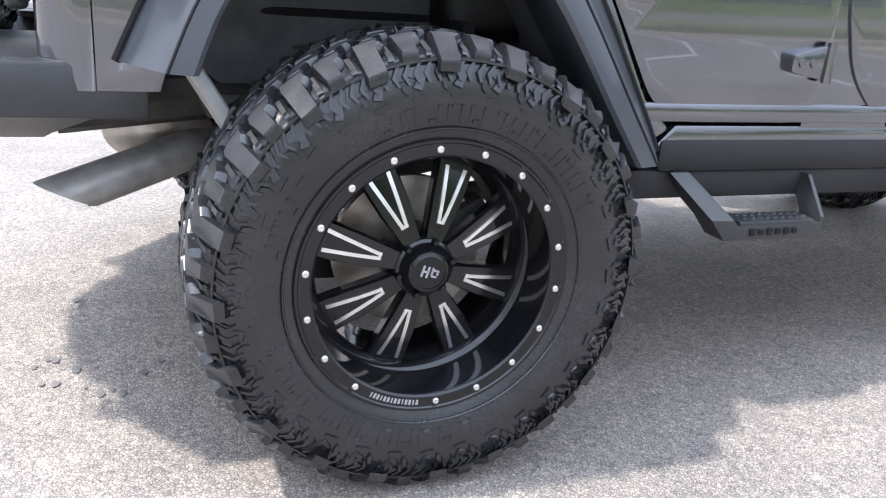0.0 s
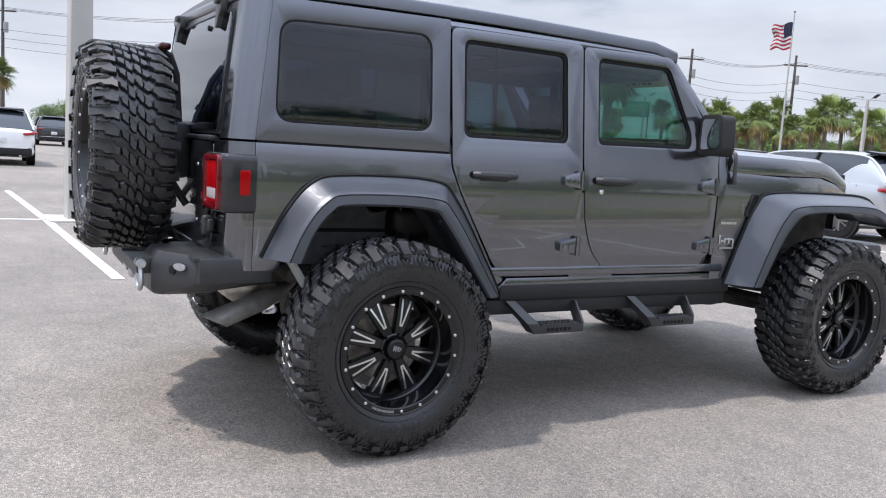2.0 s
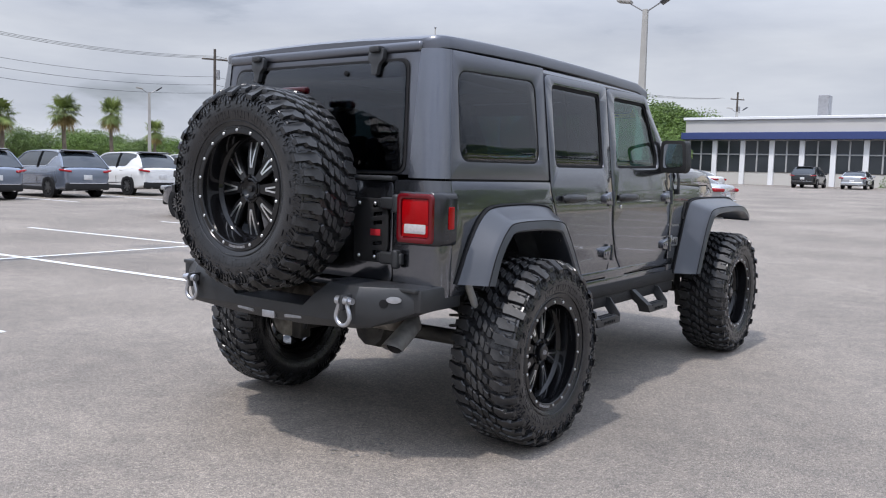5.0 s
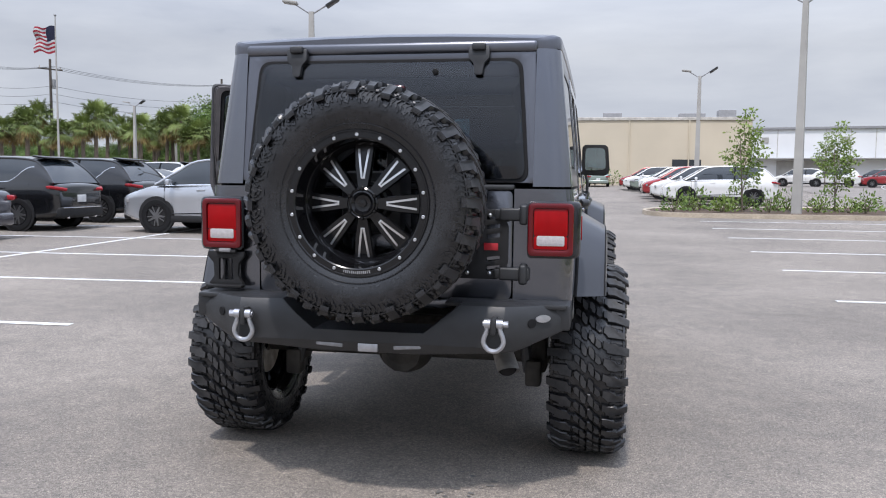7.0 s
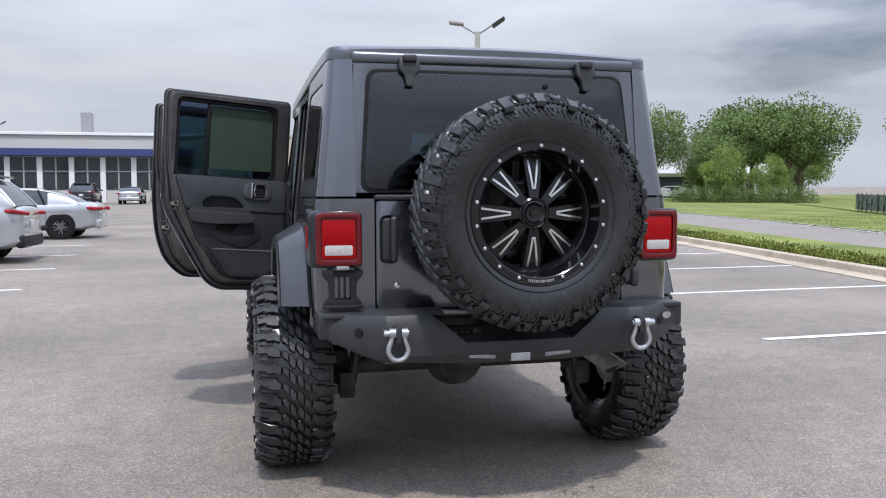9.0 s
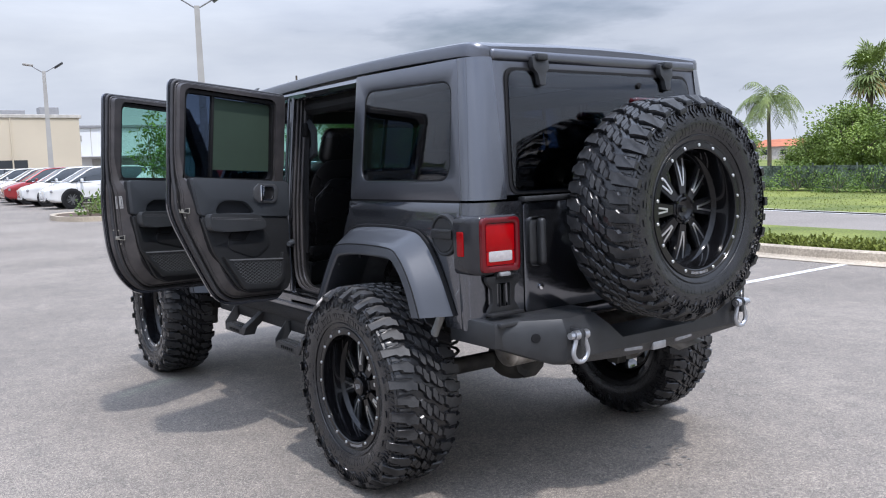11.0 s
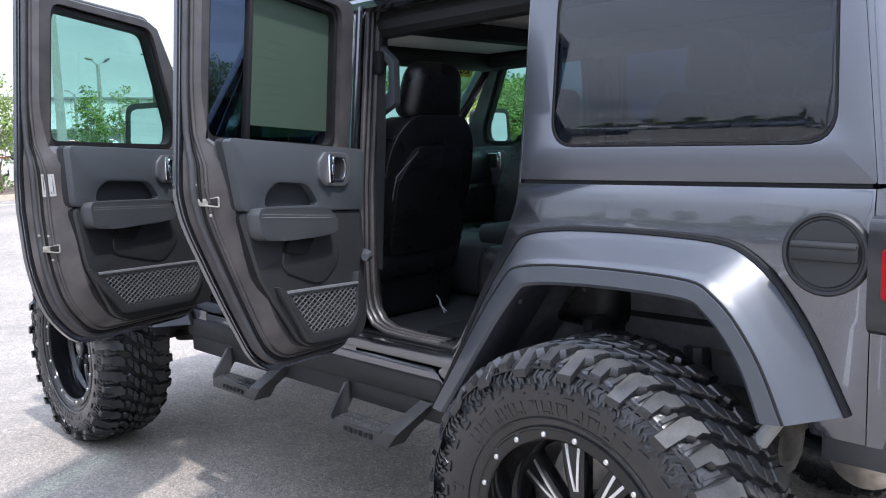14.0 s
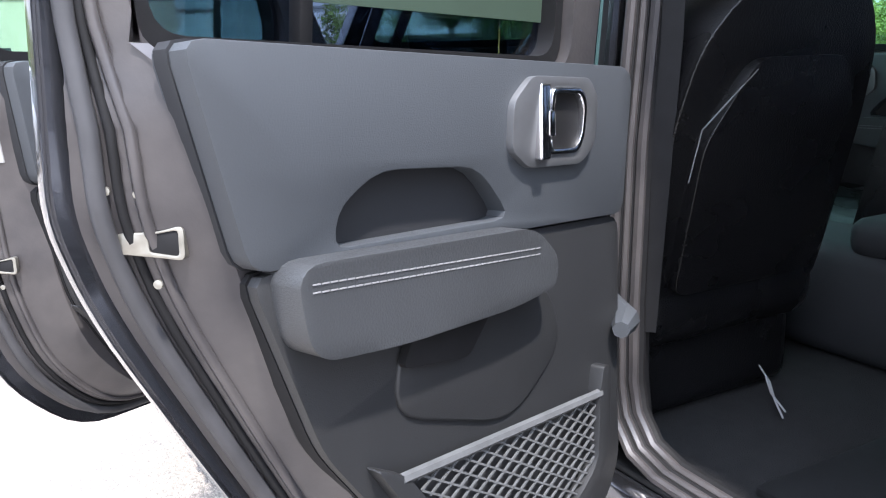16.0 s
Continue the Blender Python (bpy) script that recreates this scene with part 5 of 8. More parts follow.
# -- pillars and door openings --
for s in (1, -1):
    part("pillar_skin", sheet([(1.035, 0.705), (1.035, 1.16), (1.125, 1.16), (1.20, 0.90), (1.34, 0.705)], [], side_map(s, -0.006), 0.03, (), ZC, 0.0), PAINT, suv)
    for y0, y1, nm in ((1.045, 1.105, "b_pillar"), (0.24, 0.31, "c_pillar")):
        bm = bmesh.new()
        for z0, z1 in ((0.76 if y0 > 0.5 else 1.15, 1.30), (1.30, 1.90)):
            xa, xb = sx(z0) - 0.035, sx(z1) - 0.035
            w = 0.035
            lo = [bm.verts.new((s * (xa + a), y, z0)) for a, y in ((0, y0), (0, y1), (-w, y1 + 0.02), (-w, y0 - 0.01))]
            hi = [bm.verts.new((s * (xb + a), y, z1)) for a, y in ((0, y0), (0, y1), (-w, y1 + 0.02), (-w, y0 - 0.01))]
            for i in range(4):
                j = (i + 1) % 4
                bm.faces.new((lo[i], lo[j], hi[j], hi[i]))
            bm.faces.new(lo[::-1]), bm.faces.new(hi)
        part(nm, bm, PAINT, suv)
        bm = bmesh.new()
        tube(bm, [(s * (sx(z) - 0.028), y0 + 0.008, z) for z in ((0.78, 1.0, 1.2, 1.5, 1.88) if y0 > 0.5 else (1.15, 1.2, 1.5, 1.88))], 0.010, 6)
        part("opening_seal", bm, SEAL, suv)
        for dy in (-0.016, 0.034):
            bm = bmesh.new()
            tube(bm, [(s * (sx(z) - (0.016 if s < 0 and y0 > 0.5 else 0.036)), y0 + dy, z) for z in ((0.78, 1.0, 1.2, 1.5, 1.88) if y0 > 0.5 else (1.15, 1.2, 1.5, 1.88))], 0.008, 6)
            part("pillar_flange", bm, PAINT, suv)
    # rounded flanges and weatherstrips of the openings left bare by the open doors
    if s < 0:
        for outline, radii in ((RDOOR, [0.06, 0.05, 0.02, 0.08, 0.10, 0.08, 0.06, 0.10, 0.08, 0.04]), (FDOOR, [0.05, 0.05, 0.05, 0.05, 0.03, 0.08, 0.12, 0.10, 0.08, 0.06, 0.02])):
            part("opening_flange", sheet(rounded(grown(outline, -0.012), radii, 5), [rounded(grown(outline, -0.019), radii, 5)], side_map(s, -0.034), 0.030, (), ZC, 0.002), PAINT, suv, "painted door-opening flange")
            part("opening_weatherstrip", sheet(rounded(grown(outline, -0.022), radii, 5), [rounded(grown(outline, -0.034), radii, 5)], side_map(s, -0.110), 0.024, (), ZC, 0.006), SEAL, suv, "black rubber weatherstrip")
    # pressed ridges of the centre pillar that run down and turn along the sill
    if s < 0:
        # black tubes put shade between the ridges; the innermost is the rubber seal
        for dx, dy, rad, mm, nm in ((0.042, -0.008, 0.008, JAMB, "pillar_ridge"), (0.053, -0.006, 0.006, SEAL, "pillar_dark_strip"), (0.066, -0.004, 0.008, JAMB, "pillar_ridge"), (0.078, 0.0, 0.006, SEAL, "pillar_dark_strip"), (0.090, -0.006, 0.009, JAMB, "pillar_ridge"), (0.104, -0.004, 0.010, SEAL, "pillar_dark_strip")):
            bm = bmesh.new()
            pts = [(1.030 + dy, z) for z in (1.87, 1.6, 1.3, 1.05, 0.92)] + [(1.020 + dy, 0.87), (0.985 + dy, 0.825), (0.93 + dy, 0.806), (0.80, 0.800), (0.66, 0.802)]
            tube(bm, [(s * (sx(z) - dx), y, z) for y, z in pts], rad, 8)
            part(nm, bm, mm, suv)
    # roof side rail over the doors
    bm = bmesh.new()
    tube(bm, [(s * 0.715, 0.30, 1.890), (s * 0.715, 1.06, 1.892), (s * 0.715, 1.68, 1.890)], 0.028, 8)
    part("roof_rail", bm, PAINT, suv)
    # inner faces of the tub
    bm = bmesh.new()
    box(bm, (s * 0.765, -0.15, 1.21), (0.02, 0.86, 0.20), 0.006)
    box(bm, (s * 0.775, 1.20, 0.765), (0.09, 1.85, 0.05), 0.012)
    part("tub_inner", bm, PAINT, suv)
    bm = bmesh.new()
    box(bm, (s * 0.745, 1.25, 0.796), (0.075, 1.75, 0.012), 0.004)
    part("sill_guard", bm, TRIMBLACK, suv, "black sill guard")
    # check arm
    bm = bmesh.new()
    if s < 0:
        tube(bm, [(-0.78, 1.035, 1.075), (-0.82, 0.96, 1.072), (-0.845, 0.915, 1.072), (-0.875, 0.89, 1.07)], [0.010, 0.016, 0.020, 0.012], 8)
    else:
        tube(bm, [(0.76, 1.05, 1.085), (0.765, 1.02, 1.09)], 0.012, 8)
    part("door_check", bm, CARD, suv, "grey door check strap")

# -- front end --
for s in (1, -1):
    part("cowl_side", sheet(rounded([(2.032, 0.70), (2.032, 1.400), (2.085, 1.398), (2.105, 1.306), (2.62, 1.292), (2.62, 1.16), (2.42, 1.12), (2.30, 0.93), (2.20, 0.70)], 0.01, 2), [], side_map(s, -0.002), 0.03, (), ZC, 0.004), PAINT, suv)
    part("wing_inner", sheet([(2.615, 1.10), (2.615, 1.297), (3.00, 1.300), (3.20, 1.268), (3.38, 1.205), (3.38, 1.10)], [], lambda u, v, w: (s * (lerp(0.816, 0.66, (u - 2.6) / 0.8) - w), u, v), 0.02, (), (), 0.003), PAINT, suv)
    # side vent
    bm = bmesh.new()
    sheet(rounded([(2.255, 1.06), (2.31, 1.19), (2.37, 1.19), (2.345, 1.06)], 0.015, 3), [rounded([(2.272, 1.075), (2.317, 1.178), (2.355, 1.178), (2.333, 1.075)], 0.01, 2)], side_map(s, 0.006), 0.012, (), (), 0.003, bm)
    part("fender_vent", bm, TRIMBLACK, suv, "black fender vent")
    bm = bmesh.new()
    sheet([(2.27, 1.075), (2.315, 1.18), (2.36, 1.18), (2.335, 1.075)], [], side_map(s, 0.0015), 0.004, (), (), 0.0, bm)
    part("vent_opening", bm, SEAL, suv)
    # badges
    bm = bmesh.new()
    for u, v, a, b in ((2.076, 0.925, 0.012, 0.05), (2.098, 0.918, 0.02, 0.012), (2.118, 0.918, 0.012, 0.034), (2.136, 0.928, 0.02, 0.01), (2.150, 0.918, 0.012, 0.034), (2.168, 0.928, 0.02, 0.01), (2.184, 0.905, 0.012, 0.05)):
        box(bm, (s * 0.823, u, v), (0.004, a, b), 0.001)
    for k in range(9):
        box(bm, (s * 0.823, 2.085 + 0.012 * k, 0.878), (0.003, 0.008, 0.010))
    for k in range(6):
        box(bm, (s * 0.8235, 2.082 + 0.021 * k, 1.02), (0.003, 0.015, 0.014))
    part("side_badge", bm, SILVER, suv, "small silver badge")
# hood
bm = bmesh.new()
NH = 8


def hood_sec(t):
    y = lerp(2.115, 3.36, t)
    w = 0.806 - 0.138 * max(0.0, (t - 0.39) / 0.61)
    z = 1.428 - 0.012 * t - 0.10 * max(0, (t - 0.7) / 0.3) ** 2
    return [(-w, y, z - 0.128 + 0.02 * t), (-w - 0.004, y, z - 0.06), (-w + 0.012, y, z - 0.022), (-w + 0.06, y, z), (-w * 0.4, y, z + 0.022), (0, y, z + 0.028), (w * 0.4, y, z + 0.022), (w - 0.06, y, z), (w - 0.012, y, z - 0.022), (w + 0.004, y, z - 0.06), (w, y, z - 0.128 + 0.02 * t)]


rings = strip(bm, hood_sec, [k / NH for k in range(NH + 1)])
bm.faces.new(rings[-1]), bm.faces.new(rings[0][::-1])
part("hood", bm, PAINT, suv, "painted hood", 40)
for s in (1, -1):
    bm = bmesh.new()
    tube(bm, [(s * 0.775, 2.145, 1.432), (s * 0.815, 2.14, 1.408), (s * 0.832, 2.135, 1.34), (s * 0.832, 2.13, 1.27)], 0.011, 6)
    box(bm, (s * 0.828, 2.13, 1.258), (0.03, 0.03, 0.04), 0.008)
    part("hood_latch", bm, SOFTBLACK, suv, "black hood latch strap")
    bm = bmesh.new()
    box(bm, (s * 0.60, 3.385, 1.30), (0.06, 0.04, 0.07), 0.015)
    part("hood_catch", bm, TRIMBLACK, suv)
bm = bmesh.new()
box(bm, (0, 3.40, 1.14), (1.22, 0.08, 0.36), 0.03)
part("grille", bm, PAINT, suv)
bm = bmesh.new()
box(bm, (0, 3.52, 0.80), (1.62, 0.22, 0.20), 0.04)
part("front_bumper", bm, SOFTBLACK, suv, "black front bumper")
bm = bmesh.new()
box(bm, (0, 2.30, 1.10), (1.36, 0.5, 0.50), 0.02)
box(bm, (0, 2.95, 1.05), (1.10, 0.85, 0.46), 0.03)
part("engine_bay", bm, UNDER, suv)
# windscreen frame and glass
ws = lambda off: (lambda u, v, w: (u, lerp(2.145, 1.690, (v - 1.425) / 0.475) + off - w, v))
WSO, WSG = [(-0.775, 1.425), (-0.725, 1.90), (0.725, 1.90), (0.775, 1.425)], [(-0.700, 1.475), (-0.660, 1.850), (0.660, 1.850), (0.700, 1.475)]
part("windscreen_frame", sheet(rounded(WSO, 0.02, 3), [rounded(WSG, 0.04, 4)], ws(0.0), 0.055, (), (), 0.006), PAINT, suv)
part("windscreen", sheet(rounded(WSG, 0.04, 4), [], ws(-0.012), 0.006, (), (), 0.0), GREENGLASS, suv, "green-tinted windscreen")
bm = bmesh.new()
sheet(rounded([(0.28, 1.76), (0.29, 1.825), (0.62, 1.825), (0.635, 1.76)], 0.01, 2), [], ws(-0.020), 0.002, (), (), 0.0, bm)
part("screen_sticker", bm, mat("yellow_sticker", (0.75, 0.62, 0.03), 0.5), suv, "yellow year sticker inside the windscreen")
fnt = bpy.data.curves.new("digits", "FONT")
fnt.body, fnt.size, fnt.align_x = "2018", 0.085, "CENTER"
dg = bpy.data.objects.new("digits", fnt)
dg_me = bpy.data.meshes.new_from_object(dg)
bpy.data.objects.remove(dg)
dg_me.name = "sticker_digits"
dg_me.materials.append(SEAL)
ob = new("sticker_digits", dg_me)
ob.parent = suv
ob.matrix_basis = Matrix.Translation((0.46, 1.725, 1.765)) @ Matrix.Rotation(math.pi, 4, "Z") @ Matrix.Rotation(radians(50.2), 4, "X")

# -- cabin --
bm = bmesh.new()
box(bm, (0, 1.15, 0.785), (1.46, 2.0, 0.02), 0.004)
part("cabin_floor", bm, CARPET, suv, "black carpeted floor")
for nm, c, sz in (("cargo_floor", (0, -0.28, 0.93), (1.08, 0.85, 0.02)), ("heel_board", (0, 0.16, 0.86), (1.40, 0.03, 0.15)), ("bulkhead", (0, 2.08, 1.05), (1.46, 0.04, 0.55))):
    bm = bmesh.new()
    box(bm, c, sz, 0.006)
    part(nm, bm, CARPET, suv)
for x in (-0.42, 0.42):
    bm = bmesh.new()
    box(bm, (x, 0.62, 0.80), (0.50, 0.42, 0.016), 0.006)
    part("floor_mat", bm, TRIMBLACK, suv, "black rubber floor mat")
bm = bmesh.new()
box(bm, (0, 1.88, 1.28), (1.44, 0.34, 0.20), 0.05, 3)
box(bm, (0, 1.80, 1.12), (1.40, 0.20, 0.22), 0.04, 3)
box(bm, (-0.40, 1.76, 1.385), (0.42, 0.24, 0.06), 0.025, 3)
part("dashboard", bm, CARDLOW, suv, "black dashboard")
bm = bmesh.new()
box(bm, (0, 1.2, 0.92), (0.24, 0.95, 0.24), 0.04, 3)
box(bm, (0, 0.92, 1.06), (0.24, 0.36, 0.08), 0.03, 3)
box(bm, (0, 0.71, 0.98), (0.23, 0.05, 0.20), 0.02, 3)
part("centre_console", bm, RECESS, suv, "black centre console")
bm = bmesh.new()
box(bm, (0.0, 0.682, 1.03), (0.13, 0.01, 0.03), 0.004)
box(bm, (0.0, 0.682, 0.98), (0.13, 0.01, 0.025), 0.004)
part("console_vent", bm, GLOSSBLACK, suv)
# steering wheel
bm = bmesh.new()
n = 28
tube(bm, [(-0.40 + 0.185 * math.cos(a), 1.555 + 0.06 * math.sin(a), 1.32 + 0.175 * math.sin(a)) for a in (2 * math.pi * k / n for k in range(n + 1))], 0.016, 8, False)
box(bm, (-0.40, 1.57, 1.32), (0.16, 0.05, 0.11), 0.02, 3)
for a in (0.0, math.pi, -math.pi / 2):
    tube(bm, [(-0.40, 1.56, 1.32), (-0.40 + 0.18 * math.cos(a), 1.555 + 0.06 * math.sin(a), 1.32 + 0.17 * math.sin(a))], 0.014, 6)
tube(bm, [(-0.40, 1.58, 1.31), (-0.40, 1.80, 1.22)], 0.035, 8)
part("steering_wheel", bm, LEATHER, suv, "black leather steering wheel")


def puff(bm, c, sz, m=None, r=0.06, crown=0.0):
    vs = box(bm, (0, 0, 0), sz, min(r, min(sz) * 0.45), 4)
    mm = Matrix.Translation(c) @ (m or Matrix())
    bmesh.ops.transform(bm, matrix=mm, verts=vs)


def front_seat(x, dy=0.0, dz=0.0):
    lean = Matrix.Rotation(radians(-14), 4, "X")
    bm = bmesh.new()
    puff(bm, (x, 1.30, 1.015), (0.46, 0.50, 0.14), Matrix.Rotation(radians(4), 4, "X"))
    puff(bm, (x, 1.30, 0.88), (0.40, 0.42, 0.16), None, 0.03)
    seat = part("seat_cushion", bm, LEATHER, suv, "black leather front seat")
    bm = bmesh.new()
    q = [(-0.215, 0.0), (-0.220, 0.32), (-0.200, 0.45), (-0.13, 0.54), (0.13, 0.54), (0.200, 0.45), (0.220, 0.32), (0.215, 0.0)]
    sheet(rounded(q, 0.05, 4), [], lambda u, v, w: (u, v, w), 0.13, (), (), 0.035, bm)
    for v in bm.verts:
        u, h, w = v.co
        bulge = 0.02 * (1 - (u / 0.27) ** 2)
        v.co = Vector((x + u, 1.075 - bulge * (1 if w < 0.06 else -0.5) + w - h * 0.235, 1.00 + h * 0.97))
    part("backrest", bm, LEATHER, seat, "", 50)
    # back pocket panel
    bm = bmesh.new()
    q = [(-0.17, 0.04), (-0.175, 0.30), (-0.10, 0.43), (0.10, 0.43), (0.175, 0.30), (0.17, 0.04)]
    sheet(rounded(q, 0.03, 3), [], lambda u, v, w: (x + u, 1.045 + w - v * 0.235 - 0.002, 1.00 + v * 0.97), 0.03, (), (), 0.010, bm)
    part("seat_back_pocket", bm, LEATHER, seat, "", 50)
    bm = bmesh.new()
    tube(bm, [(x - 0.19, 1.045 - 0.235 * 0.24, 1.235), (x - 0.185, 1.045 - 0.235 * 0.32, 1.315), (x - 0.10, 1.04 - 0.235 * 0.40, 1.40)], 0.0011, 4)
    part("seat_seam", bm, STITCH, seat)
    bm = bmesh.new()
    vs = box(bm, (0, 0, 0), (0.270, 0.120, 0.205), 0.052, 5)
    for v in vs:
        k = max(0.0, v.co.z / 0.205 + 0.5)
        v.co.x, v.co.y = v.co.x * (1.04 - 0.24 * k ** 1.6), v.co.y * (1.0 - 0.22 * k)
    bmesh.ops.transform(bm, matrix=Matrix.Translation((x, 0.978, 1.607)) @ Matrix.Rotation(radians(14), 4, "X"), verts=vs)
    part("headrest", bm, LEATHER, seat, "black leather headrest", 50)
    for dx in (-0.06, 0.06):
        bm = bmesh.new()
        tube(bm, [(x + dx, 0.99, 1.50), (x + dx, 0.98, 1.62)], 0.007, 8)
        part("headrest_post", bm, CHROME, seat)
    seat.matrix_basis = Matrix.Translation((0, dy, dz))
    return seat


front_seat(-0.470)
front_seat(0.43, 0.12, -0.06)
bm = bmesh.new()
puff(bm, (0, 0.39, 0.985), (1.26, 0.54, 0.19), Matrix.Rotation(radians(4), 4, "X"))
bench = part("rear_bench", bm, LEATHER, suv, "black leather rear bench")
bm = bmesh.new()
for x in (-0.40, 0.0, 0.40):
    puff(bm, (x, 0.02, 1.28), (0.40 if x else 0.36, 0.13, 0.54), Matrix.Rotation(radians(14), 4, "X"), 0.05)
part("bench_back", bm, LEATHER, bench, "", 50)
for x in (-0.40, 0.0, 0.40):
    bm = bmesh.new()
    puff(bm, (x, -0.07, 1.62), (0.25, 0.10, 0.17), Matrix.Rotation(radians(10), 4, "X"), 0.04)
    part("bench_headrest", bm, LEATHER, bench, "", 50)
for y0 in (0.585, 0.597):
    bm = bmesh.new()
    tube(bm, [(-0.575, y0, 1.091), (-0.2, y0, 1.092), (0.3, y0, 1.092)], 0.0018, 4)
    part("bench_stitching", bm, STITCH, bench)
# windscreen header pad and belt guides on the roll bar
bm = bmesh.new()
box(bm, (0, 1.672, 1.825), (1.30, 0.085, 0.098), 0.030, 3)
part("header_pad", bm, TRIMBLACK, suv, "black padded windscreen header")
for s in (1, -1):
    bm = bmesh.new()
    q = [(1.075, 1.500), (1.075, 1.800), (1.030, 1.765), (0.962, 1.705), (0.964, 1.560), (1.015, 1.535)]
    sheet(rounded(q, 0.012, 3), [rounded([(1.048, 1.575), (1.048, 1.735), (1.030, 1.730), (0.984, 1.690), (0.988, 1.600)], 0.010, 3)], lambda u, v, w: (s * (0.672 - w - (1.075 - u) * 0.12), u, v), 0.028, (), (), 0.008, bm)
    part("belt_guide", bm, CARD, suv, "charcoal plastic belt guide frame")
# padded roll bars
for s in (1, -1):
    bm = bmesh.new()
    tube(bm, smooth_path([(s * 0.66, -0.52, 1.0), (s * 0.655, -0.50, 1.6), (s * 0.62, -0.42, 1.83), (s * 0.62, 0.1, 1.835), (s * 0.63, 1.0, 1.828), (s * 0.63, 1.64, 1.82)], 4), 0.046, 10)
    tube(bm, [(s * 0.70, 1.06, 1.0), (s * 0.67, 1.06, 1.5), (s * 0.63, 1.06, 1.84)], 0.035, 10)
    part("roll_bar", bm, TRIMBLACK, suv, "black padded roll bar")
    bm = bmesh.new()
    tube(bm, [(s * 0.665, 1.02, 1.70), (s * 0.69, 1.0, 1.45), (s * 0.71, 1.02, 1.0)], 0.018, 6, True, 0.15)
    box(bm, (s * 0.68, 1.02, 1.70), (0.03, 0.05, 0.08), 0.01)
    part("seat_belt", bm, SEAL, suv)
    bm = bmesh.new()
    v = lathe(bm, [(0, 0.075), (0.02, 0.07), (0.025, 0.0)], 20)
    bmesh.ops.transform(bm, matrix=Matrix.Translation((s * 0.60, -0.45, 1.72)) @ Matrix.Rotation(radians(-90), 4, "Z"), verts=v)
    part("roof_speaker", bm, TRIMBLACK, suv)
for y in (1.06, -0.42):
    bm = bmesh.new()
    tube(bm, [(-0.62, y, 1.845), (0.62, y, 1.845)], 0.036, 10)
    part("roll_bar_hoop", bm, TRIMBLACK, suv)
bm = bmesh.new()
tube(bm, [(-0.455, 0.955, 0.812), (-0.44, 0.985, 0.83), (-0.40, 1.03, 0.84), (-0.37, 1.08, 0.85)], 0.0018, 5)
tube(bm, [(-0.43, 0.97, 0.812), (-0.42, 1.01, 0.83), (-0.40, 1.04, 0.85)], 0.0018, 5)
part("floor_cable", bm, WHITEPAINT, suv, "thin white cable on the floor")


# ---- the lot ----
def gz(x, y):
    """Height of the ground: level round the vehicle, rising gently ahead."""
    t = max(0.0, y - 3.0)
    return 0.0145 * (t - 6 * (1 - math.exp(-t / 6)))


def asphalt():
    m = mat("worn_pale_asphalt", (0.213, 0.197, 0.184), 0.92, 0.0, 0.12, 0.35, fine=0.0, tint=(0.272, 0.250, 0.232))
    n, l = m.node_tree.nodes, m.node_tree.links
    b = n["Principled BSDF"]
    src = b.inputs["Base Color"].links[0].from_socket
    co = n.new("ShaderNodeTexCoord")
    last = src
    for sc, det, lo, hi, a, c in ((260.0, 2.0, 0.36, 0.62, 0.72, 1.3), (42.0, 3.0, 0.38, 0.62, 0.84, 1.14), (5.0, 4.0, 0.35, 0.65, 0.87, 1.10)):
        t = n.new("ShaderNodeTexNoise")
        t.inputs["Scale"].default_value, t.inputs["Detail"].default_value, t.inputs["Roughness"].default_value = sc, det, 0.7
        r = n.new("ShaderNodeValToRGB")
        r.color_ramp.elements[0].position, r.color_ramp.elements[1].position = lo, hi
        r.color_ramp.elements[0].color, r.color_ramp.elements[1].color = (a, a, a, 1), (c, c * 0.985, c * 0.965, 1)
        mx = n.new("ShaderNodeMixRGB")
        mx.blend_type, mx.inputs["Fac"].default_value = "MULTIPLY", 1.0
        l.new(co.outputs["Object"], t.inputs["Vector"]), l.new(t.outputs["Fac"], r.inputs["Fac"])
        l.new(last, mx.inputs["Color1"]), l.new(r.outputs["Color"], mx.inputs["Color2"])
        last = mx.outputs["Color"]
    # rounded stones of the open-textured surface
    vo, vd = n.new("ShaderNodeTexVoronoi"), n.new("ShaderNodeTexVoronoi")
    for v_ in (vo, vd):
        v_.inputs["Scale"].default_value = 120.0
        l.new(co.outputs["Object"], v_.inputs["Vector"])
    vd.feature = "DISTANCE_TO_EDGE"
    for sock, lo, hi, a, c in ((vo.outputs["Color"], 0.05, 0.95, 0.68, 1.28), (vd.outputs["Distance"], 0.0, 0.16, 0.45, 1.12)):
        r = n.new("ShaderNodeValToRGB")
        r.color_ramp.elements[0].position, r.color_ramp.elements[1].position = lo, hi
        r.color_ramp.elements[0].color, r.color_ramp.elements[1].color = (a, a, a, 1), (c, c * 0.985, c * 0.96, 1)
        mx = n.new("ShaderNodeMixRGB")
        mx.blend_type, mx.inputs["Fac"].default_value = "MULTIPLY", 1.0
        l.new(sock, r.inputs["Fac"]), l.new(last, mx.inputs["Color1"]), l.new(r.outputs["Color"], mx.inputs["Color2"])
        last = mx.outputs["Color"]
    bp = n.new("ShaderNodeBump")
    bp.inputs["Strength"].default_value, bp.inputs["Distance"].default_value = 0.5, 0.006
    l.new(vd.outputs["Distance"], bp.inputs["Height"]), l.new(bp.outputs["Normal"], b.inputs["Normal"])
    l.new(last, b.inputs["Base Color"])
    return m


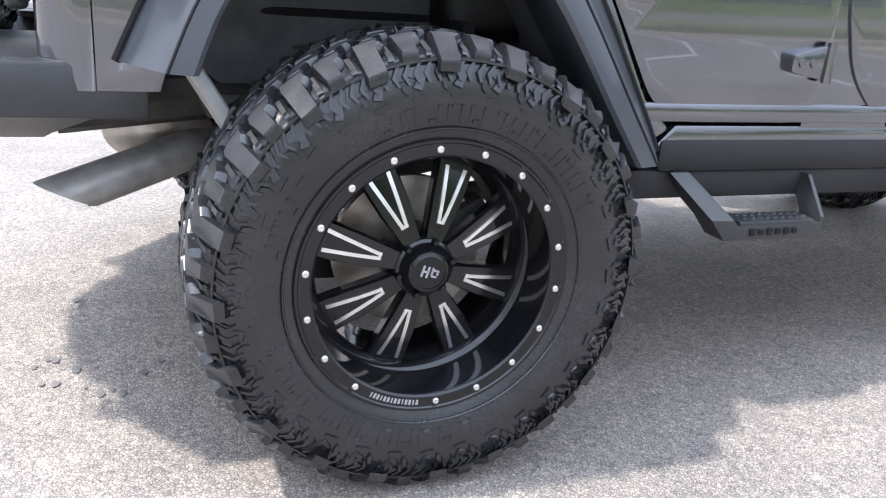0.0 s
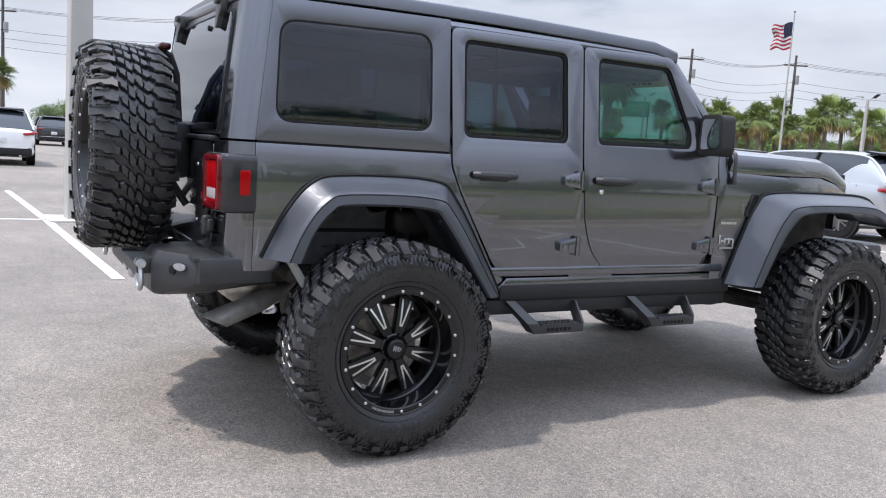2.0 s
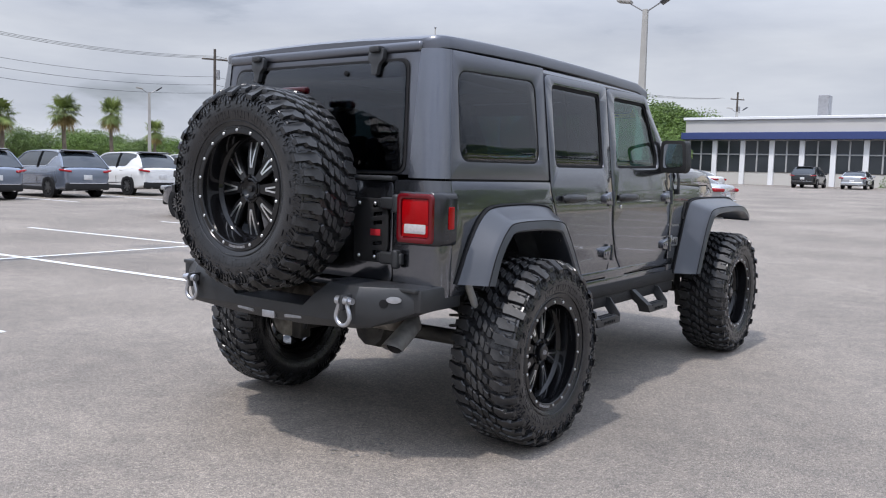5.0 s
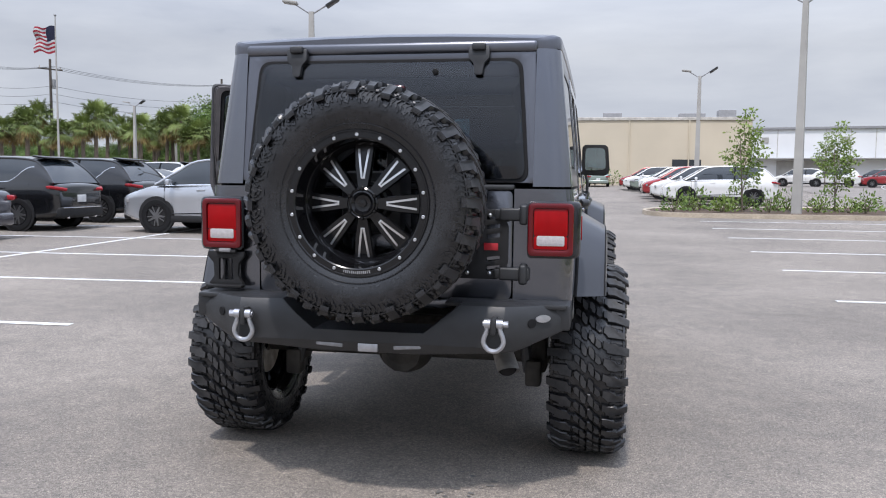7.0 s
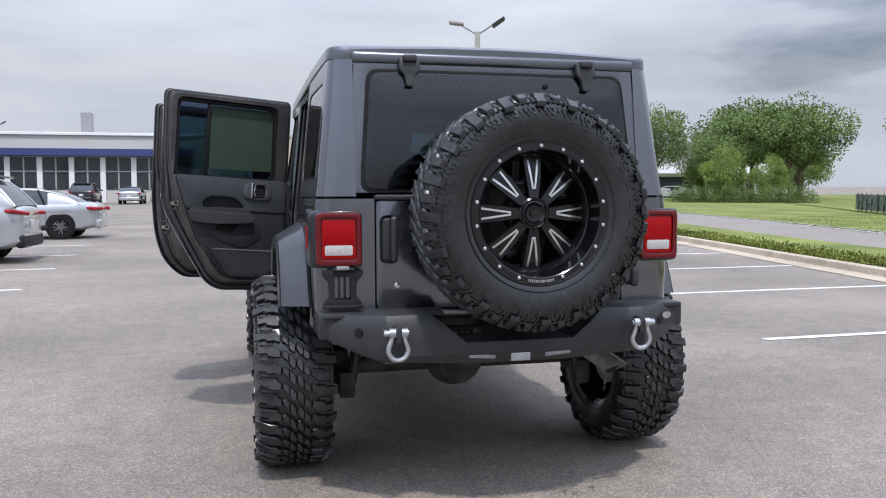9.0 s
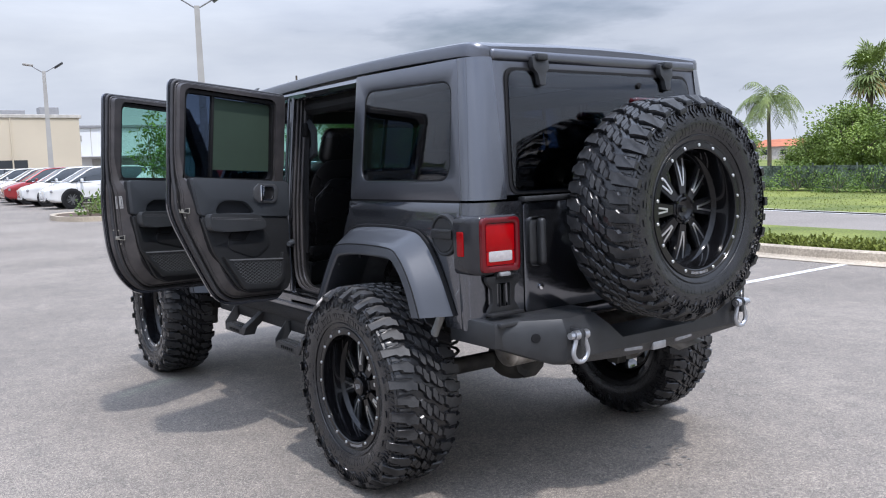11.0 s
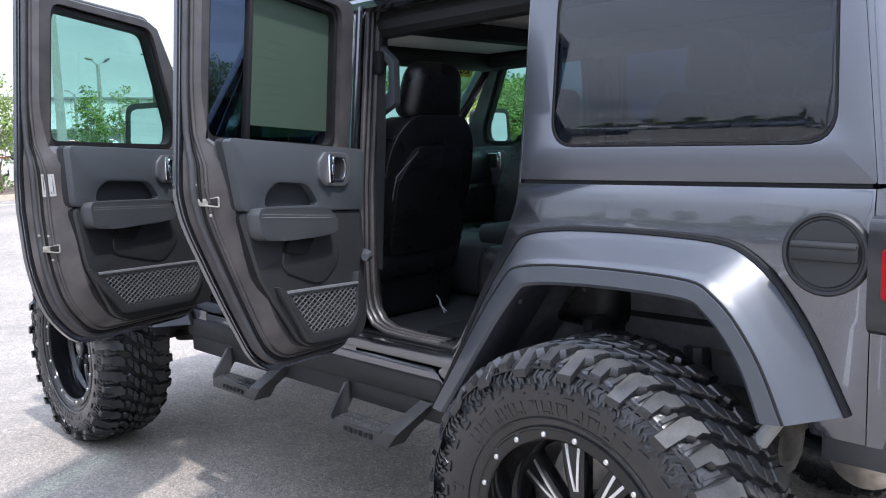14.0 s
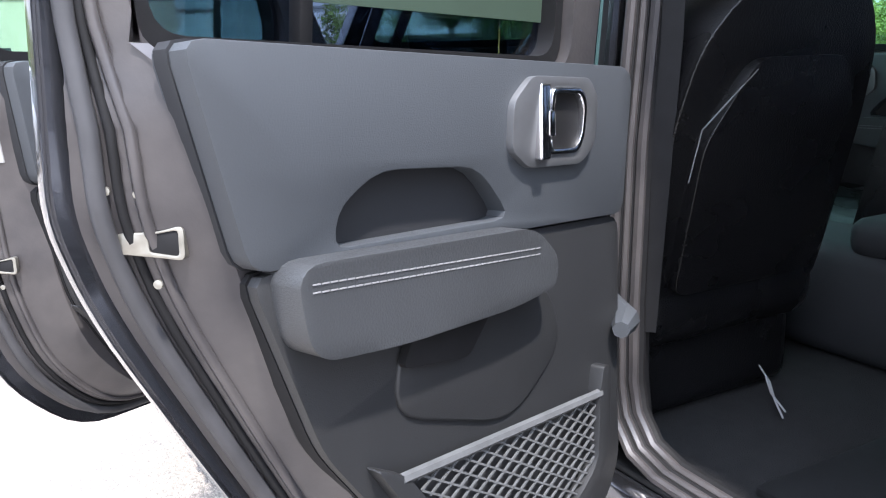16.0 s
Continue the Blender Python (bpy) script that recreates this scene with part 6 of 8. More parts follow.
ASPHALT = asphalt()
ROADM = mat("smooth_grey_road", (0.225, 0.200, 0.178), 0.9, 0.0, 0.1, 0.5, 0.4, 60.0, fine=0.25, fscale=40.0)
LINE = mat("worn_white_line_paint", (0.66, 0.66, 0.65), 0.8, 0.0, 0.08, 1.5, 0.3, 120.0, fine=0.30, fscale=45.0)
CONCRETE = mat("weathered_concrete", (0.42, 0.39, 0.35), 0.9, 0.0, 0.15, 2.0, 0.4, 40.0, fine=0.15, fscale=60.0, tint=(0.5, 0.48, 0.44))
KERBM = mat("pale_concrete_kerb", (0.42, 0.355, 0.275), 0.9, 0.0, 0.22, 1.5, 0.4, 40.0, fine=0.2, fscale=30.0)
GRASSM = mat("mown_grass", (0.098, 0.138, 0.020), 0.9, 0.0, 0.25, 0.4, 0.6, 30.0, fine=0.4, fscale=25.0, tint=(0.165, 0.185, 0.034))
MULCH = mat("brown_mulch", (0.09, 0.06, 0.04), 0.95, 0.0, 0.3, 3.0, 0.8, 30.0, fine=0.4, fscale=30.0)
LEAF = mat("mid_green_leaves", (0.068, 0.135, 0.025), 0.6, 0.0, 0.35, 0.8, tint=(0.145, 0.225, 0.045))
LEAFDARK = mat("dark_green_leaves", (0.070, 0.125, 0.030), 0.6, 0.0, 0.35, 0.5, tint=(0.145, 0.215, 0.055))
LEAFLIGHT = mat("fresh_green_leaves", (0.12, 0.2, 0.03), 0.6, 0.0, 0.3, 0.8, tint=(0.2, 0.27, 0.06))
LEAFDRY = mat("dry_palm_fronds", (0.24, 0.17, 0.06), 0.8, 0.0, 0.3, 1.0)
PALMLEAF = mat("palm_fronds", (0.105, 0.155, 0.040), 0.55, 0.0, 0.3, 0.8, tint=(0.20, 0.25, 0.07))
BARK = mat("grey_brown_bark", (0.16, 0.13, 0.10), 0.95, 0.0, 0.3, 3.0, 0.8, 20.0)
POLEM = mat("grey_concrete_pole", (0.36, 0.35, 0.33), 0.85, 0.0, 0.12, 1.2, 0.2, 40.0)
STEELM = mat("galvanised_lamp_steel", (0.30, 0.30, 0.31), 0.5, 0.4, 0.1, 4.0)
TIMBER = mat("weathered_timber_pole", (0.085, 0.072, 0.062), 0.95, 0.0, 0.25, 3.0, 0.5, 30.0)
BEIGE = mat("beige_stucco_wall", (0.56, 0.49, 0.38), 0.9, 0.0, 0.05, 0.3, 0.2, 20.0)
PALEWALL = mat("pale_grey_stucco", (0.50, 0.485, 0.455), 0.9, 0.0, 0.05, 0.3, 0.2, 20.0)
WHITEWALL = mat("white_metal_wall", (0.72, 0.73, 0.74), 0.7, 0.0, 0.05, 0.3)
BLUEBAND = mat("navy_fascia", (0.03, 0.05, 0.16), 0.5, 0.0, 0.1)
DARKGLASS = mat("dark_building_glass", (0.03, 0.035, 0.04), 0.08, 0.0, 0.2, 0.6)
ROOFRED = mat("terracotta_roof", (0.42, 0.14, 0.07), 0.85, 0.0, 0.2, 1.0)
FENCEM = mat("dark_green_screen", (0.040, 0.068, 0.052), 0.85, 0.0, 0.6, 3.0, fine=0.5, fscale=12.0, tint=(0.11, 0.135, 0.105))

xs = [-600, -300, -150, -80, -50, -30, -20, -12, -8, -4, 0, 4, 8, 12, 20, 30, 50, 80, 150, 300, 600]
ys = [-600, -300, -100, -50, -20, -10, -5, 0, 3, 4, 5, 6, 8, 10, 13, 16, 20, 26, 32, 40, 50, 65, 80, 100, 130, 170, 230, 320, 450, 600]
bm = bmesh.new()
rows = [[bm.verts.new((x, y, gz(x, y))) for x in xs] for y in ys]
for a, b in zip(rows, rows[1:]):
    for i in range(len(xs) - 1):
        bm.faces.new((a[i], a[i + 1], b[i + 1], b[i]))
ground = tagged(part("ground", bm, ASPHALT, None, "pale worn asphalt of an open car park"), category="ground", kind="structure")


def ribbon(name, left, right, m, dz, label, cat, n=6, kind="structure"):
    """A strip on the ground between two lines."""
    bm = bmesh.new()
    la, ra = smooth_path([(*p, 0) for p in left], n), smooth_path([(*p, 0) for p in right], n)
    K = 6
    rows = [[bm.verts.new((lerp(a.x, b.x, k / K), lerp(a.y, b.y, k / K), gz(0, lerp(a.y, b.y, k / K)) + dz)) for k in range(K + 1)] for a, b in zip(la, ra)]
    for p, q in zip(rows, rows[1:]):
        for k in range(K):
            bm.faces.new((p[k], p[k + 1], q[k + 1], q[k]))
    return tagged(part(name, bm, m, None, label), category=cat, kind=kind)


KERB = [(7.7, -40), (7.95, -12), (8.15, 0), (8.3, 4), (9.2, 9.5), (9.9, 13.5), (10.5, 17.5), (11.0, 22), (11.3, 27)]
ROADN = [(11.4, -40), (11.6, -12), (11.8, 0), (11.95, 5), (12.9, 13), (14.0, 22), (14.6, 32), (14.9, 46), (15.6, 60), (18.5, 78), (27, 104)]
ROADF = [(16.2, -40), (16.3, -12), (16.4, 0), (16.7, 7), (18.0, 15), (20.0, 25), (21.6, 35), (22.3, 48), (22.8, 60), (26, 76), (34, 100)]
FARL = [(26, -40), (26, -12), (26, 0), (26.2, 7), (27, 18), (30, 30), (36, 42), (43, 56), (48, 68), (54, 82), (66, 106)]
ribbon("verge", [(x + 0.12, y) for x, y in KERB], [(11.3, -40), (11.5, -12), (11.7, 0), (11.85, 5), (12.4, 9), (12.9, 13), (13.7, 17.5), (14.5, 22), (15.6, 27)], GRASSM, 0.11, "grass verge between kerb and road", "grass")
ribbon("road", ROADN, ROADF, ROADM, 0.02, "smooth grey two-lane road", "road")
ribbon("road_verge_edge", ROADF, [(x + 0.14, y) for x, y in ROADF], CONCRETE, 0.05, "pale concrete edge of the road", "kerb")
ribbon("field", [(x + 0.10, y) for x, y in ROADF], FARL, GRASSM, 0.040, "wide mown grass strip beyond the road", "grass")
ribbon("road_edge_line", [(x - 0.25, y) for x, y in ROADF], [(x - 0.13, y) for x, y in ROADF], LINE, 0.028, "white road edge line", "road marking")
ribbon("far_yard", [(x + 0.2, y) for x, y in FARL], [(x + 70, y) for x, y in FARL], GRASSM, 0.06, "grass beyond the fence", "grass")


def kerb_run(name, pts, label, h=0.15, w=0.16, apron=0.35):
    bm = bmesh.new()
    pa = smooth_path([(*p, 0) for p in pts], 5)

    def sec(i):
        d = (pa[min(i + 1, len(pa) - 1)] - pa[max(i - 1, 0)]).normalized()
        nrm = Vector((d.y, -d.x, 0))
        p = pa[i]
        out = []
        for o, z in ((-apron, 0.004), (-apron, 0.012), (-0.02, 0.016), (0.0, 0.03), (0.02, h - 0.02), (0.05, h), (w, h), (w, 0.0)):
            q = p + nrm * o
            out.append((q.x, q.y, gz(q.x, q.y) + z))
        return out

    strip(bm, sec, range(len(pa)))
    return tagged(part(name, bm, KERBM, None, label, 40), category="kerb", kind="structure")


kerb_run("kerb_verge", KERB, "pale concrete kerb with gutter along the verge")
ISLAND = [(10.95, 23.9), (9.5, 23.7), (6.5, 23.5), (3.9, 23.5), (2.9, 24.1), (2.6, 25.3), (2.9, 26.7), (3.9, 27.4), (7, 28.7), (10.95, 30.0)]
kerb_run("kerb_island", ISLAND[::-1], "pale concrete kerb round a planted island", apron=0.3)
bm = bmesh.new()
bm.faces.new([bm.verts.new((x, y, gz(x, y) + 0.13)) for x, y in ISLAND])
tagged(part("island_bed", bm, MULCH, None, "brown mulch bed of the planted island"), category="flower bed", kind="structure")


def line(x0, y0, x1, y1, w=0.11):
    d = Vector((x1 - x0, y1 - y0, 0))
    nrm = Vector((-d.y, d.x, 0)).normalized() * w / 2
    bm = bmesh.new()
    n = max(1, int(d.length / 1.5))
    rows = []
    for k in range(n + 1):
        p = Vector((x0, y0, 0)) + d * k / n
        rows.append([bm.verts.new((q.x, q.y, gz(q.x, q.y) + 0.005)) for q in (p - nrm, p + nrm)])
    for a, b in zip(rows, rows[1:]):
        bm.faces.new((a[0], a[1], b[1], b[0]))
    return tagged(part("parking_line", bm, LINE, None, "worn white painted parking line"), category="road marking", group="parking lines", kind="structure")


for y in (-0.47, 2.5, 5.55, 8.65, 11.9, 15.1, 18.3, 21.5):
    line(-3.6 - 0.06 * max(0, y), y, -8.55, y - 0.25)
    line(-8.55, y - 0.25, -13.7, y - 0.56)
line(-8.57, -4.5, -8.57, 22)
for y in (-0.9, 2.45, 5.85, 9.0, 12.0, 15.3, 18.4, 21.5):
    line(3.5 + 0.02 * y, y, min(8.1 + 0.16 * max(0, y - 3), 10.4), y + 0.05)
for y in (1.3, 4.6, 7.9, 11.2, 14.5):
    line(-22.5, y, -27.5, y)

# dark oil marks and stains
STAIN = mat("dark_oil_stain", (0.14, 0.135, 0.13), 0.85, 0.0, 0.3, 8.0, 0.3, 60.0)
rng = random.Random(11)
for cx, cy, n, sp in ((0.15, 2.08, 6, 0.10), (0.47, 1.62, 5, 0.06), (0.40, -0.465, 6, 0.10), (0.47, -0.62, 4, 0.05), (0.43, -0.75, 7, 0.10), (-0.1, -0.7, 3, 0.05), (-4.9, 10.4, 2, 0.15), (11.0, 28, 1, 0.1)):
    bm = bmesh.new()
    for _ in range(n):
        x, y, r = cx + rng.gauss(0, sp), cy + rng.gauss(0, sp * 0.5), rng.uniform(0.004, 0.012)
        vs = []
        for k in range(9):
            a = 2 * math.pi * k / 9
            rr = r * rng.uniform(0.6, 1.3)
            vs.append(bm.verts.new((x + 1.6 * rr * math.cos(a), y + rr * math.sin(a), gz(x, y) + 0.004)))
        bm.faces.new(vs)
    tagged(part("oil_stain", bm, STAIN, None, "small dark oil drips on the asphalt", 0), category="stain", group="oil stains", kind="structure")


# ---- lamps, poles, flag ----
def put(ob, x, y, rz=0.0, dz=0.0):
    ob.matrix_basis = Matrix.Translation((x, y, gz(x, y) + dz)) @ Matrix.Rotation(rz, 4, "Z")
    return ob


def lot_lamp(h, heads=2, span=0.55):
    e = tagged(new("lot_lamp"), "grey car-park lamp post with flat floodlight heads", "street lamp", "car park lamps")
    bm = bmesh.new()
    q0, q1 = 0.15, 0.085
    lo = [bm.verts.new((sx_ * q0, sy_ * q0, 0)) for sx_, sy_ in ((-1, -1), (1, -1), (1, 1), (-1, 1))]
    hi = [bm.verts.new((sx_ * q1, sy_ * q1, h)) for sx_, sy_ in ((-1, -1), (1, -1), (1, 1), (-1, 1))]
    for i in range(4):
        bm.faces.new((lo[i], lo[(i + 1) % 4], hi[(i + 1) % 4], hi[i]))
    bm.faces.new(hi)
    part("post", bm, POLEM, e)
    for k in range(heads):
        s = 1 if k == 0 else -1
        bm = bmesh.new()
        tube(bm, [(0, 0, h - 0.1), (s * span, 0, h + 0.24)], 0.03, 6)
        part("arm", bm, STEELM, e)
        bm = bmesh.new()
        box(bm, (s * (span + 0.20), 0, h + 0.32), (0.52, 0.40, 0.10), 0.03, 2, Matrix.Rotation(radians((-34 if k == 0 else -8) * s), 4, "Y"))
        part("floodlight", bm, SOFTBLACK if k == 0 else POLEM, e)
    return e


lamp = put(lot_lamp(6.85), 7.3, 24.6, radians(-20), 0.1)
for x, y, h, rz in ((-10.5, 28.0, 1.12, 10), (6.6, 47.0, 1.02, -10), (29.0, 72.0, 1.2, 15), (-38, 68, 0.95, 30), (-27, 62, 1.0, 10), (-35, 56, 0.9, 0), (-22, 78, 1.0, 40), (-58, 16, 0.82, 80), (-66, 14, 0.85, 70), (-62, 26, 0.8, 80), (-50, 48, 0.9, 45), (26, 70, 0.8, 0), (-46, 75, 0.95, 20), (-30, 96, 0.95, 20), (60, 95, 0.95, 20), (-52, 34, 0.92, 60)):
    c = copy_thing(lamp, Matrix.Translation((x, y, gz(x, y))) @ Matrix.Rotation(radians(rz), 4, "Z"))
    c.scale = (h, h, h)
# near square pole on its concrete pad
e = tagged(new("concrete_pole"), "tall square concrete lamp pole on a concrete pad", "street lamp")
bm = bmesh.new()
lo = [bm.verts.new((a * 0.165, b * 0.165, 0)) for a, b in ((-1, -1), (1, -1), (1, 1), (-1, 1))]
hi = [bm.verts.new((a * 0.10, b * 0.10, 9.5)) for a, b in ((-1, -1), (1, -1), (1, 1), (-1, 1))]
for i in range(4):
    bm.faces.new((lo[i], lo[(i + 1) % 4], hi[(i + 1) % 4], hi[i]))
bm.faces.new(hi)
bmesh.ops.bevel(bm, geom=[ed for ed in bm.edges if abs(ed.verts[0].co.z - ed.verts[1].co.z) > 1], offset=0.015, segments=1, affect="EDGES")
part("post", bm, POLEM, e)
bm = bmesh.new()
box(bm, (0, 0, 0.01), (0.85, 0.85, 0.03), 0.008)
part("pad", bm, CONCRETE, e)
for s in (1, -1):
    bm = bmesh.new()
    box(bm, (s * 0.7, 0, 9.6), (0.7, 0.4, 0.14), 0.03)
    tube(bm, [(0, 0, 9.4), (s * 0.5, 0, 9.58)], 0.035, 6)
    part("floodlight", bm, STEELM, e)
put(e, -8.66, -0.30, radians(4))


def utility_pole(h):
    e = tagged(new("utility_pole"), "tall weathered timber utility pole with crossarm", "utility pole", "utility poles")
    bm = bmesh.new()
    tube(bm, [(0, 0, 0), (0, 0, h)], [0.17, 0.11], 8)
    part("pole", bm, TIMBER, e)
    bm = bmesh.new()
    box(bm, (0, 0, h - 0.9), (2.2, 0.12, 0.12), 0.01)
    part("crossarm", bm, TIMBER, e)
    bm = bmesh.new()
    tube(bm, [(0.25, 0, h - 2.6), (0.25, 0, h - 1.8)], 0.2, 10)
    part("transformer", bm, STEELM, e)
    for x in (-0.95, 0.0, 0.95):
        bm = bmesh.new()
        tube(bm, [(x, 0, h - 0.84), (x, 0, h - 0.64)], [0.06, 0.03], 6)
        part("insulator", bm, CONCRETE, e)
    return e


UP = [(-74, 0.5), (-57.3, 21.3), (-57, 44), (-52, 55), (-48, 64), (-40, 82), (-30, 104), (-92, -14)]
up0 = utility_pole(11.0)
put(up0, *UP[1], radians(60))
for p in (UP[0], *UP[2:]):
    copy_thing(up0, Matrix.Translation((*p, gz(*p))) @ Matrix.Rotation(radians(60), 4, "Z"))
copy_thing(up0, Matrix.Translation((38, 80, gz(38, 80))))
order = [UP[7], UP[0], UP[1], UP[2], UP[3], UP[4], UP[5], UP[6]]
for hgt, off in ((10.3, -0.8), (10.3, 0.8), (10.3, 0.0), (8.6, 0.2), (7.9, 0.2), (7.2, 0.2)):
    bm = bmesh.new()
    pts = []
    for (x0, y0), (x1, y1) in zip(order, order[1:]):
        for k in range(8):
            t = k / 8
            x, y = lerp(x0, x1, t), lerp(y0, y1, t)
            pts.append((x + off * 0.87, y - off * 0.5, gz(x, y) + hgt - 1.1 * t * (1 - t) * 4 * 0.5))
    tube(bm, pts, 0.015, 4)
    tagged(part("power_line", bm, SEAL, None, "thin black overhead power line"), category="cable", group="power lines")

# flag
e = tagged(new("flagpole"), "tall pale flagpole with a striped flag", "flag")
bm = bmesh.new()
tube(bm, [(0, 0, 0), (0, 0, 14.8)], [0.11, 0.05], 8)
part("pole", bm, POLEM, e)
bm = bmesh.new()
r = bmesh.ops.create_uvsphere(bm, u_segments=8, v_segments=6, radius=0.12)
bmesh.ops.translate(bm, verts=r["verts"], vec=(0, 0, 14.85))
part("finial", bm, STEELM, e)
FR, FW, FB = mat("flag_red", (0.30, 0.02, 0.035), 0.8), mat("flag_white", (0.5, 0.5, 0.5), 0.8), mat("flag_blue", (0.008, 0.010, 0.035), 0.8)


def flag_pt(u, v):
    return (-0.05 - 1.6 * u - 0.12 * math.sin(9 * v) * u, (0.15 + 0.35 * u) * math.sin(6.5 * u + 1.8 * v), 13.9 - 2.35 * v - 0.3 * u * (1 - v) + 0.12 * math.sin(8 * u + 2 * v))


for k in range(13):
    bm = bmesh.new()
    strip(bm, lambda u: [flag_pt(u, (k + d) / 13) for d in (0, 0.5, 1)], [i / 12 for i in range(5 if k < 7 else 0, 13)])
    part("red_stripe" if k % 2 == 0 else "white_stripe", bm, FR if k % 2 == 0 else FW, e)
bm = bmesh.new()
strip(bm, lambda u: [flag_pt(u, d * 7 / 13) for d in (0, 0.25, 0.5, 0.75, 1)], [i / 12 for i in range(6)])
part("blue_canton", bm, FB, e)
put(e, -37.6, 50.2, radians(38))
e.scale = (0.82, 0.82, 0.82)

# overhead road sign
e = tagged(new("road_sign"), "green overhead road sign on a tall post", "road sign")
SIGN = mat("green_sign_sheet", (0.0, 0.22, 0.13), 0.5)
bm = bmesh.new()
box(bm, (0, 0, 5.9), (2.7, 0.08, 1.6), 0.03)
part("panel", bm, SIGN, e)
for z, n in ((6.2, 5), (5.75, 2)):
    bm = bmesh.new()
    for k in range(n):
        box(bm, (-0.8 + 0.42 * k + (0.5 if n == 2 else 0), -0.05, z), (0.3, 0.02, 0.2))
    part("lettering", bm, FW, e, "pale lettering")
bm = bmesh.new()
tube(bm, [(1.2, 0.1, 0), (1.2, 0.1, 6.6)], 0.09, 8)
part("post", bm, STEELM, e)
put(e, -62, 58, radians(45))
c = copy_thing(e, Matrix.Translation((-60, 66, gz(-60, 66) - 0.3)) @ Matrix.Rotation(radians(45), 4, "Z"))
c.scale = (0.7, 0.7, 0.95)


# ---- buildings ----
def wall_box(name, x0, x1, y0, y1, z0, z1, m, parent, label=""):
    bm = bmesh.new()
    box(bm, ((x0 + x1) / 2, (y0 + y1) / 2, (z0 + z1) / 2), (x1 - x0, y1 - y0, z1 - z0), 0.03, 1)
    return part(name, bm, m, parent, label)


b1 = tagged(new("dealership_building"), "long low beige stucco commercial building with flat roof", "building")
Y = 76.0
wall_box("wall", -4.4, 14.6, Y, Y + 25, 0, 6.1, BEIGE, b1)
wall_box("tall_wall", -26, -4.4, Y - 0.6, Y + 25, 0, 6.0, PALEWALL, b1)
wall_box("parapet", -4.6, 14.8, Y - 0.12, Y + 25, 6.1, 6.4, CONCRETE, b1)
wall_box("parapet", -26.2, -4.3, Y - 0.8, Y + 25, 6.0, 6.25, WHITEWALL, b1)
wall_box("fascia_band", -26.1, -4.8, Y - 1.5, Y - 0.58, 4.15, 4.8, BLUEBAND, b1, "navy blue fascia band")
for k in range(8):
    x = -25.4 + 2.6 * k
    w = wall_box("window", x, x + 2.1, Y - 0.66, Y - 0.56, 1.2, 4.05, DARKGLASS, b1)
    wall_box("mullion", x + 0.98, x + 1.12, Y - 0.72, Y - 0.60, 1.2, 4.05, WHITEPAINT, w)
    wall_box("transom", x, x + 2.1, Y - 0.70, Y - 0.60, 2.75, 2.87, WHITEPAINT, w)
    wall_box("pilaster", x - 0.48, x - 0.02, Y - 0.80, Y - 0.58, 0.0, 4.1, WHITEWALL, b1, "white pilaster between the windows")
for x in (-4.0, -1.6, 0.7):
    wall_box("window", x, x + 0.85, Y - 0.05, Y + 0.1, 0.9, 2.4, DARKGLASS, b1)
# dark panel stands for the shade inside the open doorway
wall_box("service_door", 7.6, 10.2, Y - 0.06, Y + 0.1, 0.0, 2.5, DARKGLASS, b1, "dark panel for an open service door")
for x, w, h in ((-4.2, 1.6, 0.9), (1.2, 1.8, 0.55), (8.4, 2.4, 0.5), (12.0, 1.6, 0.8), (-15, 0.9, 1.9)):
    wall_box("roof_unit", x, x + w, Y + 3, Y + 4.5, 6.0, 6.5 + h, STEELM, b1, "grey rooftop air handler")
for x in (-2.5, 3.6, 9.0):
    wall_box("downpipe", x, x + 0.12, Y - 0.14, Y - 0.02, 0, 6.1, BEIGE, b1)
b1.matrix_basis = Matrix.Translation((0, 0, gz(0, Y) - 0.05))

b2 = tagged(new("warehouse"), "long white metal-clad warehouse with dark gates", "building")
wall_box("wall", 0, 62, 0, 30, 0, 7.0, WHITEWALL, b2)
wall_box("eave", -0.2, 62.2, -0.3, 30, 7.0, 7.35, STEELM, b2)
for x, w, h, mm in ((6, 6, 2.8, POLEM), (20, 10, 2.6, WHITEPAINT), (33, 14, 2.6, DARKGLASS), (50, 6, 2.8, DARKGLASS)):
    wall_box("gate", x, x + w, -0.1, 0.1, 0, h, mm, b2)
for x in (4, 14, 26, 30, 44, 55):
    wall_box("vent", x, x + 0.9, -0.1, 0.05, 5.2, 6.0, POLEM, b2)
for k in range(21):
    wall_box("rib", 3.0 * k, 3.0 * k + 0.08, -0.06, 0.02, 3.2, 7.0, CONCRETE, b2)
wall_box("canopy", 0, 62, -1.6, 0, 3.0, 3.15, WHITEPAINT, b2)
b2.matrix_basis = Matrix.Translation((19, 118, gz(0, 118))) @ Matrix.Rotation(radians(-14), 4, "Z")

b3 = tagged(new("house"), "low pale house with a terracotta roof behind the trees", "house")
wall_box("wall", -7, 7, -4, 4, 0, 3.0, CONCRETE, b3)
bm = bmesh.new()
v = [bm.verts.new(p) for p in ((-7.6, -4.6, 3.0), (7.6, -4.6, 3.0), (7.6, 4.6, 3.0), (-7.6, 4.6, 3.0), (-4, 0, 4.8), (4, 0, 4.8))]
for f in ((0, 1, 5, 4), (2, 3, 4, 5), (1, 2, 5), (3, 0, 4), (3, 2, 1, 0)):
    bm.faces.new([v[i] for i in f])
part("roof", bm, ROOFRED, b3, "terracotta hipped roof")
for x in (-4, 0, 4):
    wall_box("window", x - 0.6, x + 0.6, -4.06, -3.9, 1.0, 2.2, DARKGLASS, b3)
put(b3, 140, 86, radians(-60))
b3.scale = (0.8, 0.8, 0.75)

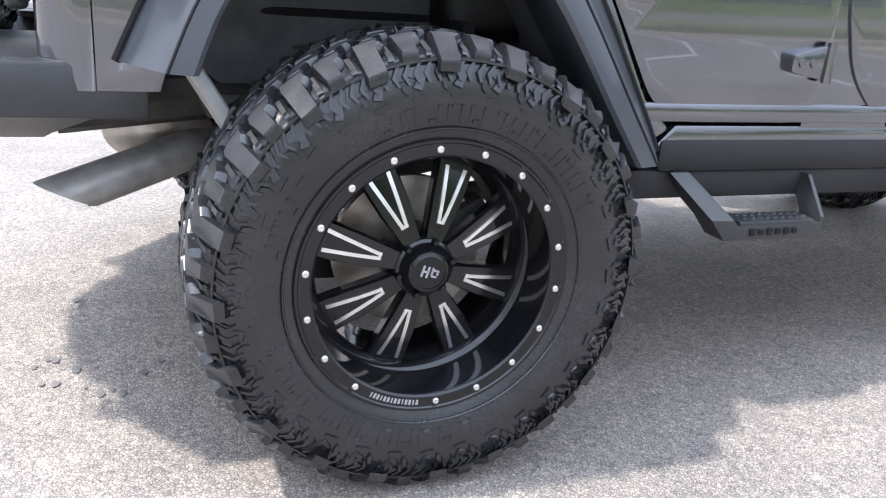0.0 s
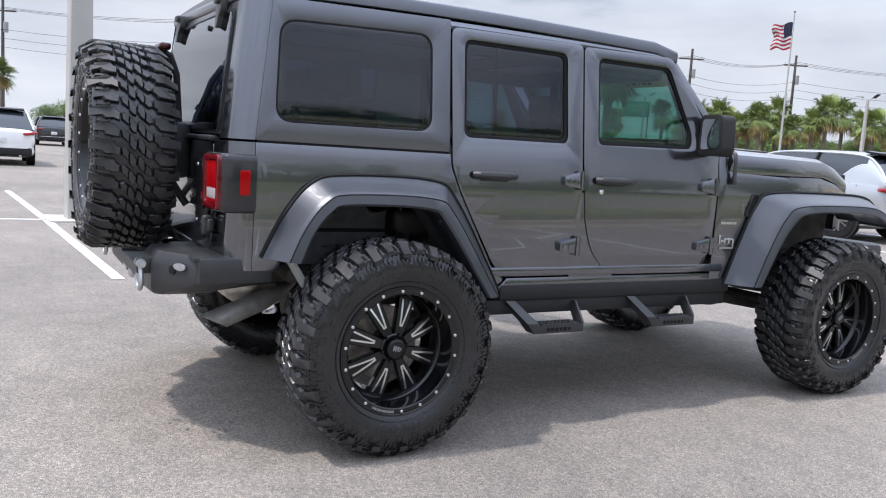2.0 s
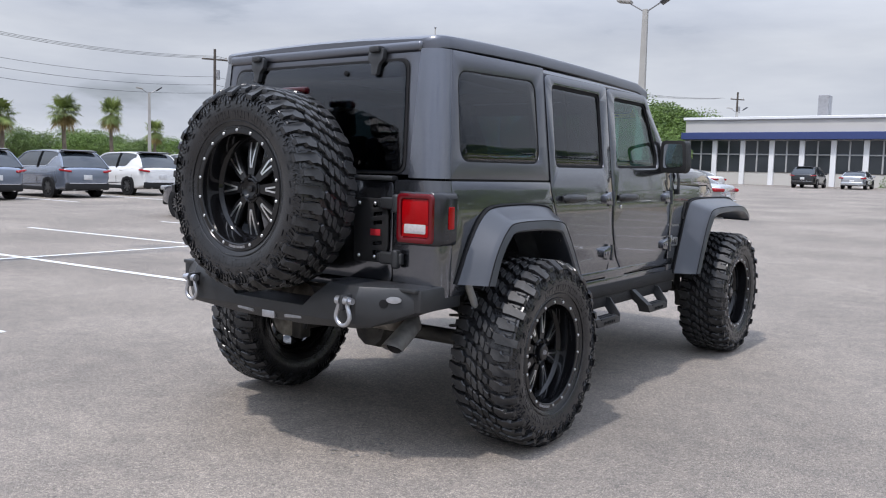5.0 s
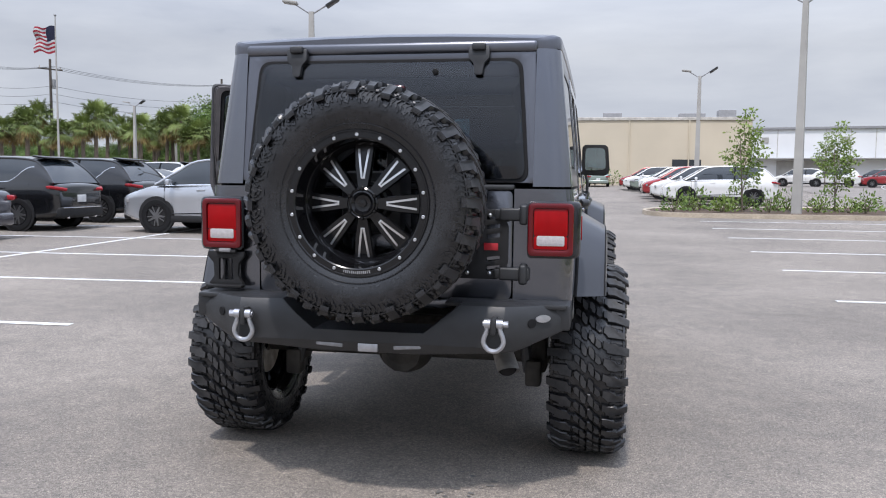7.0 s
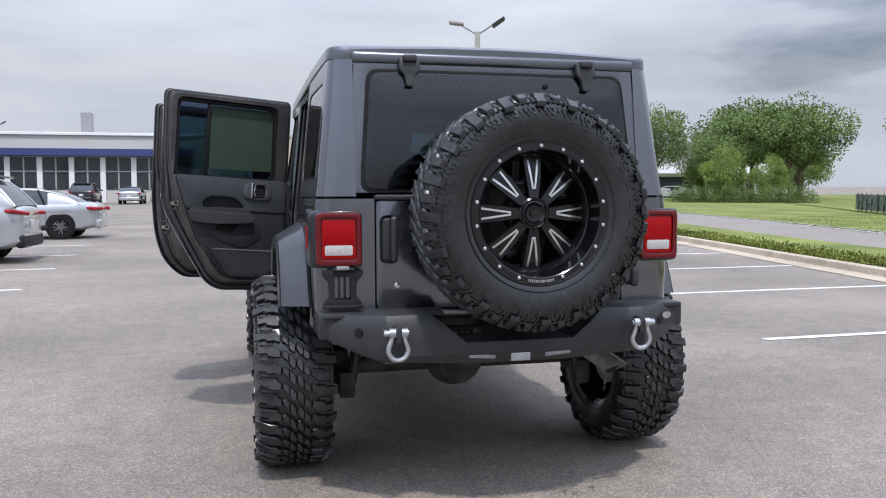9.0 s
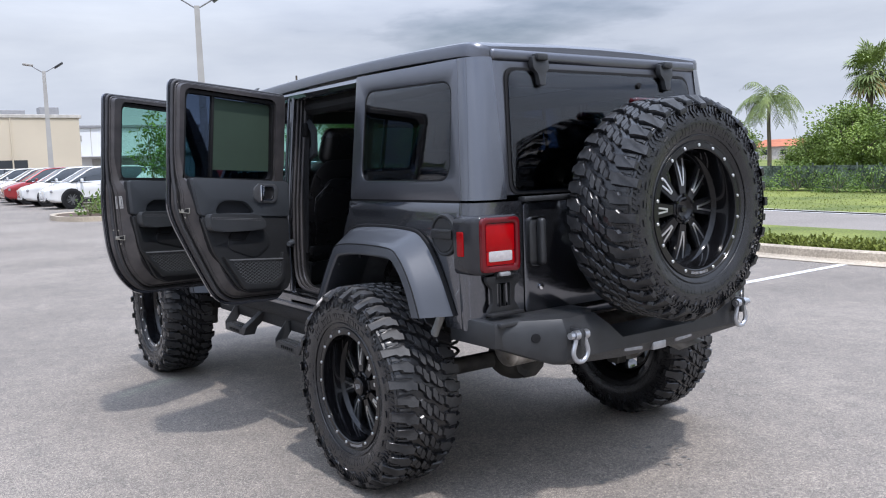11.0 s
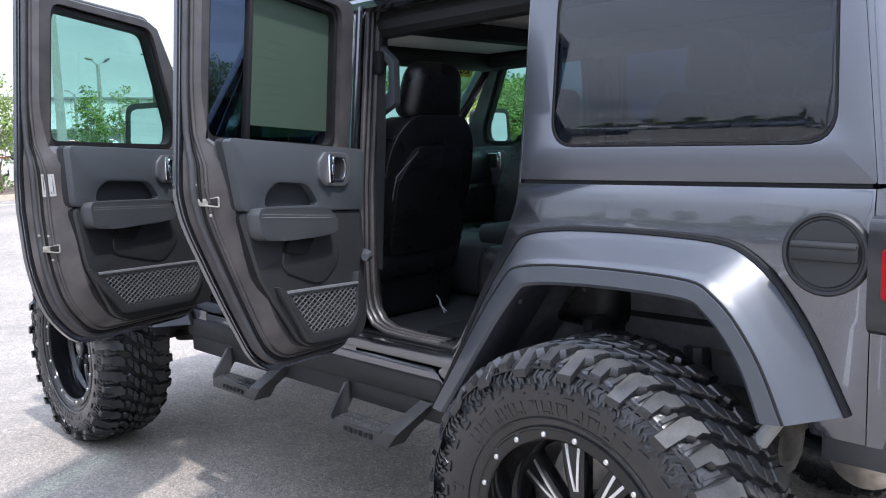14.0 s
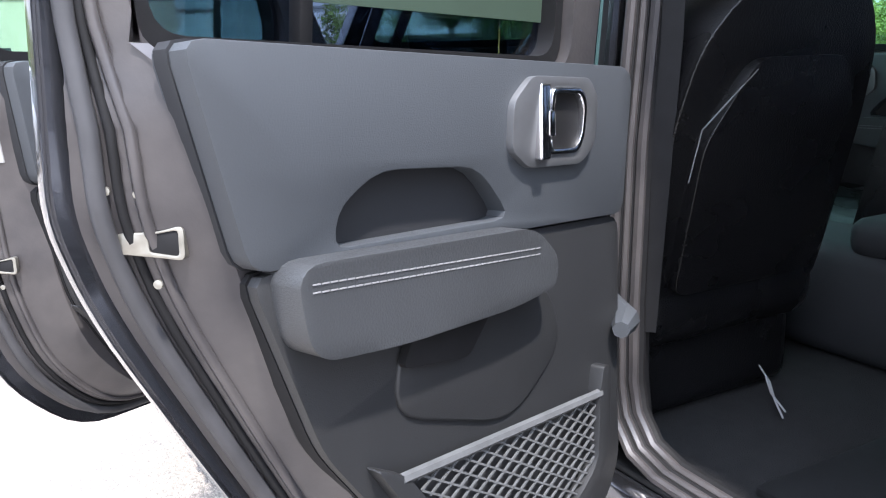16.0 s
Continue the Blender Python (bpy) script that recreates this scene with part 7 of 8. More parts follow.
# fence beyond the grass
e = tagged(new("fence"), "dark green screened wire fence along the grass", "fence")
fp = smooth_path([(26.2, -30, 0), (26.2, -6, 0), (26.3, 4, 0), (26.8, 14, 0), (29, 26, 0), (33, 36, 0)], 6)
for i, (a, b) in enumerate(zip(fp, fp[1:])):
    bm = bmesh.new()
    vs = [bm.verts.new((p.x, p.y, gz(p.x, p.y) + z)) for p, z in ((a, 0.15), (b, 0.15), (b, 1.0), (a, 1.0))]
    g = bmesh.ops.extrude_face_region(bm, geom=[bm.faces.new(vs)])
    bmesh.ops.translate(bm, verts=[q for q in g["geom"] if isinstance(q, bmesh.types.BMVert)], vec=(0.03, 0, 0))
    part("fence_panel", bm, FENCEM, e)
    for t in (0.0, 0.5):
        p = a.lerp(b, t)
        bm = bmesh.new()
        tube(bm, [(p.x - 0.05, p.y, gz(p.x, p.y)), (p.x - 0.05, p.y, gz(p.x, p.y) + 1.1)], 0.03, 6)
        part("fence_post", bm, FENCEM, e)


# ---- trees ----
def leaf(bm, p, d, w, l):
    """One small folded leaf at p along d."""
    sidev = d.orthogonal().normalized()
    sidev.rotate(Matrix.Rotation(random.uniform(0, 6.28), 3, d))
    up = d.cross(sidev) * 0.15 * l
    a, b, c, e = p, p + d * l * 0.5 + sidev * w + up, p + d * l, p + d * l * 0.5 - sidev * w + up
    bm.faces.new([bm.verts.new(q) for q in (a, b, c, e)])


def rand_dir():
    z = random.uniform(-1, 1)
    a = random.uniform(0, 2 * math.pi)
    r = math.sqrt(1 - z * z)
    return Vector((r * math.cos(a), r * math.sin(a), z))


def make_tree(name, h, crown_r, clumps, per, m, label, size=0.22, trunk=0.16, base=0.35, squash=0.8, group="trees"):
    e = tagged(new(name), label, "tree", group)
    bm = bmesh.new()
    top = Vector((random.uniform(-0.2, 0.2), random.uniform(-0.2, 0.2), h * 0.75))
    tube(bm, [(0, 0, 0), (top.x * 0.3, top.y * 0.3, h * 0.3), tuple(top)], [trunk, trunk * 0.75, trunk * 0.25], 8)
    cents = []
    for k in range(clumps):
        d = rand_dir()
        rr = crown_r * random.uniform(0.35, 1.0)
        c = Vector((d.x * rr, d.y * rr, h * base + (h * (1 - base)) * (0.5 + 0.5 * d.z * squash * random.uniform(0.6, 1.0))))
        cents.append((c, crown_r * random.uniform(0.22, 0.42)))
        if k % 2 == 0:
            st = Vector((0, 0, random.uniform(h * base * 0.7, h * 0.6)))
            mid = st.lerp(c, 0.5) + Vector((0, 0, 0.1 * h * random.random()))
            tube(bm, [tuple(st), tuple(mid), tuple(c)], [trunk * 0.4, trunk * 0.22, trunk * 0.06], 5)
    part("trunk", bm, BARK, e)
    bm = bmesh.new()
    for c, r in cents:
        for _ in range(per):
            d = rand_dir()
            p = c + Vector((d.x, d.y, d.z * 0.75)) * r * random.random() ** 0.4
            leaf(bm, p, (d + Vector((0, 0, -0.3))).normalized(), size * 0.35, size * random.uniform(0.7, 1.3))
    part("crown", bm, m, e, "", 0)
    return e


def make_fan_palm(h, fronds, dry, label):
    """A trunk with a round head of stalked fans, each split into narrow blades."""
    e = tagged(new("palm_tree"), label, "palm tree", "palms")
    bm = bmesh.new()
    tube(bm, [(0.1 * math.sin(k * 0.8) * k / 9, 0, h * k / 9) for k in range(10)], [0.17 * (1.2 - 0.03 * k + (0.06 if k % 2 else 0)) for k in range(10)], 10)
    part("trunk", bm, BARK, e)
    top = Vector((0.1 * math.sin(7.2), 0, h))
    for kind, cnt, m in (("frond", fronds, PALMLEAF), ("dry_frond", int(fronds * dry), LEAFDRY)):
        bm = bmesh.new()
        for k in range(cnt):
            az = k * 2.4 + random.uniform(-0.3, 0.3)
            el = random.uniform(-0.75, 1.4) if kind == "frond" else random.uniform(-1.2, -0.6)
            d = Vector((math.cos(az) * math.cos(el), math.sin(az) * math.cos(el), math.sin(el)))
            L = random.uniform(0.55, 1.0)
            q = top + d * L
            tube(bm, [tuple(top), tuple(q)], [0.025, 0.014], 4, False)
            side = d.cross(Vector((0, 0, 1))).normalized()
            nrm = side.cross(d).normalized()
            for j in range(15):
                a = (j - 7) / 7 * 2.1
                t = (d * math.cos(a) + side * math.sin(a) + nrm * random.uniform(-0.12, 0.12)).normalized()
                l = random.uniform(0.75, 1.05) * (1.0 - 0.1 * abs(a))
                w = t.cross(nrm).normalized() * 0.055
                mid, tip = q + t * l * 0.55, q + t * l + Vector((0, 0, -0.22 * random.uniform(0.5, 1.4)))
                bm.faces.new([bm.verts.new(z) for z in (q, mid + w, tip, mid - w)])
        part(kind, bm, m, e, "", 0)
    return e


def make_palm(h, fronds, flen, m, label, droop=1.0, dry=0.25, group="palms", trunk=0.17):
    e = tagged(new("palm_tree"), label, "palm tree", group)
    bm = bmesh.new()
    n = 9
    tube(bm, [(0.12 * math.sin(k * 0.7) * k / n, 0, h * k / n) for k in range(n + 1)], [trunk * (1.25 - 0.4 * k / n + (0.05 if k % 2 else 0)) for k in range(n + 1)], 10)
    part("trunk", bm, BARK, e)
    top = Vector((0.12 * math.sin(n * 0.7), 0, h))
    for kind, cnt, mm in (("frond", fronds, m), ("dry_frond", int(fronds * dry), LEAFDRY)):
        if not cnt:
            continue
        bm = bmesh.new()
        for k in range(cnt):
            az = random.uniform(0, 2 * math.pi)
            el = random.uniform(-0.2, 1.25) if kind == "frond" else random.uniform(-0.9, -0.2)
            d0 = Vector((math.cos(az) * math.cos(el), math.sin(az) * math.cos(el), math.sin(el)))
            L = flen * random.uniform(0.8, 1.15)
            pts = []
            p, d = top.copy(), d0.copy()
            for s_ in range(8):
                pts.append(p.copy())
                p = p + d * L / 7
                d = (d + Vector((0, 0, -0.16 * droop))).normalized()
            tube(bm, [tuple(q) for q in pts], [0.025 - 0.0025 * i for i in range(8)], 4, False)
            for i in range(2, 8):
                for rep in (0.0, 0.33, 0.66):
                    q = pts[i - 1].lerp(pts[i], rep)
                    dd = (pts[i] - pts[i - 1]).normalized()
                    sidev = dd.cross(Vector((0, 0, 1))).normalized()
                    for s_ in (1, -1):
                        t = (sidev * s_ * 0.9 + dd * 0.6 + Vector((0, 0, -0.35 * droop + random.uniform(-0.2, 0.2)))).normalized()
                        l = flen * 0.32 * (1.1 - abs(i - 4.5) * 0.12)
                        w = 0.03
                        u = t.cross(dd).normalized() * w
                        bm.faces.new([bm.verts.new(z) for z in (q - dd * w, q + t * l * 0.6 - dd * w * 0.8, q + t * l, q + t * l * 0.6 + dd * w * 0.8, q + dd * w)])
        part(kind, bm, mm, e, "", 0)
    return e


random.seed(5)
oak = put(make_tree("oak_tree", 9.0, 4.6, 64, 300, LEAFDARK, "broad dark-green oak at the edge of the lot", 0.21, 0.3, 0.2), -33, 70)
oak2 = put(make_tree("oak_tree", 8.0, 4.2, 58, 300, LEAF, "broad mid-green oak at the edge of the lot", 0.21, 0.28, 0.15), -38, 76)
oak.scale = oak2.scale = (0.95, 0.95, 0.60)
k = 0
for x, y, s in ((-43, 76, 0.62), (-47, 80, 0.65), (-35, 84, 0.72), (-41, 90, 0.75), (-50, 86, 0.7), (-38, 96, 0.8), (-52, 74, 0.55), (-56, 80, 0.6), (-62, 66, 0.5), (-68, 60, 0.5), (-74, 48, 0.48), (-78, 36, 0.45), (-80, 26, 0.42), (-82, 16, 0.45), (-84, 6, 0.5), (-86, -4, 0.5), (-80, -14, 0.5), (-70, 40, 0.4), (-66, 52, 0.42), (-27.5, 68, 0.85), (-31.5, 66, 0.8), (-96.7, 16.1, 0.60), (-88.2, 17.2, 0.63), (-90.0, 20.6, 0.58), (-82.1, 20.3, 0.56), (-80.9, 22.9, 0.63), (-81.5, 25.2, 0.51), (-85.2, 30.3, 0.64), (-75.3, 28.8, 0.55), (-74.7, 31.1, 0.65), (-73.5, 33.2, 0.63), (-80.5, 39.2, 0.57), (-71.9, 38.5, 0.58), (-67.2, 38.3, 0.64), (-73.1, 45.2, 0.53), (-71.6, 49.0, 0.62), (-66.6, 70.4, 0.58), (-60.8, 67.6, 0.66), (-56.9, 66.7, 0.60), (-62.5, 76.5, 0.53), (-57.3, 73.3, 0.62), (-51.3, 68.1, 0.58), (-54.1, 75.7, 0.59), (-51.9, 76.4, 0.55), (-46.4, 71.5, 0.54), (-46.0, 74.8, 0.67), (-44.2, 76.2, 0.64), (-40.6, 74.3, 0.64), (-37.1, 71.5, 0.57),
                (-46.0, 84.0, 1.05), (-43.2, 86.5, 1.25), (-40.0, 85.0, 1.32), (-37.6, 88.0, 1.38), (-35.2, 84.5, 1.30), (-33.0, 87.0, 1.12), (-30.6, 85.0, 0.92), (-41.5, 93.0, 1.40), (-36.0, 95.0, 1.45), (-32.0, 94.0, 1.1), (-49.0, 88.0, 0.95), (-29.0, 90.0, 0.75)):
    src = (oak, oak2)[k % 2]
    c = copy_thing(src, Matrix.Translation((x, y, gz(x, y) - 0.3)) @ Matrix.Rotation(k * 1.7, 4, "Z"))
    c.scale = (s * 1.1, s * 1.1, s * 0.84)
    k += 1
palm = put(make_fan_palm(4.9, 44, 0.3, "cabbage palm with a round green crown and dry skirt"), -25.0, 23.0)
pal2 = put(make_fan_palm(5.2, 46, 0.2, "cabbage palm with a round green crown"), -56, 20)
k = 0
for x, y, s in ((-60, 13, 0.95), (-57, 17, 1.0), (-58, 26, 0.95), (-55, 29, 0.9), (-57, 34, 0.95), (-62, 6, 0.9), (-66, 0, 1.0), (-56, 50, 0.95), (-54, 54, 1.05), (-51, 58, 1.0), (-49, 62, 1.1), (-47, 66, 1.0), (-45, 70, 1.05), (-42, 72, 0.95), (-40, 68, 0.9), (-58, 46, 0.9), (-60, 40, 0.85), (-38, 64, 0.85), (-34, 66, 0.9), (-70, -6, 0.95), (-53, 47, 0.85), (-47.2, 56.5, 0.94), (-47.4, 58.1, 0.95), (-44.1, 55.4, 1.00), (-48.7, 63.2, 1.08), (-46.7, 62.0, 0.96), (-44.3, 60.1, 0.98), (-40.3, 57.2, 0.94), (-39.5, 57.7, 1.11), (-42.2, 63.5, 1.08), (-40.0, 63.6, 0.96), (-36.5, 59.3, 1.05), (-36.5, 63.6, 1.09), (-36.7, 65.1, 0.94), (-34.6, 62.7, 1.05), (-33.4, 61.9, 0.96), (-32.5, 61.7, 0.94), (-54.0, 62.4, 1.09), (-52.6, 58.7, 0.98), (-57.1, 61.6, 1.03), (-58.6, 61.0, 1.09)):
    c = copy_thing((palm, pal2)[k % 3 == 0], Matrix.Translation((x, y, gz(x, y))) @ Matrix.Rotation(k * 2.1, 4, "Z"))
    c.scale = (s * (0.78 + 0.04 * (k % 4)), s * (0.78 + 0.04 * (k % 4)), s * (0.84 + 0.05 * (k % 5)))
    k += 1
# a close pair and a single stout palm at the far edge of the lot
for k, (x, y) in enumerate(((-57.5, 14.9), (-56.0, 16.7), (-58.6, 22.9))):
    c = copy_thing((palm, pal2)[k % 2], Matrix.Translation((x, y, gz(x, y))) @ Matrix.Rotation(k * 1.4, 4, "Z"))
    c.scale = (1.05, 1.05, 0.74)
# palms and trees across the road
queen = put(make_palm(5.2, 30, 2.6, PALMLEAF, "queen palm with long arching fronds", 2.1, 0.0, "palms", 0.13), 34.0, 20.5)
queen.scale = (0.68, 0.68, 0.76)
c = copy_thing(queen, Matrix.Translation((38, 15.0, 0.1)) @ Matrix.Rotation(1.0, 4, "Z"))
c.scale = (0.7, 0.7, 0.8)
c = copy_thing(queen, Matrix.Translation((33.0, 10.6, 0.1)) @ Matrix.Rotation(2.0, 4, "Z"))
c.scale = (0.75, 0.75, 0.86)
lime = put(make_tree("leafy_tree", 5.0, 2.6, 50, 230, LEAFLIGHT, "fresh green leafy tree behind the fence", 0.16, 0.14, 0.10), 31.5, 15.0)
lime.scale = (0.75, 0.75, 0.72)
c = copy_thing(pal2, Matrix.Translation((33.2, 15.2, gz(33.2, 15.2))) @ Matrix.Rotation(0.7, 4, "Z"))
c.scale = (0.72, 0.72, 0.94)
for k, (x, y, s) in enumerate(((34, 12.5, 0.5), (30, 7.0, 0.55), (35, 17, 0.7), (38, 26, 0.72), (36, 31, 1.0), (33, 25, 0.8), (42, 12, 0.7), (30.5, 2.0, 0.85), (34, -4, 1.0), (44, 36, 1.1), (31.6, 16.9, 0.46), (34.4, 15.8, 0.72), (36, 14, 0.75))):
    c = copy_thing(lime, Matrix.Translation((x, y, gz(x, y))) @ Matrix.Rotation(k * 1.3, 4, "Z"))
    c.scale = (s, s, s)
put(make_tree("slim_tree", 5.6, 1.1, 26, 40, LEAFLIGHT, "slender young tree with airy foliage", 0.26, 0.09, 0.25, 1.1), 31, 11.8)
shade = put(make_tree("shade_tree", 8.6, 3.8, 34, 300, LEAFDARK, "tall open shade tree across the road", 0.20, 0.22, 0.3), 39.5, 71.5)
shade.scale = (0.95, 0.95, 1.12)
for k, (x, y, s) in enumerate(((46.5, 74, 0.85), (48.5, 70, 1.15), (51.5, 73, 1.25), (40, 60, 0.72), (54, 70, 1.25), (58, 74, 1.2), (46, 62, 0.62), (62, 60, 1.1), (56, 50, 0.9), (66, 84, 1.1), (43, 68, 0.8))):
    c = copy_thing(shade if k % 3 else lime, Matrix.Translation((x, y, gz(x, y))) @ Matrix.Rotation(k * 1.9, 4, "Z"))
    c.scale = (s * 1.05, s * 1.05, s * (1.0 if k % 3 else 1.4))
# island shrubs and young trees
young = put(make_tree("young_tree", 3.4, 0.75, 24, 46, LEAFLIGHT, "sparse young tree in the island bed", 0.11, 0.035, 0.22, 1.1), 5.7, 25.2, 0, 0.12)
for k, (x, y, s) in enumerate(((9.0, 26.6, 0.9), (24, 62, 1.6), (31, 72, 1.8), (17, 60, 1.2), (38, 80, 1.6))):
    c = copy_thing(young, Matrix.Translation((x, y, gz(x, y) + 0.1)) @ Matrix.Rotation(k * 2.2, 4, "Z"))
    c.scale = (s, s, s)


def shrub(h, r, n, m, label):
    e = tagged(new("shrub"), label, "shrub", "island shrubs")
    bm = bmesh.new()
    for k in range(7):
        a = k * 0.9
        tube(bm, [(0, 0, 0), (r * 0.5 * math.cos(a), r * 0.5 * math.sin(a), h * 0.7)], [0.015, 0.005], 4)
    part("stem_clump", bm, BARK, e)
    bm = bmesh.new()
    for _ in range(n):
        d = rand_dir()
        p = Vector((d.x * r, d.y * r, abs(d.z) * h)) * random.random() ** 0.35 + Vector((0, 0, 0.05))
        leaf(bm, p, (d + Vector((0, 0, 0.5))).normalized(), 0.035, random.uniform(0.08, 0.15))
    part("leaves", bm, m, e, "", 0)
    return e


sh = put(shrub(0.75, 0.5, 120, LEAF, "low leafy island shrub"), 4.2, 25.9, 0, 0.1)
sh2 = put(shrub(0.5, 0.45, 110, LEAFLIGHT, "low yellow-green island shrub"), 5.1, 24.8, 0, 0.1)
for k in range(14):
    x = 3.4 + 0.52 * k
    y = 24.5 + (k * 37 % 11) * 0.22 + 0.22 * max(0, x - 5) * (k % 3) / 2
    copy_thing((sh, sh2)[k % 2], Matrix.Translation((x, y, gz(x, y) + 0.1)) @ Matrix.Rotation(k * 1.1, 4, "Z"))
for k, (x, y, s) in enumerate(((-1.2, 72.5, 2.6), (0.6, 73, 2.2), (2.2, 73.2, 1.8), (-8, 73, 1.2), (-5.5, 73, 1.3))):
    c = copy_thing(sh, Matrix.Translation((x, y, gz(x, y))))
    c.scale = (s, s, s)
# dark hedge beyond the far grass
hedge = put(shrub(1.5, 1.25, 1500, LEAFDARK, "dense dark-green hedge bush across the road"), 36.5, 61.0)
for k in range(1, 9):
    x, y = 36.5 + 0.95 * k, 61.0 - 0.75 * k
    c = copy_thing(hedge, Matrix.Translation((x, y, gz(x, y))) @ Matrix.Rotation(k * 1.3, 4, "Z"))
    c.scale = (1.0, 1.0, 0.9 + 0.06 * (k % 4))
# bushes growing against and through the fence
bush = put(shrub(1.25, 1.0, 620, LEAF, "unkempt green bush growing against the wire fence"), 25.9, 12.6)
bush.scale = (0.55, 0.9, 0.75)
for k, (y, sz) in enumerate(((15.9, 0.55), (14.6, 0.95), (13.7, 0.7), (11.4, 0.9), (10.4, 0.6), (9.1, 0.8), (7.4, 0.7), (6.0, 1.0), (4.1, 0.6), (2.0, 0.9), (-1.0, 0.8))):
    x = 26.0 + 0.25 * (k % 3) + max(0.0, y - 8) * 0.06
    c = copy_thing(bush, Matrix.Translation((x, y, gz(x, y))) @ Matrix.Rotation(k * 1.1, 4, "Z"))
    c.scale = (sz * 0.8, sz, sz * (0.9 + 0.1 * (k % 3)))
# ground cover along the kerb
bm = bmesh.new()
kp = smooth_path([(*p, 0) for p in KERB], 10)
for i in range(len(kp) - 1):
    a, b = kp[i], kp[i + 1]
    if b.y < -4 or a.y > 24:
        continue
    for _ in range(int(520 * (b - a).length)):
        t = random.random()
        p = a.lerp(b, t) + Vector((0.22 + abs(random.gauss(0, 0.33)), 0, 0))
        p.z = gz(p.x, p.y) + 0.11 + random.random() ** 2 * 0.12
        leaf(bm, p, (rand_dir() + Vector((0, 0, 1.0))).normalized(), 0.022, random.uniform(0.05, 0.11))
tagged(part("ground_cover", bm, GRASSM, None, "low leafy ground cover along the kerb", 0), category="plants", kind="stuff")
bm = bmesh.new()
for _ in range(9000):
    y = random.uniform(-6, 30)
    x = random.uniform(16.9, 25.9) + max(0, y - 15) * 0.28
    p = Vector((x, y, gz(x, y) + 0.03))
    leaf(bm, p, (rand_dir() * 0.5 + Vector((0, 0, 1.0))).normalized(), 0.014, random.uniform(0.03, 0.06))
tagged(part("grass", bm, GRASSM, None, "tufts of mown grass beyond the road", 0), category="grass", kind="stuff")


# ---- parked cars ----
def car_paint(name, c, metal=0.5, rough=0.25):
    return mat(name, c, rough, metal, 0.04, 2.0, coat=1.0)


CARGLASS = mat("dark_car_glass", (0.02, 0.026, 0.032), 0.04, 0.0, 0.2, 1.0, spec=1.0)
CARLAMP = mat("dark_red_car_lamp", (0.30, 0.006, 0.012), 0.12)
CARRIM = mat("machined_dark_alloy", (0.22, 0.22, 0.225), 0.28, 0.85, 0.1, 20.0)
PLATE = mat("pale_plate", (0.6, 0.6, 0.6), 0.5)


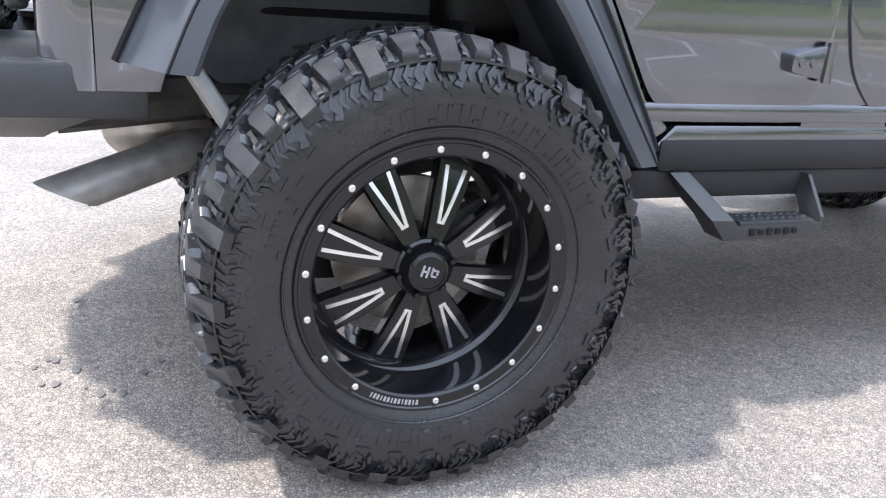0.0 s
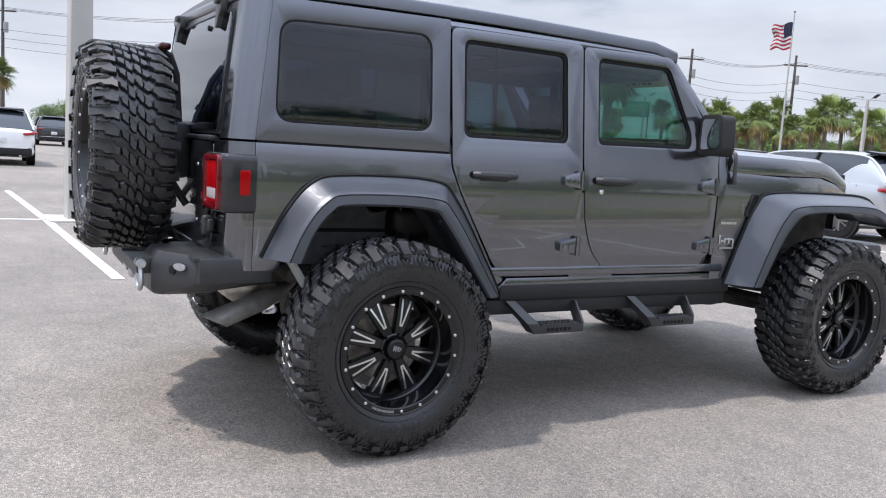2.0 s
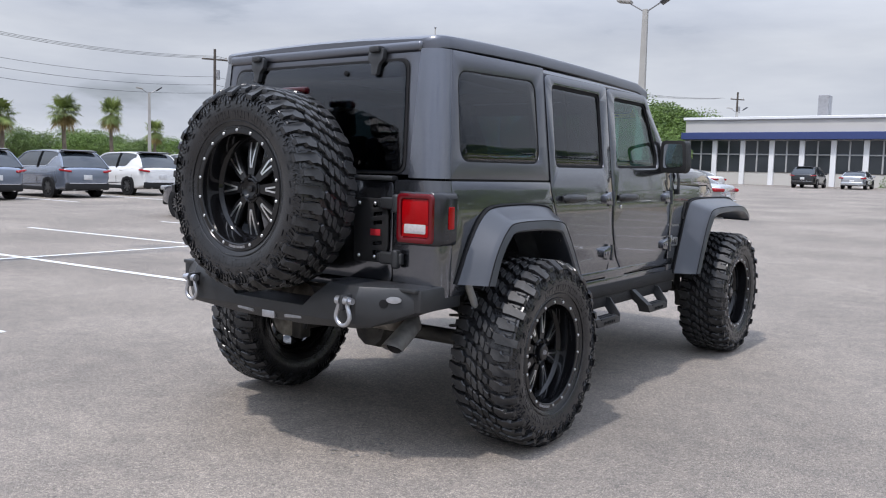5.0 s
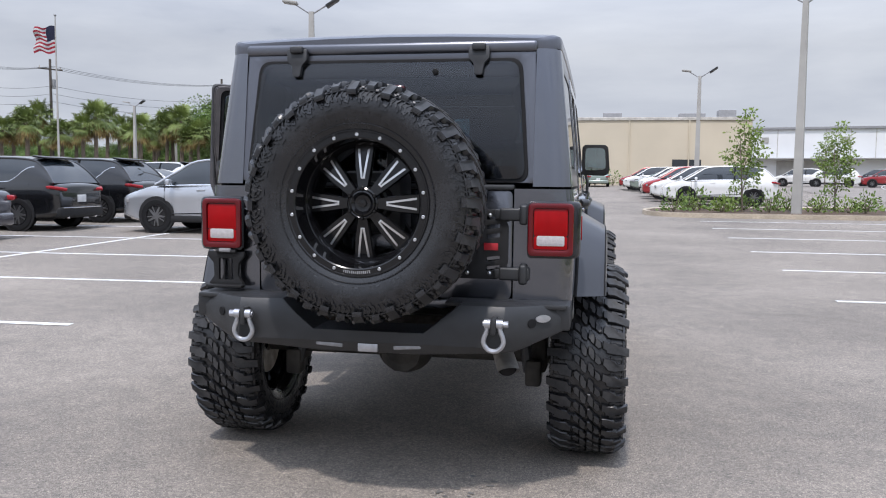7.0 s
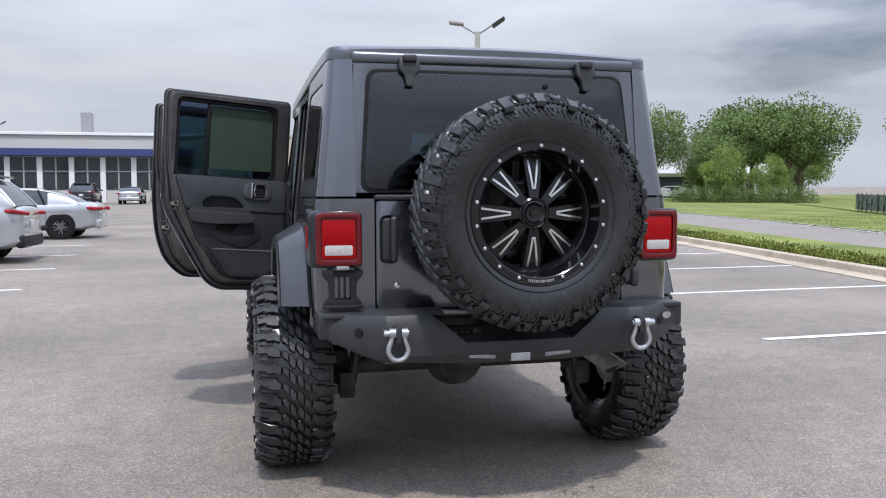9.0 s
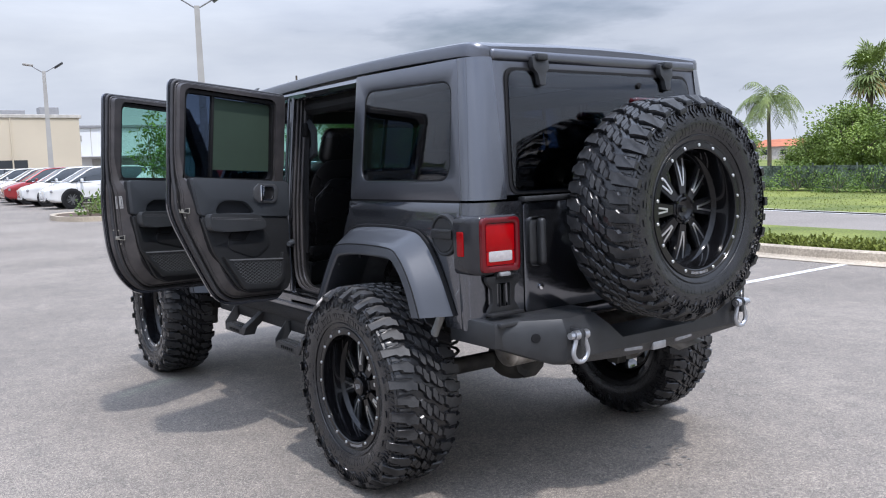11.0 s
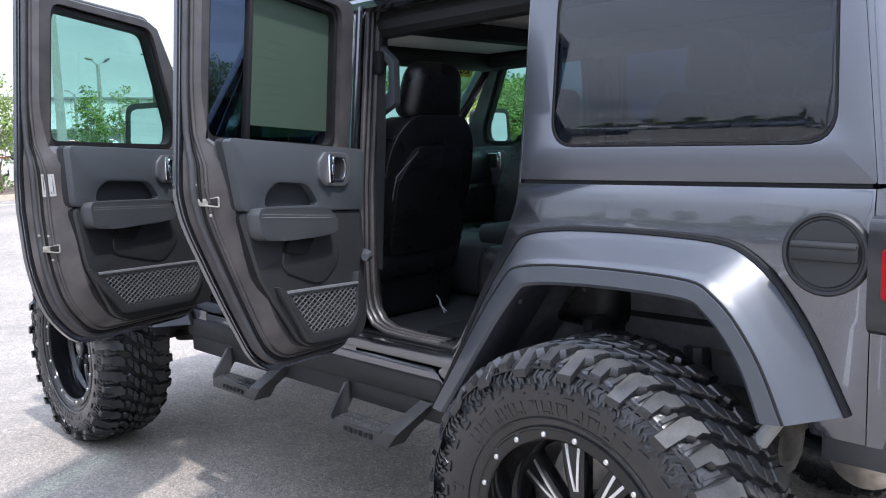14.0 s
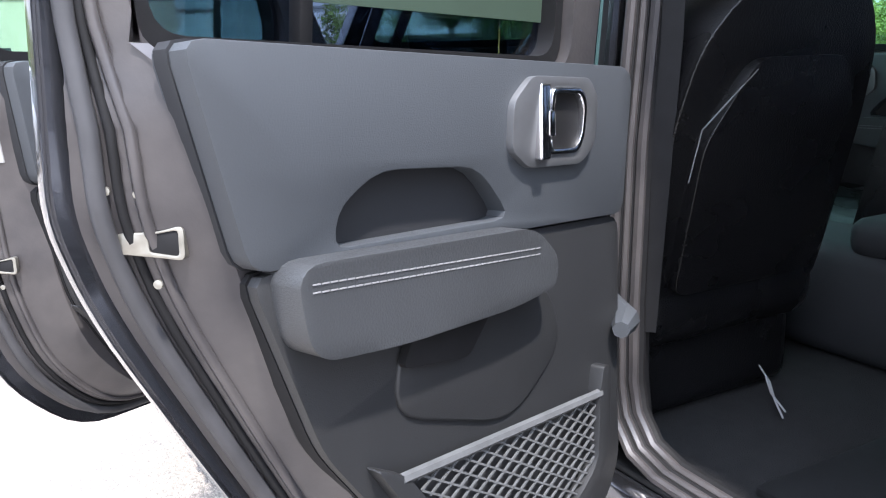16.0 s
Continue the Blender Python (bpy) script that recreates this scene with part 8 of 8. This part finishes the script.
def make_car(kind, paint, label, group="parked cars"):
    """A parked car, its nose towards +y, its middle over the origin."""
    e = tagged(new("parked_car"), label, "car", group)
    if kind == "suv":
        L, W, H, wr, hood, belt = 4.7, 0.95, 1.71, 0.378, 1.05, 1.11
        rear, front = (-0.5 * L + 0.10, -0.5 * L + 0.78), (0.10 * L, 0.305 * L)
    elif kind == "pickup":
        L, W, H, wr, hood, belt = 5.6, 0.97, 1.85, 0.40, 1.15, 1.20
        rear, front = (-0.10 * L, -0.06 * L), (0.14 * L, 0.26 * L)
    else:
        L, W, H, wr, hood, belt = 4.75, 0.91, 1.43, 0.34, 0.92, 0.98
        rear, front = (-0.40 * L, -0.19 * L), (0.08 * L, 0.27 * L)
    a = L / 2
    # lower body: stations from tail to nose as (y, half width, top height)
    if kind == "suv":
        st = [(-a, 0.80, 0.98), (-a + 0.06, 0.90, 1.06), (-a + 0.35, 0.98, belt), (-a + 1.2, 1.0, belt), (0, 1.0, belt - 0.03), (front[1] - 0.25, 0.99, belt - 0.07), (front[1] + 0.1, 0.98, hood), (a - 0.45, 0.95, hood - 0.10), (a - 0.14, 0.86, hood - 0.20), (a, 0.70, hood - 0.34)]
    elif kind == "pickup":
        st = [(-a, 0.93, 1.18), (-a + 0.05, 0.97, 1.20), (-a + 1.6, 1.0, 1.20), (0, 1.0, belt), (front[1], 0.99, hood + 0.02), (a - 0.4, 0.97, hood - 0.04), (a - 0.08, 0.92, hood - 0.14), (a, 0.85, hood - 0.3)]
    else:
        st = [(-a, 0.78, 0.86), (-a + 0.08, 0.88, 0.98), (-a + 0.5, 0.96, 1.02), (rear[0] + 0.3, 1.0, belt + 0.01), (0, 1.0, belt - 0.02), (front[1] - 0.2, 0.99, belt - 0.06), (front[1] + 0.15, 0.97, hood), (a - 0.5, 0.93, hood - 0.12), (a - 0.15, 0.83, hood - 0.22), (a, 0.66, hood - 0.34)]
    bm = bmesh.new()
    sp = smooth_path(st, 3)

    def sec(p):
        y, w, t = p.x, p.y * W, p.z
        z0 = 0.24 + 0.10 * max(0.0, (abs(y) - a + 0.5) / 0.5)
        half = [(w * 0.80, z0), (w * 0.95, z0 + 0.06), (w * 0.985, 0.42), (w * 0.955, 0.60), (w * 1.0, 0.72), (w * 0.99, lerp(0.72, t, 0.6)), (w * 0.95, t - 0.03), (w * 0.84, t), (w * 0.4, t + 0.02), (0, t + 0.025)]
        return [(x, y, z) for x, z in half] + [(-x, y, z) for x, z in half[-2::-1]]

    rings = strip(bm, sec, sp, True)
    bm.faces.new(rings[0]), bm.faces.new(rings[-1])
    part("body", bm, paint, e, "", 40)
    # glasshouse
    y0, y1, y2, y3 = rear[0], rear[1], front[0], front[1]
    bz = belt - 0.04
    rf = H - 0.02
    prof = [(y0, bz + 0.02), (lerp(y0, y1, 0.45), lerp(bz, rf, 0.62)), (y1, rf - 0.04), (lerp(y1, y2, 0.5), rf), (y2, rf - 0.05), (lerp(y2, y3, 0.5), lerp(rf, bz, 0.50)), (y3, bz + 0.01)]
    gp = smooth_path([(y, z, 0) for y, z in prof], 4)

    def gsec(p):
        y, z = p.x, p.y
        k = (z - bz) / (rf - bz)
        wb, wt = W * 0.93, W * lerp(0.93, 0.72, max(0, k))
        return [(wb, y, bz - 0.02), (lerp(wb, wt, 0.5) + 0.015, y, lerp(bz, z, 0.5)), (wt, y, z - 0.03 * k), (wt * 0.6, y, z + 0.01), (0, y, z + 0.018), (-wt * 0.6, y, z + 0.01), (-wt, y, z - 0.03 * k), (-lerp(wb, wt, 0.5) - 0.015, y, lerp(bz, z, 0.5)), (-wb, y, bz - 0.02)]

    yq = {"suv": -a + 0.62, "sedan": y1 - 0.12, "pickup": y0 + 0.12}[kind]
    yq = min((p.x for p in gp), key=lambda v: abs(v - yq))

    def low_edge(y):
        """How far up the side the glass begins: the window line kicks up over the rear wheel."""
        if kind != "suv":
            return 0.0
        t = min(1.0, max(0.0, (-a + 1.30 - y) / 0.66))
        return 0.04 + 0.06 * min(1.0, max(0.0, (y3 - y) / 2.5)) + 0.62 * t * t * (3 - 2 * t)

    def side_rib(p, i0, f0, f1):
        c0, c1, c2 = (Vector(q) for q in (gsec(p)[0:3] if i0 == 0 else gsec(p)[8:5:-1]))
        at_f = lambda f: c0.lerp(c1, f * 2) if f < 0.5 else c1.lerp(c2, f * 2 - 1)
        return [tuple(at_f(lerp(f0, f1, k / 4))) for k in range(5)]

    dense = [gp[0]] + [p.lerp(q, k / 3) for p, q in zip(gp, gp[1:]) for k in (1, 2, 3)]
    for i0 in (0, 6):
        bm = bmesh.new()
        strip(bm, lambda p: side_rib(p, i0, low_edge(p.x), 1.0), [p for p in dense if p.x >= yq - 0.01])
        part("side_window", bm, CARGLASS, e, "dark glass", 40)
        bm = bmesh.new()
        strip(bm, lambda p: side_rib(p, i0, 0.0, 1.0), [p for p in dense if p.x <= yq + 0.01])
        part("rear_pillar", bm, paint, e, "", 40)
        if kind == "suv":
            bm = bmesh.new()
            strip(bm, lambda p: side_rib(p, i0, 0.0, low_edge(p.x)), [p for p in dense if p.x >= yq - 0.01])
            part("shoulder", bm, paint, e, "", 40)
    for nm, keep in (("rear_window", lambda y: y <= y1 + 0.05), ("windscreen", lambda y: y >= y2 - 0.05)):
        bm = bmesh.new()
        strip(bm, lambda p: gsec(p)[2:7], [p for p in gp if keep(p.x)])
        part(nm, bm, CARGLASS, e, "dark glass", 40)
    # roof skin
    bm = bmesh.new()
    rp = [p for p in gp if y1 - 0.12 <= p.x <= y2 + 0.05]

    def rsec(p):
        s_ = gsec(p)
        return [(x * 1.012, y, z + 0.012) for x, y, z in (s_[2], s_[3], s_[4], s_[5], s_[6])]

    rr = strip(bm, rsec, rp)
    part("roof", bm, paint, e)
    for s in (1, -1):
        # pillars and roof rail
        side_top = [gsec(p)[2 if s > 0 else 6] for p in gp]
        rail = bmesh.new()
        tube(rail, [(x * 1.004, y, z) for x, y, z in side_top], 0.026, 6)
        part("roof_rail", rail, paint, e)
        yb = lerp(y1, y2, 0.48)
        for yy, lean in ((yb, 0.03), (lerp(y0, y1, 1.02) + (0.35 if kind == "suv" else 0.0), -0.1)):
            if kind != "sedan" and yy != yb:
                continue
            bm = bmesh.new()
            w_t, w_b = W * 0.735, W * 0.94
            tube(bm, [(s * w_b, yy + lean, bz), (s * (lerp(w_b, w_t, 0.5) + 0.018), yy, lerp(bz, rf, 0.5)), (s * w_t, yy - lean, rf - 0.04)], 0.034 if yy == yb and kind == "suv" else 0.022 if yy == yb else 0.03, 6)
            part("pillar", bm, SEAL, e)
        # belt strip
        bm = bmesh.new()
        if kind == "suv":
            tube(bm, [Vector(side_rib(p, 0 if s > 0 else 6, low_edge(p.x), 1.0)[0]) * 1.0 for p in dense if yq - 0.01 <= p.x <= y3 - 0.25], 0.009, 5)
        else:
            tube(bm, [(s * W * 0.955, y, bz + 0.005) for y in (y0 + 0.5, 0.0, y3 - 0.3)], 0.010, 5)
        part("belt_trim", bm, CHROME, e, "bright belt trim")
        # mirror and handles
        bm = bmesh.new()
        box(bm, (s * (W + 0.10), y3 - 0.42, belt + 0.03), (0.20, 0.11, 0.13), 0.035, 2)
        part("door_mirror", bm, paint, e)
        for yy in (lerp(y1, y2, 0.30), lerp(y1, y2, 0.92)):
            bm = bmesh.new()
            box(bm, (s * W * 0.99, yy, belt - 0.14), (0.03, 0.2, 0.035), 0.01)
            part("door_handle", bm, paint, e)
        for yy in (yb, lerp(y2, y3, 0.75), lerp(y0, y1, 0.9)):
            bm = bmesh.new()
            tube(bm, [(s * W * 0.952, yy, bz), (s * W * 1.002, yy - 0.01, 0.72), (s * W * 0.975, yy, 0.40)], 0.006, 4)
            part("door_gap", bm, SEAL, e)
        bm = bmesh.new()
        box(bm, (s * W * 0.975, 0, 0.32), (0.05, 0.52 * L, 0.15), 0.03)
        part("sill", bm, TRIMBLACK, e)
        if kind == "suv":
            bm = bmesh.new()
            tube(bm, [(s * W * 0.985, -0.95, 0.50), (s * W * 0.992, -0.4, 0.475), (s * W * 0.992, 1.0, 0.43)], [0.006, 0.014, 0.012], 6)
            part("door_strip", bm, GLOSSBLACK, e, "dark gloss strip along the doors")
        # tail and head lamps
        bm = bmesh.new()
        zt = 0.90 if kind != "sedan" else 0.84
        if kind == "suv":
            box(bm, (s * W * 0.80, -a + 0.12, zt + 0.075), (0.42, 0.30, 0.075), 0.03, 3, Matrix.Rotation(radians(36 * s), 4, "Z") @ Matrix.Rotation(radians(-8 * s), 4, "Y"))
        else:
            box(bm, (s * W * 0.80, -a + 0.15, zt + 0.02), (0.36, 0.40, 0.105), 0.035, 2, Matrix.Rotation(radians(30 * s), 4, "Z") @ Matrix.Rotation(radians(6), 4, "X"))
        part("tail_lamp", bm, CARLAMP, e, "red tail lamp")
        bm = bmesh.new()
        box(bm, (s * W * 0.70, a - 0.22, 0.72), (0.36, 0.26, 0.11), 0.03, 2, Matrix.Rotation(radians(-28 * s), 4, "Z"))
        part("head_lamp", bm, CLEARLENS, e, "clear head lamp")
        bm = bmesh.new()
        tube(bm, [(s * W * 0.55, -a + 0.12, 0.33), (s * W * 0.55, -a - 0.02, 0.33)], 0.05, 8)
        part("exhaust", bm, CHROME, e)
        for wy in (-0.29 * L, 0.295 * L):
            bm = bmesh.new()
            v = lathe(bm, [(0, wr + 0.055), (0.010, wr + 0.05), (0.012, wr + 0.02), (0.004, 0.05), (0.004, 0)], 28)
            part("wheel_arch", bm, TRIMBLACK if kind != "sedan" else SEAL, e, "", 35, Matrix.Translation((s * (W * 0.978), wy, wr + 0.015)) @ Matrix.Rotation(0 if s > 0 else math.pi, 4, "Z"))
            bm = bmesh.new()
            lathe(bm, [(-0.18, wr * 0.62), (-0.18, wr * 0.96), (-0.15, wr), (0.02, wr), (0.045, wr * 0.95), (0.05, wr * 0.75), (0.04, wr * 0.66)], 32)
            wh = part("wheel", bm, SEAL, e, "road wheel", 35, Matrix.Translation((s * (W * 0.985 - 0.025), wy, wr)) @ Matrix.Rotation(0 if s > 0 else math.pi, 4, "Z"))
            bm = bmesh.new()
            lathe(bm, [(0.045, wr * 0.67), (0.045, wr * 0.60), (0.0, wr * 0.58), (-0.05, wr * 0.55), (-0.05, 0)], 28)
            part("rim", bm, SATINWHEEL, wh)
            bm = bmesh.new()
            star = []
            for q in range(10):
                ang = 2 * math.pi * q / 10 + (0.10 if q % 2 else -0.10)
                for da, rr_ in ((-0.30 if q % 2 == 0 else -0.19, 0.065), (-0.055, wr * 0.63), (0.055, wr * 0.63)):
                    star.append((rr_ * math.cos(ang + da), rr_ * math.sin(ang + da)))
            rows = [[bm.verts.new((x_, y_, z_)) for y_, z_ in star] for x_ in (0.012, 0.040)]
            bm.faces.new(rows[1])
            for q in range(30):
                bm.faces.new((rows[0][q], rows[0][(q + 1) % 30], rows[1][(q + 1) % 30], rows[1][q]))
            part("alloy_disc", bm, CARRIM, wh, "bright alloy spokes")
    bm = bmesh.new()
    box(bm, (0, -a + 0.05, 0.42), (W * 1.75, 0.16, 0.26), 0.06, 3)
    part("rear_bumper", bm, TRIMBLACK if kind != "sedan" else paint, e)
    bm = bmesh.new()
    box(bm, (0, a - 0.10, 0.40), (W * 1.5, 0.18, 0.24), 0.06, 3)
    box(bm, (0, a - 0.10, 0.62), (0.8, 0.14, 0.2), 0.04, 3)
    part("grille", bm, TRIMBLACK, e)
    bm = bmesh.new()
    box(bm, (0, -a - 0.01, 0.74 if kind != "sedan" else 0.62), (0.32, 0.02, 0.17), 0.005)
    part("plate", bm, PLATE, e, "pale number plate, blank")
    if kind == "suv":
        bm = bmesh.new()
        box(bm, (0, y1 - 0.16, rf - 0.01), (W * 1.36, 0.34, 0.045), 0.018, 2, Matrix.Rotation(radians(7), 4, "X"))
        part("roof_spoiler", bm, GLOSSBLACK, e, "black roof spoiler")
        bm = bmesh.new()
        box(bm, (0, -a - 0.025, 0.53), (W * 1.5, 0.03, 0.022), 0.006)
        part("chrome_strip", bm, CHROME, e, "bright strip across the bumper")
    if kind == "pickup":
        bm = bmesh.new()
        box(bm, (0, -a + 0.85, 1.19), (1.6, 1.5, 0.06), 0.02)
        part("bed_cover", bm, TRIMBLACK, e)
    return e


SIL, WHT, BLK, GRY, RED, NAVY, GRN, DGRY = (car_paint("silver_car_paint", (0.47, 0.49, 0.52), 0.6), car_paint("white_car_paint", (0.75, 0.75, 0.74), 0.0), car_paint("black_car_paint", (0.006, 0.0065, 0.008), 0.0, 0.2),
                                           car_paint("grey_car_paint", (0.10, 0.10, 0.115), 0.5), car_paint("red_car_paint", (0.32, 0.015, 0.02), 0.2), car_paint("navy_car_paint", (0.02, 0.035, 0.08), 0.3), car_paint("pale_green_car_paint", (0.30, 0.36, 0.32), 0.5), car_paint("blue_grey_car_paint", (0.22, 0.25, 0.31), 0.6))
LEFT = radians(90)


def park(src, x, y, rz=0.0):
    return copy_thing(src, Matrix.Translation((x, y, gz(x, y))) @ Matrix.Rotation(rz, 4, "Z"))


suv_s = put(make_car("suv", SIL, "silver crossover parked in the lot"), -7.45, 13.9, LEFT)
suv_w = put(make_car("suv", WHT, "white crossover parked in a row"), -25.6, 3.0, LEFT)
suv_k = put(make_car("suv", BLK, "black crossover parked in a row"), -13.4, 13.5, LEFT)
suv_g = put(make_car("suv", DGRY, "blue-grey crossover parked in a row"), -26.6, 6.4, LEFT)
suv_r = put(make_car("suv", RED, "red crossover parked by the building"), 6.4, 47.5, radians(90))
put(make_car("suv", NAVY, "navy crossover parked across the road"), 35.4, 74.2, radians(70))
sed_g = put(make_car("sedan", GRY, "dark grey saloon parked in a row"), -13.2, 10.1, LEFT)
sed_s = put(make_car("sedan", SIL, "silver saloon parked in a row"), -7.3, 21.8, LEFT)
sed_w = put(make_car("sedan", WHT, "white saloon parked in a row"), -13.4, 27, LEFT)
put(make_car("pickup", WHT, "white pickup parked across the road"), 38.5, 72.7, radians(68))
sed_n = put(make_car("sedan", GRN, "pale green saloon parked across the road"), 32.8, 75.3, radians(70))
for src, x, y, rz in ((suv_g, -26.9, 9.6, LEFT), (suv_k, -13.4, 16.7, LEFT), (suv_g, -27.2, 12.9, LEFT), (suv_w, -27.6, 16.3, LEFT), (suv_w, -26.0, -0.9, LEFT), (sed_s, -26, -4.0, LEFT), (suv_k, -52, 2.5, LEFT), (suv_w, -51, 6.2, LEFT), (suv_g, -51, -1.5, LEFT),
                      (sed_w, -13.2, 33, LEFT), (sed_s, -14, 30, LEFT), (suv_s, -20, 27.5, LEFT), (sed_w, -20, 31, LEFT), (suv_w, -21, 34.5, LEFT), (sed_w, -13, 36.5, LEFT), (suv_w, -15, 40, LEFT), (sed_s, -22, 38.5, LEFT), (sed_w, -24, 42, LEFT), (sed_w, -14.5, 43.5, LEFT), (suv_g, -26, 46, LEFT), (sed_w, -17, 47.5, LEFT), (suv_w, -30, 50, LEFT), (sed_s, -20, 51, LEFT), (sed_w, -34, 45, LEFT), (sed_w, -28, 34, LEFT), (suv_w, -31, 30, LEFT), (sed_w, -36, 38, LEFT), (sed_s, -38, 33, LEFT), (suv_w, -34, 24, LEFT), (sed_w, -24, 55, LEFT),
                      # row by the island
                      (suv_w, 6.0, 33.6, LEFT), (suv_w, 5.7, 37.0, LEFT), (suv_r, 5.5, 40.4, LEFT), (suv_w, 5.6, 43.8, LEFT), (suv_w, 5.8, 51.0, LEFT), (sed_n, 5.4, 54.0, LEFT), (suv_w, 5.0, 57.2, LEFT), (suv_r, 4.8, 60.2, LEFT),
                      (sed_s, -9.5, 69, 0), (sed_s, -6.0, 69, 0), (sed_g, -2.2, 69, 0), (sed_n, 0.9, 69.5, 0), (suv_k, -13, 68.5, 0),
                      # across the road
                      (suv_w, 19.6, 79.6, radians(75)), (suv_w, 22.4, 78.8, radians(75)), (suv_r, 26.9, 77.5, radians(72)), (sed_s, 30.1, 76.4, radians(72)), (sed_w, 41.0, 71.6, radians(66)), (sed_w, 44.5, 77.0, radians(66)), (suv_k, 28.0, 84.0, radians(72)), (suv_w, 33.0, 83.0, radians(70))):
    park(src, x, y, rz)
